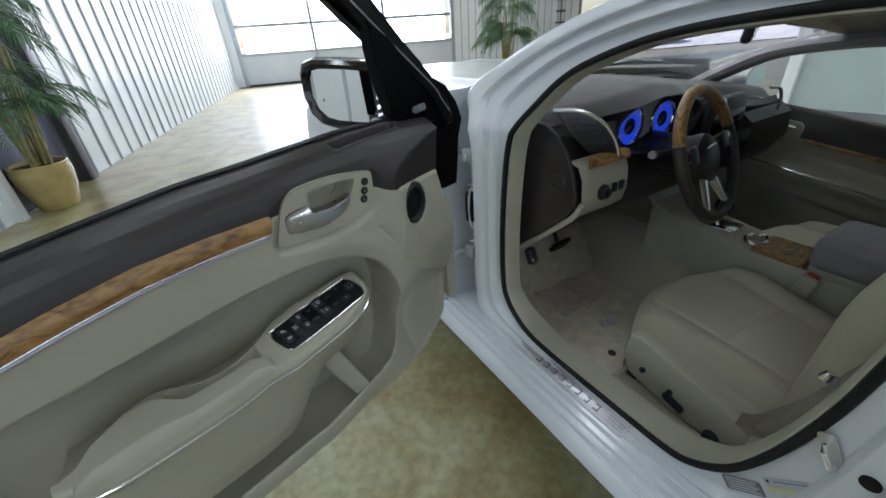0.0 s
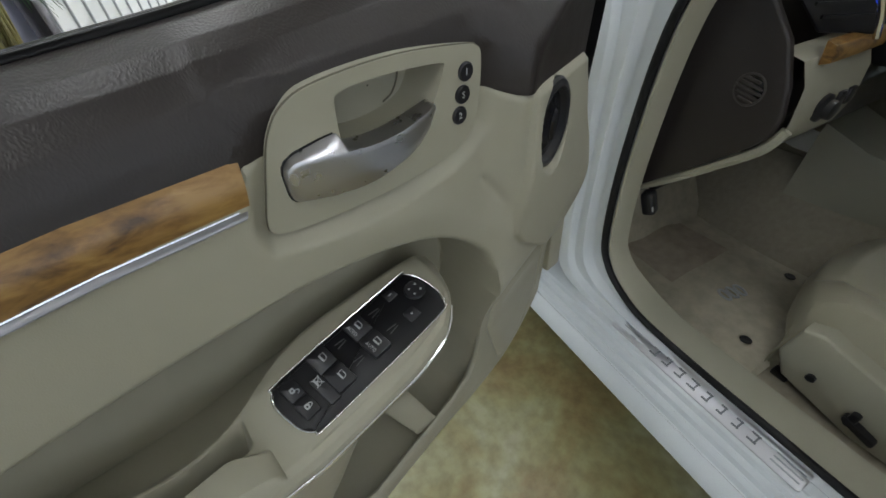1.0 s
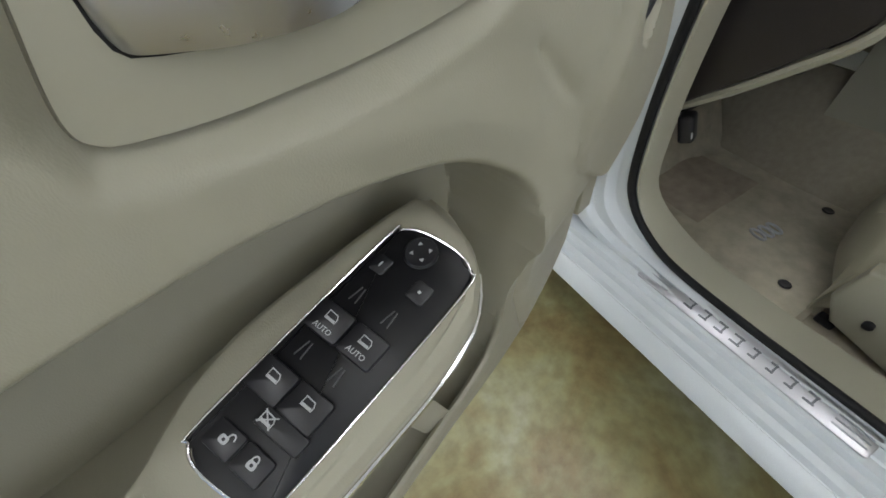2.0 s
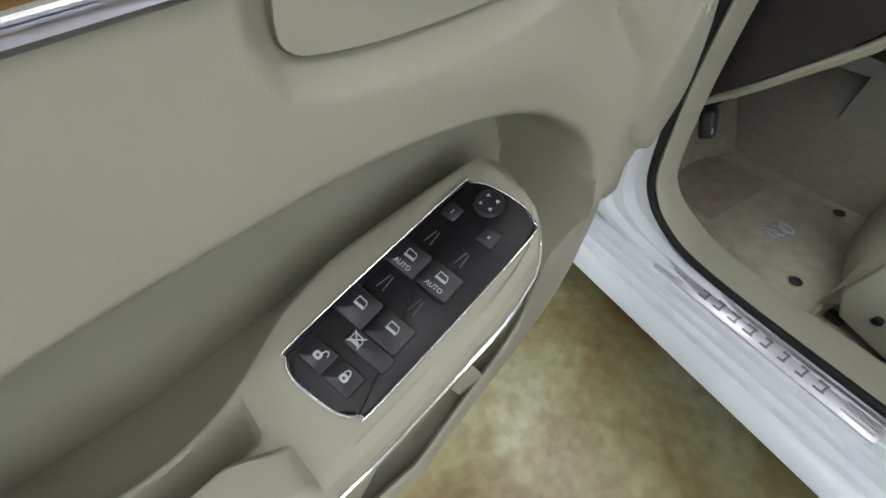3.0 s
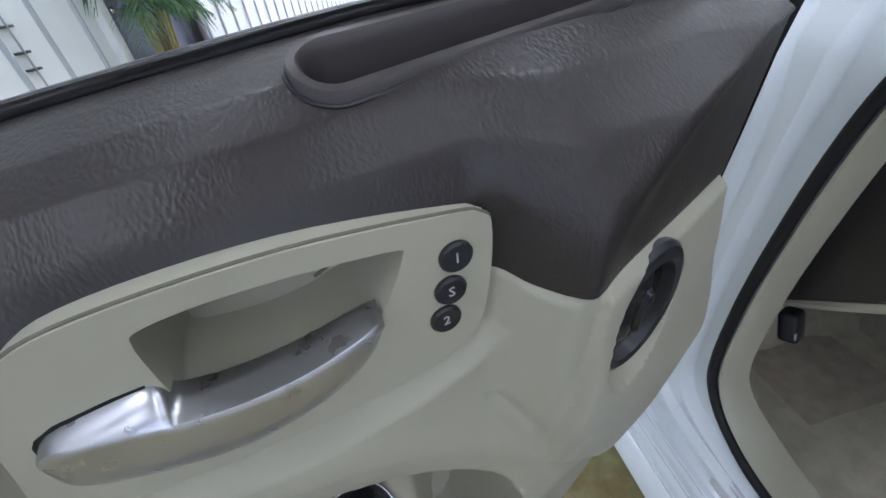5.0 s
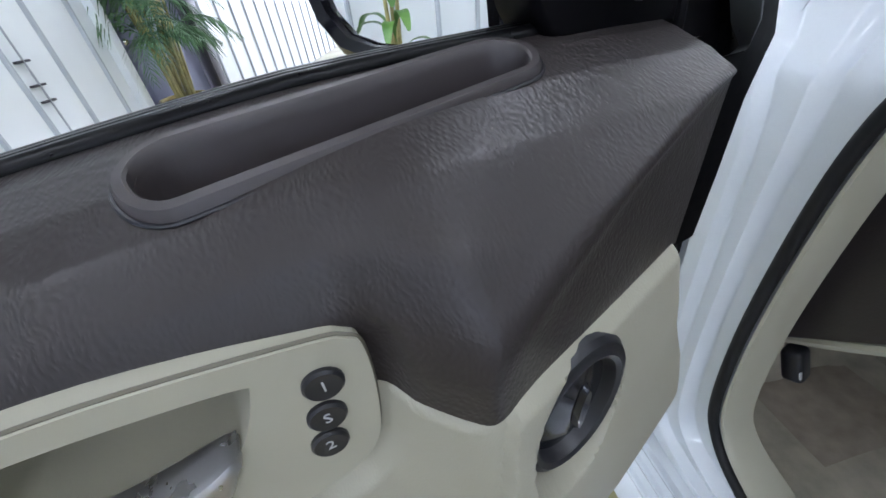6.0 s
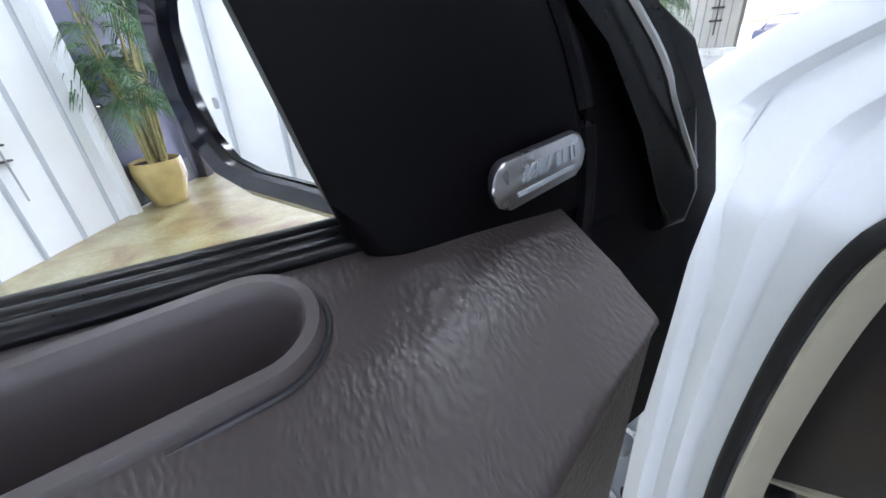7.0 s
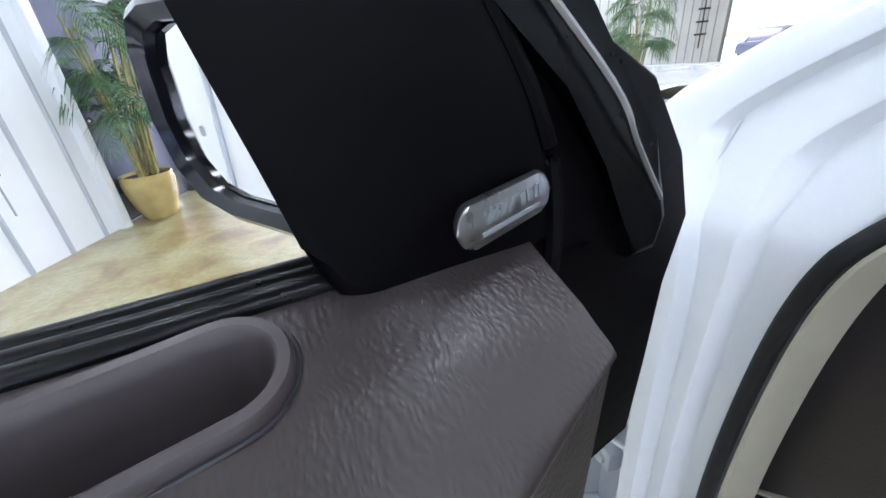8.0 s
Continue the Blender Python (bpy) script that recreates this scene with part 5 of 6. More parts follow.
# sill
SILLP = [(0.06, .386), (.035, .380), (-.026, .371), (-.032, .360), (-.036, .3595), (-.040, .365), (-.050, .3635), (-.055, .353), (-.059, .3525), (-.063, .358), (-.074, .355), (-.079, .344), (-.083, .344), (-.087, .349), (-.098, .345), (-.106, .335), (-.113, .327), (-.117, .315), (-.085, .27), (-.04, .22), (.06, .185)]
part("sill", loft([[Vector((x, y, z)) for x, z in SILLP] for y in [0.42 - 0.03 * k for k in range(70)]]), M_PAINT, car, "stepped white door sill")
plate = part("sill_plate", prism(rounded(0.046, 0.428, 0.006, 4, 0.005, -0.163), lambda a, b, c: Vector((a, b, 0.3765 + 0.16 * a + c)), 0.003, 0.001), M_PLATE, car, "polished steel sill plate with raised bars")
for k, wd in enumerate((0.019, 0.017, 0.018, 0.020, 0.014, 0.013, 0.014, 0.018)):
    for da in (-0.0085, 0.0085):
        part("bar", prism(rounded(0.0035, wd, 0.0015, 3, 0.005 + da, -0.060 - 0.032 * k), lambda a, b, c: Vector((a, b, 0.3795 + 0.16 * a + c)), 0.0014), M_STICKER, plate)
    part("bar", prism(rounded(0.014, 0.0035, 0.0015, 3, 0.005, -0.060 - 0.032 * k - wd * 0.3), lambda a, b, c: Vector((a, b, 0.3795 + 0.16 * a + c)), 0.0014), M_STICKER, plate)
for y in (0.010, -0.345):
    for dx in (-0.010, 0.0, 0.010):
        part("bar", prism(rounded(0.003, 0.050, 0.0012, 2, 0.005 + dx, y), lambda a, b, c: Vector((a, b, 0.3795 + 0.16 * a + c)), 0.0008), M_ALUDARK, plate)
# hinge pillar gutter
HP = [(0.012, 0.272), (0.045, 0.284), (0.062, 0.30), (0.066, 0.345), (0.062, 0.385), (0.03, 0.395), (-0.02, 0.40), (-0.075, 0.41)]
part("hinge_pillar", loft([[Vector((x + tumble(z), y, z)) for x, y in HP] for z in (0.375, 0.5, 0.7, 0.9, 1.02, 1.10, 1.16)], closed=False), M_SHADEWHITE, car, "white hinge pillar")
loop = [(0.030, 0.290, 0.842), (0.018, 0.308, 0.850), (0.012, 0.325, 0.842), (0.012, 0.330, 0.775), (0.015, 0.325, 0.712), (0.024, 0.308, 0.704), (0.032, 0.290, 0.71)]
part("harness_boot", tube(spline(loop, 30), 0.0055, 8), M_PAINT, car)
part("boot_rubber", box((0.022, 0.338, 0.777), (0.03, 0.036, 0.115), 0.012, 3), M_RUBBER, car)
for z in (0.88, 0.665):
    part("clip", tube([(0.030, 0.282, z), (0.014, 0.295, z - 0.004), (0.010, 0.325, z - 0.016)], 0.0045, 6), M_PAINT, car)
for z in (0.96, 0.60):
    hg = part("hinge", box((0.020, 0.335, z), (0.03, 0.05, 0.045), 0.006), M_SHADEWHITE, car)
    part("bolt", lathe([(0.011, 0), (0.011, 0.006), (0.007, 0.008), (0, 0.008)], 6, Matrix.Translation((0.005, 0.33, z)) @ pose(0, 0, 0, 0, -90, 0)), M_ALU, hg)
    part("hinge_arm", tube(spline([(0.015, 0.345, z), (-0.03, 0.36, z), (-0.10, 0.30, z), (-0.16, 0.16, z)], 12), 0.011, 8, flat=0.5), M_SHADEWHITE, hg)
part("wire_hole", lathe([(0.014, 0), (0.014, 0.003), (0.008, 0.003), (0, 0.002)], 16, Matrix.Translation((0.018, 0.285, 0.515)) @ pose(0, 0, 0, 0, -70, 0)), M_RUBBER, car)
# fender, hood, cowl
def fender_fn(u, v):
    y = 0.405 + 2.0 * u
    z = 0.30 + 0.83 * v
    bulge = 0.05 * math.sin(math.pi * min(1, v * 1.05)) + 0.05 * sstep(0.7, 1.0, u)
    zt = z - 0.10 * u * u * v
    return Vector((-0.045 - bulge + 0.10 * sstep(0.80, 1.0, v) + 0.3 * sstep(0.8, 1.0, u) ** 2, y, zt))


def arch(p):
    return (p.y - 1.42) ** 2 + (p.z - 0.33) ** 2 < 0.39 ** 2


part("fender", cut_slot(fender_fn, 90, 40, arch), M_PAINT, car, "white front fender")


def hood_fn(u, v):
    x = 0.02 + 1.50 * u
    y = 0.62 + 1.85 * v
    c = 1 - abs(2 * u - 1) ** 3
    return Vector((x, y, 1.105 + 0.040 * c + 0.010 * math.exp(-((abs(u - 0.5) - 0.3) / 0.04) ** 2) - 0.03 * v - 0.14 * sstep(0.75, 1.0, v)))


part("hood", grid(hood_fn, 50, 40), M_PAINT, car, "white bonnet")
part("far_fender", grid(lambda u, v: Vector((1.54 - fender_fn(u, v).x, fender_fn(u, v).y, fender_fn(u, v).z)), 30, 16), M_PAINT, car, "white far fender")
part("front_bumper", loft([[Vector((0.77 + 0.80 * k * (1 - 0.10 * max(0, i - 1)), y - 0.35 * abs(k) ** 3, z)) for k in [q / 10 - 1 for q in range(21)]] for i, (y, z) in enumerate(((2.46, 0.955), (2.58, 0.86), (2.64, 0.62), (2.62, 0.40), (2.50, 0.24)))], closed=False), M_PAINT, car, "white front bumper")
part("rear_bumper", loft([[Vector((0.77 + 0.82 * k, y + 0.25 * abs(k) ** 3, z)) for k in [q / 10 - 1 for q in range(21)]] for y, z in ((-2.88, 0.95), (-2.98, 0.70), (-2.98, 0.42), (-2.90, 0.22))], closed=False), M_PAINT, car, "white rear bumper")
part("cowl", loft([[Vector((x, y, z + 0.03 * math.sin(math.pi * (x - 0.02) / 1.5))) for y, z in ((0.48, 1.050), (0.54, 1.055), (0.60, 1.060), (0.63, 1.060), (0.63, 0.95))] for x in [0.02 + 1.5 * k / 16 for k in range(17)]], closed=False), M_BLACK, car, "black cowl under the windscreen")
part("wiper", tube(spline([(0.15, 0.56, 1.085), (0.5, 0.53, 1.108), (0.95, 0.52, 1.108)], 12), 0.006, 6), M_BLACK, car)
wheel = part("wheel", tube([(-0.045 + 0.0, 1.42 + 0.27 * math.cos(q), 0.33 + 0.27 * math.sin(q)) for q in [2 * math.pi * k / 36 for k in range(36)]], 0.062, 12, closed=True, up=(1, 0, 0)), M_RUBBER, car)
part("rim", lathe([(0.21, 0), (0.215, 0.05), (0.19, 0.055), (0.06, 0.03), (0.03, 0.05), (0.0, 0.05)], 30, Matrix.Translation((-0.05, 1.42, 0.33)) @ pose(0, 0, 0, 0, -90, 0)), M_ALU, wheel)
# rear side, roof, far side: plain skins that close the body
def side_fn(x0, sgn, y0, y1, zt):
    def f(u, v):
        y = y0 + (y1 - y0) * u
        z = 0.20 + (zt - 0.20) * v
        return Vector((x0 - sgn * 0.05 * math.sin(math.pi * min(1, v * 1.1)) + sgn * tumble(z) , y, z))
    return f


part("rear_door", grid(side_fn(-0.01, 1, -0.80, -2.9, 1.06), 30, 20), M_PAINT, car, "white rear body side")
part("far_side", grid(side_fn(1.58, -1, -2.9, 2.4, 0.93), 40, 20), M_PAINT, car, "white far body side")


def roof_fn(u, v):
    x = 0.17 + 1.22 * u
    y = -0.10 - 1.75 * v
    c = 1 - abs(2 * u - 1) ** 2.5
    return Vector((x, y, 1.365 - 0.12 * u + 0.055 * c + 0.06 * math.sin(math.pi * (0.15 + 0.8 * v)) - 0.025))


part("roof", grid(roof_fn, 30, 30), M_PAINT, car, "white roof")
part("headliner", grid(lambda u, v: roof_fn(u, v) + Vector((0, 0, -0.035)), 20, 20), M_GREYPAD, car, "grey headliner")
part("rear_panel", grid(lambda u, v: Vector((0.02 + 1.5 * u, -1.85 - 1.05 * sstep(0, 1, v) , 1.30 - 0.35 * v - 0.5 * sstep(0.85, 1.0, v))), 16, 24), M_PAINT, car, "white rear deck")
# windscreen, far pillar, far window line
ws = part("windscreen", grid(lambda u, v: Vector((0.10 + 1.36 * u + (0.10 - 0.20 * u) * v, 0.50 - 0.60 * v - 0.10 * (abs(2 * u - 1) ** 2) * (1 - v), 1.155 + (0.225 - 0.13 * u) * v - 0.06 * u * (1 - v) + 0.02 * math.sin(math.pi * u) * (1 - v))), 20, 12), M_GLASS, car, "clear windscreen")
ws.visible_shadow = False
_sol = ws.modifiers.new("thickness", "SOLIDIFY")
_sol.thickness = 0.005
part("pillar_trim", tube(spline([(1.44, 0.54, 0.94), (1.42, 0.40, 1.02), (1.41, 0.24, 1.108), (1.40, 0.09, 1.172), (1.40, -0.12, 1.205), (1.40, -0.30, 1.215)], 20), 0.055, 10, flat=0.6), M_GREYPAD, car, "grey padded windscreen pillar")
part("roof_rail", tube(spline([(1.40, -0.28, 1.222), (1.39, -0.7, 1.23), (1.39, -1.4, 1.22)], 12), 0.055, 10), M_GREYPAD, car)
part("header_trim", tube([(0.20, -0.12, 1.365), (0.75, -0.08, 1.335), (1.34, -0.10, 1.255)], 0.03, 10), M_CREAMPLAIN, car)
rv = part("rear_mirror", box((0.86, -0.02, 1.268), (0.24, 0.03, 0.07), 0.012, 3, m=pose(0, 0, 0, 8, 0, 22)), M_BLACK, car, "black rear-view mirror")
part("mirror_glass", box((0.857, -0.0375, 1.270), (0.22, 0.004, 0.055), 0.002, m=pose(0, 0, 0, 8, 0, 22)), M_MIRROR, rv)
part("mirror_stem", tube([(0.87, 0.0, 1.30), (0.88, 0.06, 1.33)], 0.012, 8), M_BLACK, rv)
fm = part("far_mirror", loft([[Vector((1.62 + 0.10 * math.cos(q) * k, 0.24 + dy, 1.035 + 0.07 * math.sin(q) * k)) for q in [2 * math.pi * t / 20 for t in range(20)]] for k, dy in ((0.9, 0.0), (1.0, 0.02), (0.95, 0.07), (0.6, 0.11))]), M_PAINT, car, "white far door mirror")
bm = bmesh.new()
bm.faces.new([bm.verts.new((1.62 + 0.085 * math.cos(q), 0.237, 1.035 + 0.06 * math.sin(q))) for q in [2 * math.pi * t / 20 for t in range(20)]])
part("mirror_glass", bm, M_MIRROR, fm)
# passenger door inside
def waist(y):
    return 0.985 - 0.135 * (0.24 - y)


def pdoor_fn(u, v):
    """Cream trim with a hollow under the waist and a long pull ledge."""
    y = 0.36 - 1.30 * u
    z = waist(y) - 0.10 - 0.52 * v
    led = math.exp(-((z - (waist(y) - 0.245)) / 0.045) ** 2) * sstep(0.20, 0.05, y)
    rec = sstep(0.07, 0.12, waist(y) - 0.06 - z) * sstep(0.21, 0.17, waist(y) - z) * sstep(0.10, 0.0, y) * sstep(-0.75, -0.65, y)
    pk = sstep(0.34, 0.37, waist(y) - z) * sstep(0.52, 0.48, waist(y) - z) * sstep(0.10, 0.02, y)
    return Vector((1.445 - 0.045 * led + 0.025 * rec + 0.02 * pk, y, z))


pd = part("passenger_door", grid(pdoor_fn, 90, 60), M_CREAM, car, "cream passenger door trim")
part("door_cap", grid(lambda u, v: Vector((1.49 - 0.06 * math.sin(0.5 * math.pi * v), 0.36 - 1.30 * u, waist(0.36 - 1.30 * u) - 0.002 - 0.105 * v ** 1.5)), 30, 10), M_DARK, pd, "dark brown door cap")
part("wood_strip", tube([(1.437, y, waist(y) - 0.112) for y in [-0.09 - 0.07 * k for k in range(12)]], 0.011, 8), M_WOOD, pd)
hb = part("handle_bezel", prism(rounded(0.15, 0.07, 0.025, 5), lambda a, b, c: Vector((1.440 - c, 0.005 + a, waist(0.005 + a) - 0.083 + b)), 0.012, 0.004), M_CREAMPLAIN, pd)
part("door_handle", tube(spline([(1.424, 0.06, 0.90), (1.405, 0.01, 0.890), (1.41, -0.05, 0.880)], 10), [0.008 + 0.0007 * k for k in range(10)], 8, flat=0.6), M_CHROME, hb)
part("pull_strip", tube(spline([(1.40, y, waist(y) - 0.235) for y in (0.10, -0.1, -0.4, -0.8)], 16), 0.005, 6), M_CHROME, pd)
# floor pan
part("carpet", grid(lambda u, v: Vector((0.08 + 1.36 * u, 0.85 - 2.0 * v, 0.285 + 0.36 * sstep(0.24, 0.0, v) + 0.24 * math.exp(-((u - 0.57) / 0.09) ** 2) + 0.09 * sstep(0.06, 0.0, u))), 40, 60), M_CARPET, car, "beige carpet")
part("kick_panel", grid(lambda u, v: Vector((0.103 + 0.032 * u, 0.20 + 0.52 * u, 0.72 - 0.42 * v)), 10, 10), M_CARPET, car, "carpeted kick panel")
part("firewall", grid(lambda u, v: Vector((0.08 + 1.36 * u, 0.80, 0.30 + 0.75 * v)), 4, 4), M_CARPET, car)
rel = part("bonnet_release", box((0.162, 0.168, 0.606), (0.035, 0.03, 0.06), 0.008, 3, m=pose(0, 0, 0, -20, 0, 20)), M_BLACK, car, "black bonnet release lever")
part("symbol", box((0.155, 0.149, 0.601), (0.014, 0.002, 0.012), 0.0, m=pose(0, 0, 0, -20, 0, 20)), M_WHITEMARK, rel)
ped = part("brake_pedal", box((0.50, 0.34, 0.46), (0.09, 0.02, 0.07), 0.008, m=pose(0, 0, 0, 35, 0, 0)), M_RUBBER, car)
part("pedal_arm", tube([(0.50, 0.36, 0.47), (0.50, 0.50, 0.70)], 0.010, 6), M_BLACK, ped)
# latch striker, labels on the rear pillar
def jamb_at(x0, cy, cz, slope):
    """Lays (a, b, c) on the rear pillar: a along the slope, b across it, c outwards."""
    q = radians(slope)
    return lambda a, b, c: Vector((x0 - c, cy - a * math.cos(q) + b * math.sin(q), cz + a * math.sin(q) + b * math.cos(q)))


jf = jamb_at(0.036, -0.686, 0.674, -60)
st = part("striker_plate", prism(rounded(0.070, 0.024, 0.007, 4), jf, 0.004, 0.001), M_ALU, car, "steel striker plate")
part("striker", tube([jf(-0.020, 0.002, 0.0), jf(-0.020, 0.002, 0.020), jf(-0.014, 0.002, 0.027), jf(0.014, 0.002, 0.027), jf(0.020, 0.002, 0.020), jf(0.020, 0.002, 0.0)], 0.0045, 8), M_BRIGHT, st, "chrome door striker loop")
jf = jamb_at(0.0375, -0.613, 0.463, 42)
lab = part("label", prism(rounded(0.076, 0.030, 0.003, 3), jf, 0.0012), M_STICKER, car, "grey printed label")
for k in range(5):
    part("bar", prism([(-0.032, -0.0115 + 0.0055 * k), (0.032 - 0.006 * (k % 2), -0.0115 + 0.0055 * k), (0.032 - 0.006 * (k % 2), -0.009 + 0.0055 * k), (-0.032, -0.009 + 0.0055 * k)], lambda a, b, c: jf(a, b, c + 0.0013), 0.0003), M_WHITEMARK, lab, smooth=False)
jf2 = jamb_at(0.0375, -0.668, 0.540, 48)
lab = part("label", prism(rounded(0.082, 0.026, 0.003, 3), jf2, 0.0010), M_SHADEWHITE, car, "pale label with a yellow bar")
part("bar", prism([(-0.040, -0.012), (0.022, -0.012), (0.022, -0.006), (-0.040, -0.006)], lambda a, b, c: jf2(a, b, c + 0.0011), 0.0003), M_YELLOW, lab, smooth=False)
part("bar", prism([(-0.022, 0.006), (0.036, 0.006), (0.036, 0.008), (-0.022, 0.008)], lambda a, b, c: jf2(a, b, c + 0.0011), 0.0003), M_STICKER, lab, smooth=False)
part("bar", prism(rounded(0.006, 0.006, 0.0029, 4, -0.034, 0.007), lambda a, b, c: jf2(a, b, c + 0.0011), 0.0003), M_BLACK, lab, smooth=False)
part("pillar_plug", lathe([(0.013, 0), (0.013, 0.003), (0.008, 0.004), (0, 0.004)], 18, Matrix.Translation((0.013, -0.738, 0.680)) @ pose(0, 0, 0, 0, -90, 0)), M_RUBBER, car, "black rubber plug")

# ---- dashboard ----
dash = thing("dashboard", None, "dark brown and cream dashboard with blue-lit dials", "dashboard")
END = [(0.20, 1.07), (0.16, 1.075), (0.12, 1.07), (0.075, 1.045), (0.03, 0.995), (0.0, 0.93), (-0.012, 0.88), (-0.008, 0.85), (0.01, 0.825), (0.06, 0.775), (0.13, 0.71), (0.20, 0.645), (0.25, 0.62), (0.26, 0.80)]
ec = part("end_cover", prism(END, lambda a, b, c: Vector((0.155 - c - 0.10 * (a - 0.1) * (1 if a > 0.1 else 0), a, b)), 0.012, 0.006, 3), M_DARK, dash, "dark brown dashboard end cover")
part("vent_well", lathe([(0.0, 0.0), (0.023, 0.0), (0.024, 0.001), (0.0, 0.0012)], 24, Matrix.Translation((0.1433, 0.054, 0.914)) @ pose(0, 0, 0, 0, -90, 0)), M_GLOSSBLACK, ec)
for k in range(5):
    w = math.sqrt(max(0, 0.022 ** 2 - (0.0085 * (k - 2)) ** 2)) * 2
    part("slat", box((0.1412, 0.054, 0.914 + 0.0085 * (k - 2)), (0.004, w, 0.0042), 0.001, m=pose(0, 0, 0, 12, 0, 0)), M_DARKPLAIN, ec)
part("vent_ring", tube([Vector((0.142, 0.054 + 0.0245 * math.cos(q), 0.914 + 0.026 * math.sin(q))) for q in [2 * math.pi * k / 24 for k in range(24)]], 0.0022, 6, closed=True, up=(1, 0, 0)), M_DARKPLAIN, ec)
part("end_edging", tube(spline([(0.150, 0.215, 0.630), (0.152, 0.13, 0.697), (0.154, 0.055, 0.765), (0.158, 0.0, 0.818), (0.165, -0.02, 0.86)], 20), 0.0095, 8), M_CREAMPLAIN, dash, "cream edging")


def dtop_fn(u, v):
    x = 0.155 + 1.25 * u
    hood_b = math.exp(-((x - 0.55) / 0.20) ** 4)
    y = 0.47 - (0.40 + 0.05 * hood_b) * v
    y += 0.74 * max(0, 0.30 - x) * v * 0.6
    back = smooth_at([(-0.1, 1.09), (0.0, 1.095), (0.2, 1.128), (0.4, 1.140), (0.65, 1.10), (0.85, 1.06), (1.0, 1.035), (1.1, 1.02)], u)
    front = smooth_at([(-0.1, 1.085), (0.0, 1.088), (0.13, 1.105), (0.31, 1.138), (0.5, 1.102), (0.7, 1.065), (1.0, 1.02), (1.1, 1.0)], u)
    z = back + (front - back) * v + 0.012 * math.sin(math.pi * v) - 0.030 * sstep(0.88, 1.0, v)
    return Vector((x, y, z))


part("dash_top", grid(dtop_fn, 60, 24), M_DARK, dash, "dark brown dash top")
FACE = [(0.05, 1.06), (0.03, 1.03), (0.06, 0.95), (0.05, 0.90), (0.02, 0.86), (0.04, 0.76), (0.14, 0.70), (0.5, 0.72)]


def face_fn(u, v):
    x = v * (len(FACE) - 1)
    xx = 0.165 + 1.22 * u
    turn = 0.74 * max(0, 0.30 - xx) * sstep(3.5, 2.0, x)
    return Vector((xx, turn + float(np.interp(x, range(8), [q[0] for q in FACE])), float(np.interp(x, range(8), [q[1] for q in FACE])) - 0.055 * sstep(0.5, 0.95, u) * sstep(4.0, 0.0, x)))


part("dash_face", cut_slot(face_fn, 130, 90, lambda p: ((p.x - 0.55) / 0.205) ** 2 + ((p.z - 1.020) / 0.080) ** 2 < 1 and p.y < 0.1), M_DARK, dash, "dark dash face")
part("lower_panel", loft([[Vector((x, y, z)) for y, z in ((0.045, 0.975), (0.006, 0.965), (-0.012, 0.93), (-0.018, 0.87), (-0.008, 0.825), (0.05, 0.775), (0.12, 0.745))] for x in (0.165, 0.20, 0.26, 0.32, 0.365)], closed=False), M_CREAMPLAIN, dash, "cream lower dash panel")
part("wood_inlay", loft([[Vector((x, y, z)) for y, z in ((0.004, 0.990), (-0.010, 0.985), (-0.016, 0.972), (-0.014, 0.960), (0.0, 0.955))] for x in [0.20 + 0.16 * k / 8 for k in range(9)]]), M_WOOD, dash, "burl wood inlay")
part("light_switch", lathe([(0.024, 0), (0.024, 0.006), (0.017, 0.010), (0.016, 0.020), (0.010, 0.022), (0, 0.022)], 24, Matrix.Translation((0.255, -0.016, 0.878)) @ pose(0, 0, 0, 90, 0, 0)), M_BLACK, dash, "black rotary light switch")
for x in (0.305, 0.337):
    part("dimmer", box((x, -0.018, 0.882), (0.022, 0.008, 0.03), 0.003), M_BLACK, dash)
# side air vent with a bright bow
def vent_at(a, b, c):
    """The vent's face is turned outwards: a along it, b height, c proud of it."""
    return Vector((0.158 + 0.805 * a - 0.593 * c, 0.100 - 0.593 * a - 0.805 * c, b))


va = part("air_vent", prism([(0.0, 1.108), (0.06, 1.104), (0.12, 1.074), (0.16, 1.028), (0.182, 0.985), (0.10, 0.99), (0.045, 1.045)], vent_at, 0.010, 0.003), M_BLACK, dash, "black side air vent")
for k in range(5):
    part("slat", prism([(0.022 + 0.017 * k, 1.090 - 0.0185 * k), (0.088 + 0.018 * k, 1.090 - 0.0185 * k), (0.088 + 0.018 * k, 1.085 - 0.0185 * k), (0.022 + 0.017 * k, 1.085 - 0.0185 * k)], lambda a, b, c: vent_at(a, b, c + 0.009), 0.006), M_BUTTON, va, smooth=False)
part("vent_bow", tube(spline([vent_at(a, b, 0.010) for a, b in ((-0.01, 1.113), (0.06, 1.109), (0.125, 1.077), (0.166, 1.028), (0.186, 0.980))], 22), 0.0050, 8), M_CHROME, va, "satin metal bow")
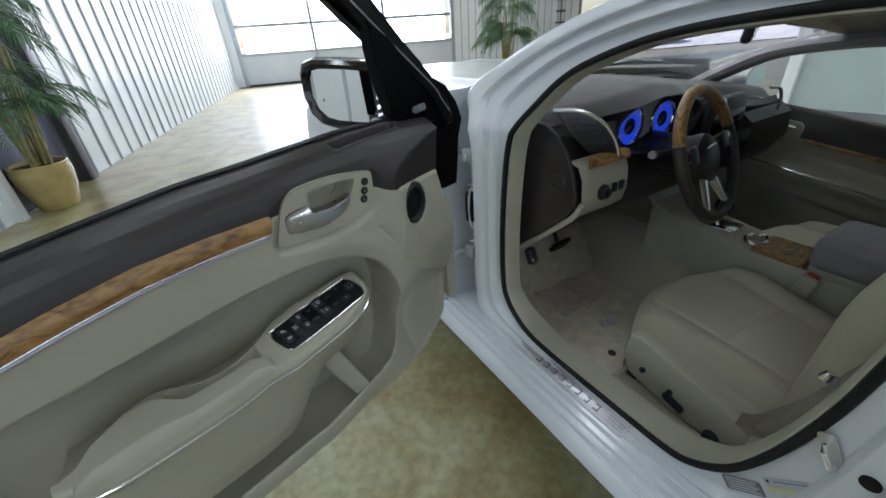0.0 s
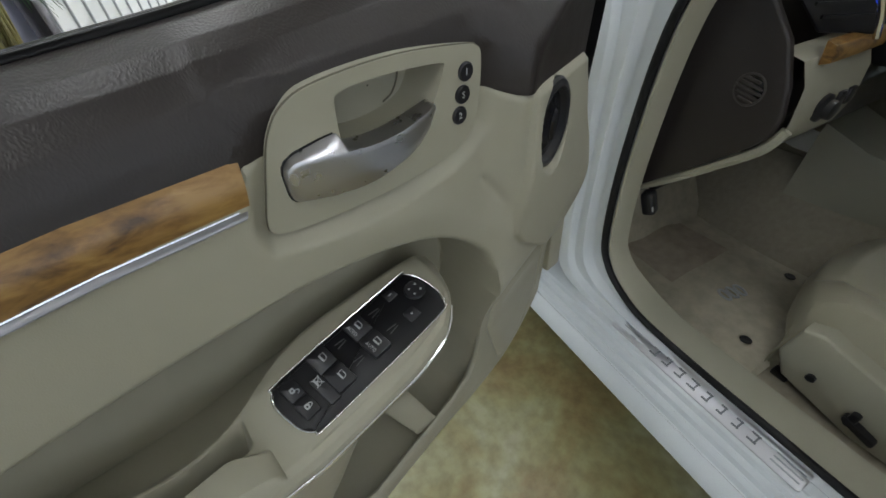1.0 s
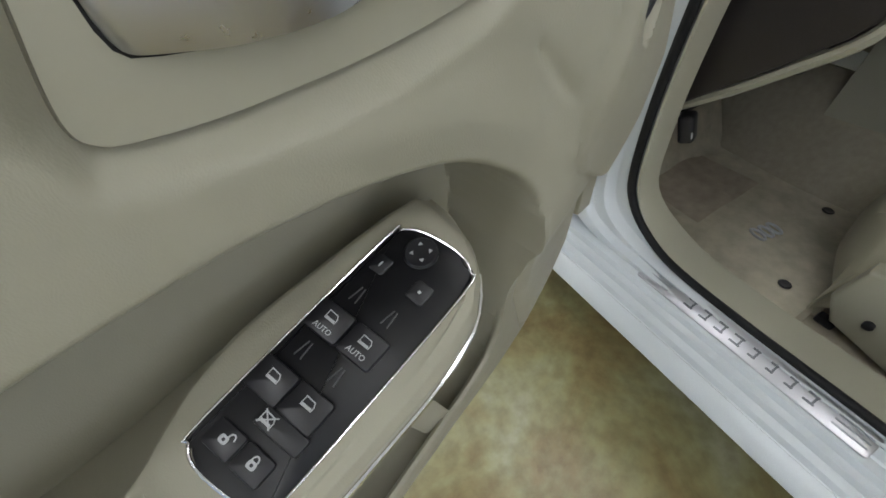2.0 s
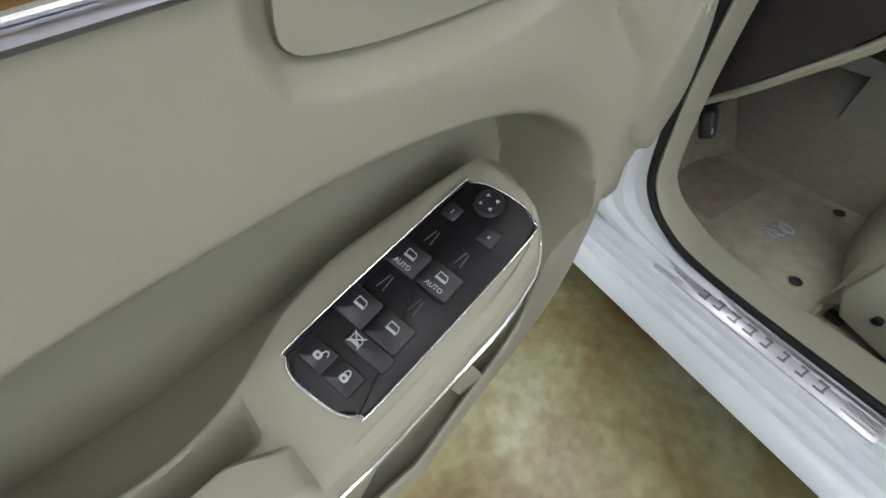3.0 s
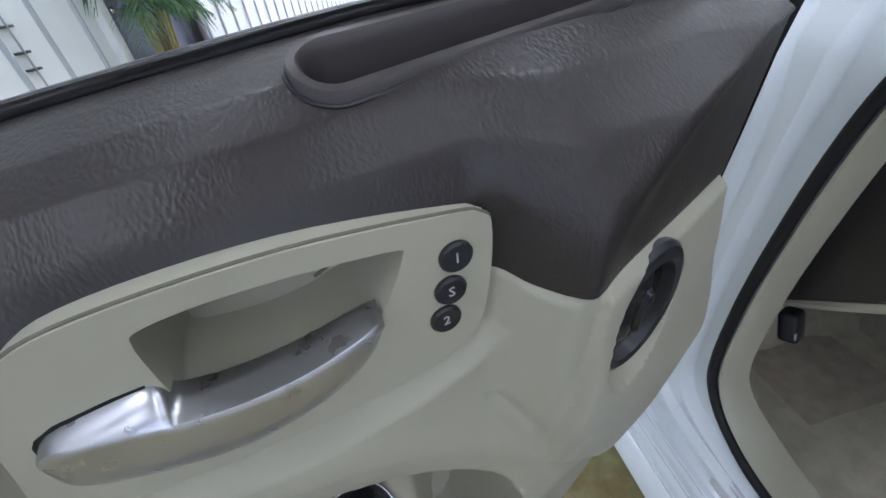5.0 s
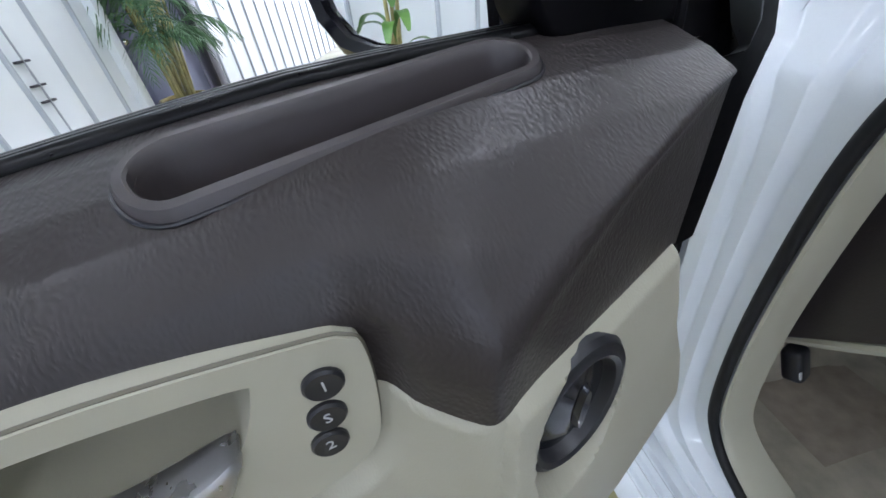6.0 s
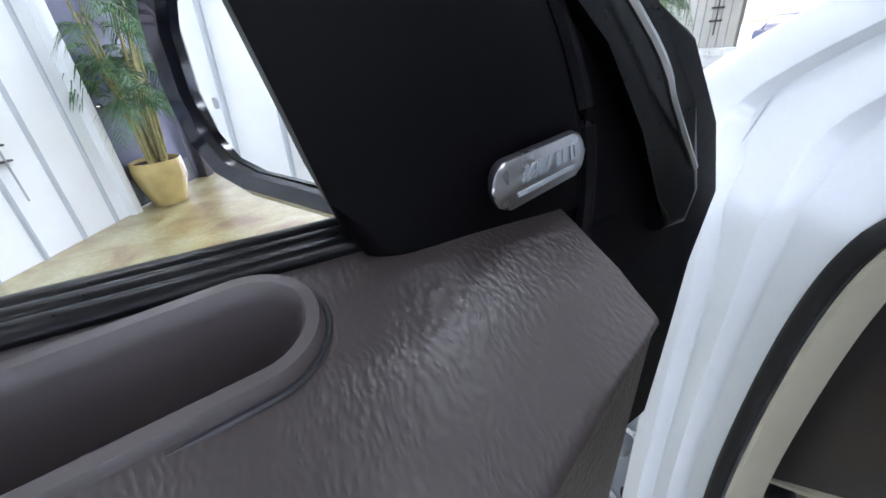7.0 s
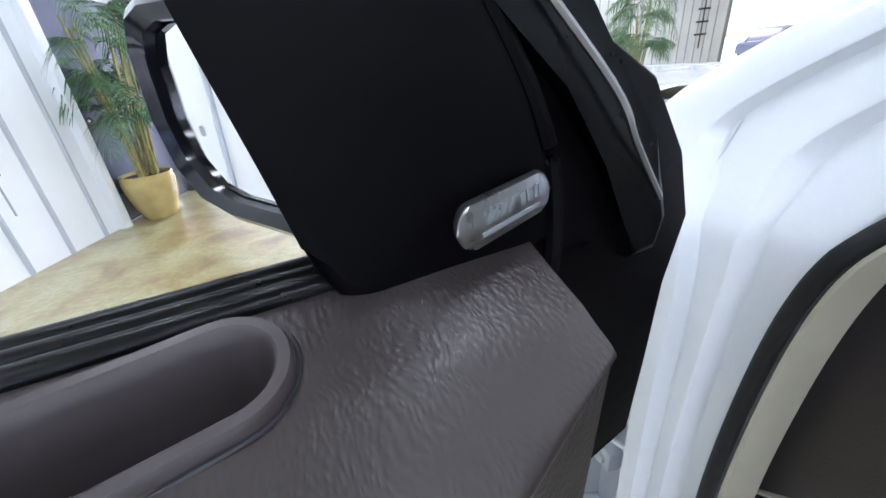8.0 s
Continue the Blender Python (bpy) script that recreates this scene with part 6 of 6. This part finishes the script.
# dials
part("binnacle", loft([[Vector((x, y, z)) for x, z in [(0.55 + (0.22 * k) * math.cos(q), 1.022 + (0.085 * k) * math.sin(q)) for q in [2 * math.pi * t / 28 for t in range(28)]]] for k, y in ((1.0, 0.02), (0.96, 0.03), (0.92, 0.13))], caps=False), M_BLACK, dash, "black dial hood")
for x in (0.465, 0.635):
    m = Matrix.Translation((x, 0.080, 1.020)) @ pose(0, 0, 0, 90, 0, 0)
    g = part("dial", lathe([(0.058, 0), (0.058, 0.006), (0.0, 0.006)], 36, m), M_BLUE, dash, "blue-lit round dial")
    part("dial_ring", tube([m @ Vector((0.060 * math.cos(q), 0.060 * math.sin(q), 0.008)) for q in [2 * math.pi * k / 40 for k in range(40)]], 0.006, 8, closed=True, up=(0, 1, 0)), M_BRIGHT, g)
    for k in range(22):
        q = radians(-40 + 260 * k / 21)
        part("tick", box((0, 0, 0), (0.014, 0.0030, 0.0008), 0.0, m=m @ Matrix.Rotation(q, 4, "Z") @ Matrix.Translation((0.047, 0, 0.0066))), M_WHITEMARK, g, smooth=False)
    part("dial_centre", lathe([(0.026, 0.006), (0.024, 0.0085), (0.0, 0.0085)], 24, m), M_BLACK, g)
    part("needle", box((0, 0, 0), (0.05, 0.003, 0.001), 0.0, m=m @ Matrix.Rotation(radians(215), 4, "Z") @ Matrix.Translation((0.022, 0, 0.009))), M_WHITEMARK, g, smooth=False)
# centre: screen, clock, far vent bow
part("screen_console", box((0.93, 0.03, 0.93), (0.26, 0.05, 0.26), 0.02, 3), M_BLACK, dash)
part("screen", box((0.93, 0.003, 0.96), (0.20, 0.004, 0.11), 0.002), M_GLOSSBLACK, dash, "dark display screen")
part("clock", lathe([(0.03, 0), (0.03, 0.008), (0.024, 0.01), (0, 0.008)], 24, Matrix.Translation((0.86, 0.012, 1.035)) @ pose(0, 0, 0, 90, 0, 0)), M_CHROME, dash, "small round clock")
part("vent_bow", tube(spline([(1.18, 0.0, 1.06), (1.24, -0.01, 1.05), (1.28, -0.01, 1.0), (1.30, 0.0, 0.95)], 14), 0.006, 8), M_CHROME, dash)
part("passenger_panel", loft([[Vector((x, y, z)) for y, z in ((0.02, 0.98), (-0.02, 0.95), (-0.03, 0.86), (0.03, 0.76))] for x in (1.07, 1.2, 1.30, 1.39)], closed=False), M_DARK, dash, "dark passenger dash panel")
part("column", tube([(0.58, 0.06, 0.93), (0.56, -0.08, 0.945)], [0.062, 0.052], 16), M_BLACK, dash, "black steering column cover")
stalk = part("stalk", tube([(0.53, -0.05, 0.955), (0.44, -0.055, 0.965), (0.40, -0.06, 0.97)], [0.009, 0.008, 0.011], 8), M_BLACK, dash)
part("stalk_tip", tube([(0.405, -0.06, 0.969), (0.395, -0.06, 0.970)], 0.012, 10), M_ALU, stalk)

# ---- steering wheel ----
SWX = Matrix.Translation((0.56, -0.135, 0.955)) @ pose(0, 0, 0, 68, 0, 9)
sw = thing("steering_wheel", SWX, "wood and dark leather steering wheel with four spokes", "steering wheel")


def arc_pts(a0, a1, r, n, z=0.0):
    return [(r * math.cos(radians(a0 + (a1 - a0) * k / n)), r * math.sin(radians(a0 + (a1 - a0) * k / n)), z) for k in range(n + 1)]


part("rim_wood", tube(arc_pts(18, 162, 0.188, 30), 0.0165, 12), M_WOOD, sw, "glossy wood upper rim")
part("rim_leather", tube(arc_pts(162, 378, 0.188, 44), 0.0165, 12), M_DARK, sw, "dark leather lower rim")
hub = part("hub", loft([[(0.078 * k * math.cos(q), -0.005 + 0.070 * k * math.sin(q) * (1.0 if math.sin(q) > 0 else 1.15), z) for q in [2 * math.pi * t / 32 for t in range(32)]] for k, z in ((1.0, -0.05), (1.0, -0.015), (0.93, 0.0), (0.6, 0.012), (0.2, 0.015))]), M_DARK, sw, "dark airbag cover")
part("emblem", tube([(-0.035, 0.022, 0.012), (0, 0.027, 0.016), (0.035, 0.022, 0.012)], 0.003, 6, flat=0.6), M_CHROME, hub)
for x0, y0, x1, y1 in ((-0.07, 0.01, -0.178, 0.03), (0.07, 0.01, 0.178, 0.03), (-0.03, -0.07, -0.075, -0.172), (0.03, -0.07, 0.075, -0.172)):
    part("spoke", tube([(x0, y0, -0.015), ((x0 + x1) / 2, (y0 + y1) / 2, -0.008), (x1, y1, 0)], [0.028, 0.022, 0.017], 10, flat=0.5), M_CHROME, sw)
for x in (-0.115, 0.115):
    part("wheel_buttons", box((x, 0.02, 0.008), (0.035, 0.05, 0.012), 0.005), M_BLACK, sw)

# ---- seats ----
SEATQ = Matrix.Translation((-0.035, 0, 0)) @ pose(0, 0, 0, 0, 0, -5)


def seat(name, m, label):
    t = thing(name, m, label, "car seat")

    def cush(u, v):
        # u across, v from the top front round the nose; a padded slab
        x = -0.25 + 0.50 * u
        bol = 0.022 * (sstep(0.60, 0.85, abs(2 * u - 1))) + 0.022 * (1 - (2 * u - 1) ** 2)
        edge = 0.05 * sstep(0.93, 1.0, abs(2 * u - 1)) ** 2
        prof = [(0.0, -0.50, 0.100), (0.25, -0.33, 0.12), (0.5, -0.12, 0.135), (0.68, -0.02, 0.13), (0.78, 0.02, 0.10), (0.87, 0.028, 0.05), (0.94, 0.02, -0.01), (1.0, 0.0, -0.05)]
        y = float(np.interp(v, [p[0] for p in prof], [p[1] for p in prof]))
        z = float(np.interp(v, [p[0] for p in prof], [p[2] for p in prof]))
        front = sstep(0.7, 0.9, v)
        seam = 0.007 * (math.exp(-((abs(2 * u - 1) - 0.62) / 0.02) ** 2) + math.exp(-((v - 0.33) / 0.012) ** 2) * (abs(2 * u - 1) < 0.62)) * (1 - front)
        return SEATQ @ Vector((x * (0.84 + 0.16 * sstep(0.1, 0.6, v)), y - 0.085 * abs(2 * u - 1) ** 2.4 * sstep(0.3, 0.7, v), z + bol * (1 - 0.8 * front) - edge * 1.5 - seam))

    cu = part("cushion", grid(cush, 70, 70), M_CREAMSEAT, t, "stitched cream leather cushion")
    for sx in (-1, 1):
        part("cushion_side", grid(lambda u, v: cush(0.0 if sx < 0 else 1.0, 0.9 * (1 - u)) + Vector((sx * 0.012 * math.sin(math.pi * min(1, v * 1.4)), 0, -0.12 * v)), 30, 10), M_CREAMSEAT, cu)

    def back_ring(v):
        """One level of the backrest: rounded, with side bolsters standing forward."""
        z = 0.05 + 0.64 * v
        hw = 0.255 * (1 - 0.16 * sstep(0.55, 1.0, v)) * (0.93 + 0.07 * sstep(0.0, 0.2, v))
        top = sstep(1.0, 0.90, v)
        out = []
        for k in range(48):
            q = 2 * math.pi * k / 48
            cx, cy = math.cos(q), math.sin(q)
            x = hw * math.copysign(abs(cx) ** 0.55, cx) * (0.8 + 0.2 * top)
            y = 0.088 * math.copysign(abs(cy) ** 0.7, cy) * (0.35 + 0.65 * top)
            if cy > 0:
                y += 0.030 * math.exp(-((abs(x) / hw - 0.80) / 0.16) ** 2) - 0.012 * (1 - (x / hw) ** 2) - 0.005 * math.exp(-((abs(x) / hw - 0.60) / 0.03) ** 2)
            out.append(SEATQ @ Vector((x, -0.532 - 0.03 * v - 0.12 * sstep(0.5, 1.3, v) + y, z)))
        return out

    part("backrest", loft([back_ring(k / 30) for k in range(31)]), M_CREAMSEAT, t, "cream leather backrest")
    part("headrest", box((-0.06, -0.63, 0.80), (0.27, 0.10, 0.20), 0.04, 4, m=pose(0, 0, 0, -12, 0, 0)), M_CREAMSEAT, t)
    return t


ST = Matrix.Translation((0.565, -0.15, 0.385))
dseat = seat("driver_seat", ST, "cream leather driver's seat with power controls")
TR = [(-0.055, 0.085), (-0.09, 0.10), (-0.30, 0.045), (-0.43, 0.0), (-0.44, -0.05), (-0.40, -0.085), (-0.22, -0.09), (-0.075, -0.055), (-0.045, 0.0)]
tr = part("side_trim", prism(TR, lambda a, b, c: Vector((-0.290 - c, a, b)), 0.042, 0.008, 3), M_CREAMPLAIN, dseat, "cream plastic seat side cover")
part("switch", lathe([(0.009, 0), (0.009, 0.008), (0.006, 0.010), (0, 0.010)], 12, Matrix.Translation((-0.332, -0.118, -0.008)) @ pose(0, 0, 0, 0, -90, 0)), M_BLACK, tr, "small black lumbar switch")
part("switch", prism(rounded(0.062, 0.018, 0.007, 4, -0.225, -0.045), lambda a, b, c: Vector((-0.332 - c, a, b + 0.3 * (a + 0.225))), 0.016, 0.004), M_BLACK, tr, "black seat slide switch")
part("switch", prism(rounded(0.016, 0.04, 0.007, 4, -0.207, -0.033), lambda a, b, c: Vector((-0.332 - c, a, b)), 0.014, 0.004), M_BLACK, tr)
part("switch", lathe([(0.021, 0), (0.021, 0.010), (0.017, 0.016), (0, 0.016)], 20, Matrix.Translation((-0.331, -0.335, -0.075)) @ pose(0, 0, 0, 0, -90, 0)), M_BLACK, tr, "round black recline switch")
part("seat_rail", box((-0.25, -0.31, -0.085), (0.03, 0.46, 0.03), 0.004), M_BLACK, dseat)
part("seat_rail", box((0.25, -0.26, -0.085), (0.03, 0.56, 0.03), 0.004), M_BLACK, dseat)
part("rail_cover", box((-0.300, -0.075, -0.084), (0.024, 0.036, 0.018), 0.005), M_BLACK, dseat)
seat("passenger_seat", Matrix.Translation((1.17, -0.15, 0.385)), "cream leather passenger seat")
M_STRAP = mat("seat belt webbing", (0.17, 0.15, 0.12), 0.7, var=0.06, scale=60, bump=0.3, bscale=900)
buckle = thing("seat_belt", None, "cream seat belt with chrome tongue beside the seat", "seat belt")
part("webbing", loft([[p + Vector((0.010, 0.0, 0.014)), p + Vector((0.012, 0.0, 0.014)), p + Vector((-0.008, 0, -0.014)), p + Vector((-0.010, 0, -0.014))] for p in spline([(0.24, -0.52, 0.42), (0.20, -0.555, 0.48), (0.165, -0.61, 0.62), (0.15, -0.642, 0.725), (0.13, -0.665, 0.85), (0.20, -0.68, 1.20)], 26)]), M_STRAP, buckle)
part("webbing", loft([[p + Vector((0.010, 0.0, 0.014)), p + Vector((0.012, 0.0, 0.014)), p + Vector((-0.008, 0, -0.014)), p + Vector((-0.010, 0, -0.014))] for p in spline([(0.21, -0.56, 0.40), (0.18, -0.60, 0.46), (0.15, -0.635, 0.58), (0.14, -0.65, 0.70)], 16)]), M_CREAMSEAT, buckle)
part("tongue", box((0.148, -0.636, 0.722), (0.012, 0.042, 0.024), 0.005, m=pose(0, 0, 0, 25, 0, 15)), M_BRIGHT, buckle)
latchb = thing("belt_buckle", None, "cream seat belt buckle between seat and console", "buckle")
part("housing", box((0.755, -0.42, 0.545), (0.03, 0.045, 0.11), 0.008, 3, m=pose(0, 0, 0, 12, 0, 0)), M_CREAMPLAIN, latchb)
part("button", box((0.755, -0.432, 0.602), (0.02, 0.03, 0.006), 0.002, m=pose(0, 0, 0, 12, 0, 0)), mat("red button", (0.35, 0.04, 0.02), 0.4, var=0.0), latchb)

# ---- console ----
con = thing("centre_console", None, "cream centre console with wood lid and grey armrest", "console")
part("body", loft([[Vector((0.89 + w * sx, y, z)) for sx, z in ((-1.06, 0.28), (-1.0, h - 0.03), (-0.9, h), (0.9, h), (1.0, h - 0.03), (1.06, 0.28))] for y, w, h in ((0.12, 0.115, 0.66), (0.0, 0.112, 0.615), (-0.2, 0.105, 0.59), (-0.45, 0.105, 0.59), (-0.85, 0.105, 0.58))]), M_CREAMPLAIN, con, "cream console body")
part("wood_lid", box((0.87, -0.315, 0.597), (0.155, 0.15, 0.02), 0.009, 3), M_WOOD, con, "burl wood cup holder lid")
part("lid_ring", tube([(0.87 + 0.045 * math.cos(q), -0.225 + 0.03 * math.sin(q), 0.604) for q in [2 * math.pi * k / 24 for k in range(24)]], 0.008, 8, closed=True), M_CHROME, con)
part("armrest", box((0.90, -0.60, 0.655), (0.23, 0.42, 0.12), 0.035, 4), M_GREYPAD, con, "grey lilac padded console armrest")
part("armrest_base", box((0.90, -0.60, 0.60), (0.215, 0.40, 0.06), 0.015), M_CREAMPLAIN, con)
gs = part("shifter", tube([(0.90, -0.07, 0.60), (0.90, -0.08, 0.655)], 0.010, 10), M_CHROME, con)
part("shift_knob", loft([[(0.90 + 0.024 * k * math.cos(q), -0.082 + 0.032 * k * math.sin(q), z) for q in [2 * math.pi * t / 20 for t in range(20)]] for k, z in ((0.5, 0.645), (0.9, 0.655), (1.0, 0.675), (0.9, 0.695), (0.4, 0.703))]), M_GLOSSBLACK, gs)
part("shift_plate", box((0.90, -0.08, 0.606), (0.10, 0.15, 0.012), 0.006), M_BRIGHT, con, "chrome shift plate")

# ---- floor mat ----
fmat = thing("floor_mat", None, "beige carpet floor mat with a worn heel pad", "floor mat")
part("carpet", grid(lambda u, v: Vector((0.165 + 0.53 * u, 0.42 - 0.62 * v, 0.300 + 0.20 * sstep(0.25, 0.0, v) + 0.003 * math.sin(9 * u + 5 * v) - 0.010 * (1 if min(u, v, 1 - u, 1 - v) < 0.01 else 0))), 40, 50), M_MAT, fmat)
part("heel_pad", grid(lambda u, v: Vector((0.30 + 0.26 * u, 0.36 - 0.26 * v, 0.3045 + 0.165 * sstep(0.22, -0.02, 0.12 + 0.4 * v) + 0.003 * math.sin(9 * u + 5 * v) + 0.003)), 20, 20), mat("reddish heel pad", (0.38, 0.325, 0.255), 0.85, var=0.15, scale=30, bump=0.5, bscale=900, bdist=0.002), fmat, "worn reddish heel pad")
for x, y in ((0.285, -0.128), (0.60, -0.06)):
    part("grommet", lathe([(0.0, 0.0), (0.0125, 0.0), (0.014, 0.002), (0.011, 0.0045), (0.006, 0.003), (0.0, 0.002)], 20, Matrix.Translation((x, y, 0.303))), M_BLACK, fmat, "black anchor grommet")
for k in range(3):
    part("emblem", tube([Matrix.Translation((0.405, -0.014, 0.3065)) @ pose(0, 0, 0, 0, 0, -12) @ Vector((-0.026 + 0.026 * k + 0.0095 * math.cos(q), 0.020 * math.sin(q), 0)) for q in [2 * math.pi * t / 18 for t in range(18)]], 0.0034, 6, closed=True), M_ALU, fmat, "raised metal ring")

# ---- outside ----
def parked_car(m, label):
    t = thing("parked_car", m, label, "car")
    body = [(-2.2, 0.35), (-2.25, 0.75), (-2.1, 0.98), (-1.2, 1.05), (-0.7, 1.62), (-0.2, 1.74), (1.5, 1.72), (2.0, 1.55), (2.25, 1.0), (2.3, 0.5), (2.2, 0.35)]
    part("body", prism(body, lambda a, b, c: Vector((a, c - 0.9 + (0.12 if b > 1.1 else 0) * (1 if c < 0.9 else -1), b)), 1.8, 0.05), M_CARDARK, t, "dark grey body")
    part("side_window", prism([(-1.0, 1.08), (-0.6, 1.52), (-0.15, 1.62), (1.4, 1.60), (1.85, 1.45), (2.0, 1.08)], lambda a, b, c: Vector((a, -0.80 - c, b)), 0.012), M_GLOSSBLACK, t)
    for x in (-1.4, 1.4):
        for y in (-0.82, 0.82):
            w = part("wheel", lathe([(0.0, -0.1), (0.36, -0.1), (0.38, -0.05), (0.38, 0.05), (0.36, 0.1), (0.0, 0.1)], 24, Matrix.Translation((x, y, 0.38)) @ pose(0, 0, 0, 90, 0, 0)), M_RUBBER, t)
            part("rim", lathe([(0.0, 0.0), (0.22, 0.0), (0.24, 0.02), (0.0, 0.03)], 16, Matrix.Translation((x, y - 0.10 if y < 0 else y + 0.13, 0.38)) @ pose(0, 0, 0, 90, 0, 0)), M_ALU, w)
    return t


parked_car(Matrix.Translation(room_pt(A1 + 7.5, 24.6, -0.23)) @ pose(0, 0, 0, 0, 0, YAW - 60), "dark grey suv parked outside in the yard")
parked_car(Matrix.Translation(room_pt(A1 + 12.0, 24.8, -0.23)) @ pose(0, 0, 0, 0, 0, YAW - 60), "dark grey suv parked outside in the yard")
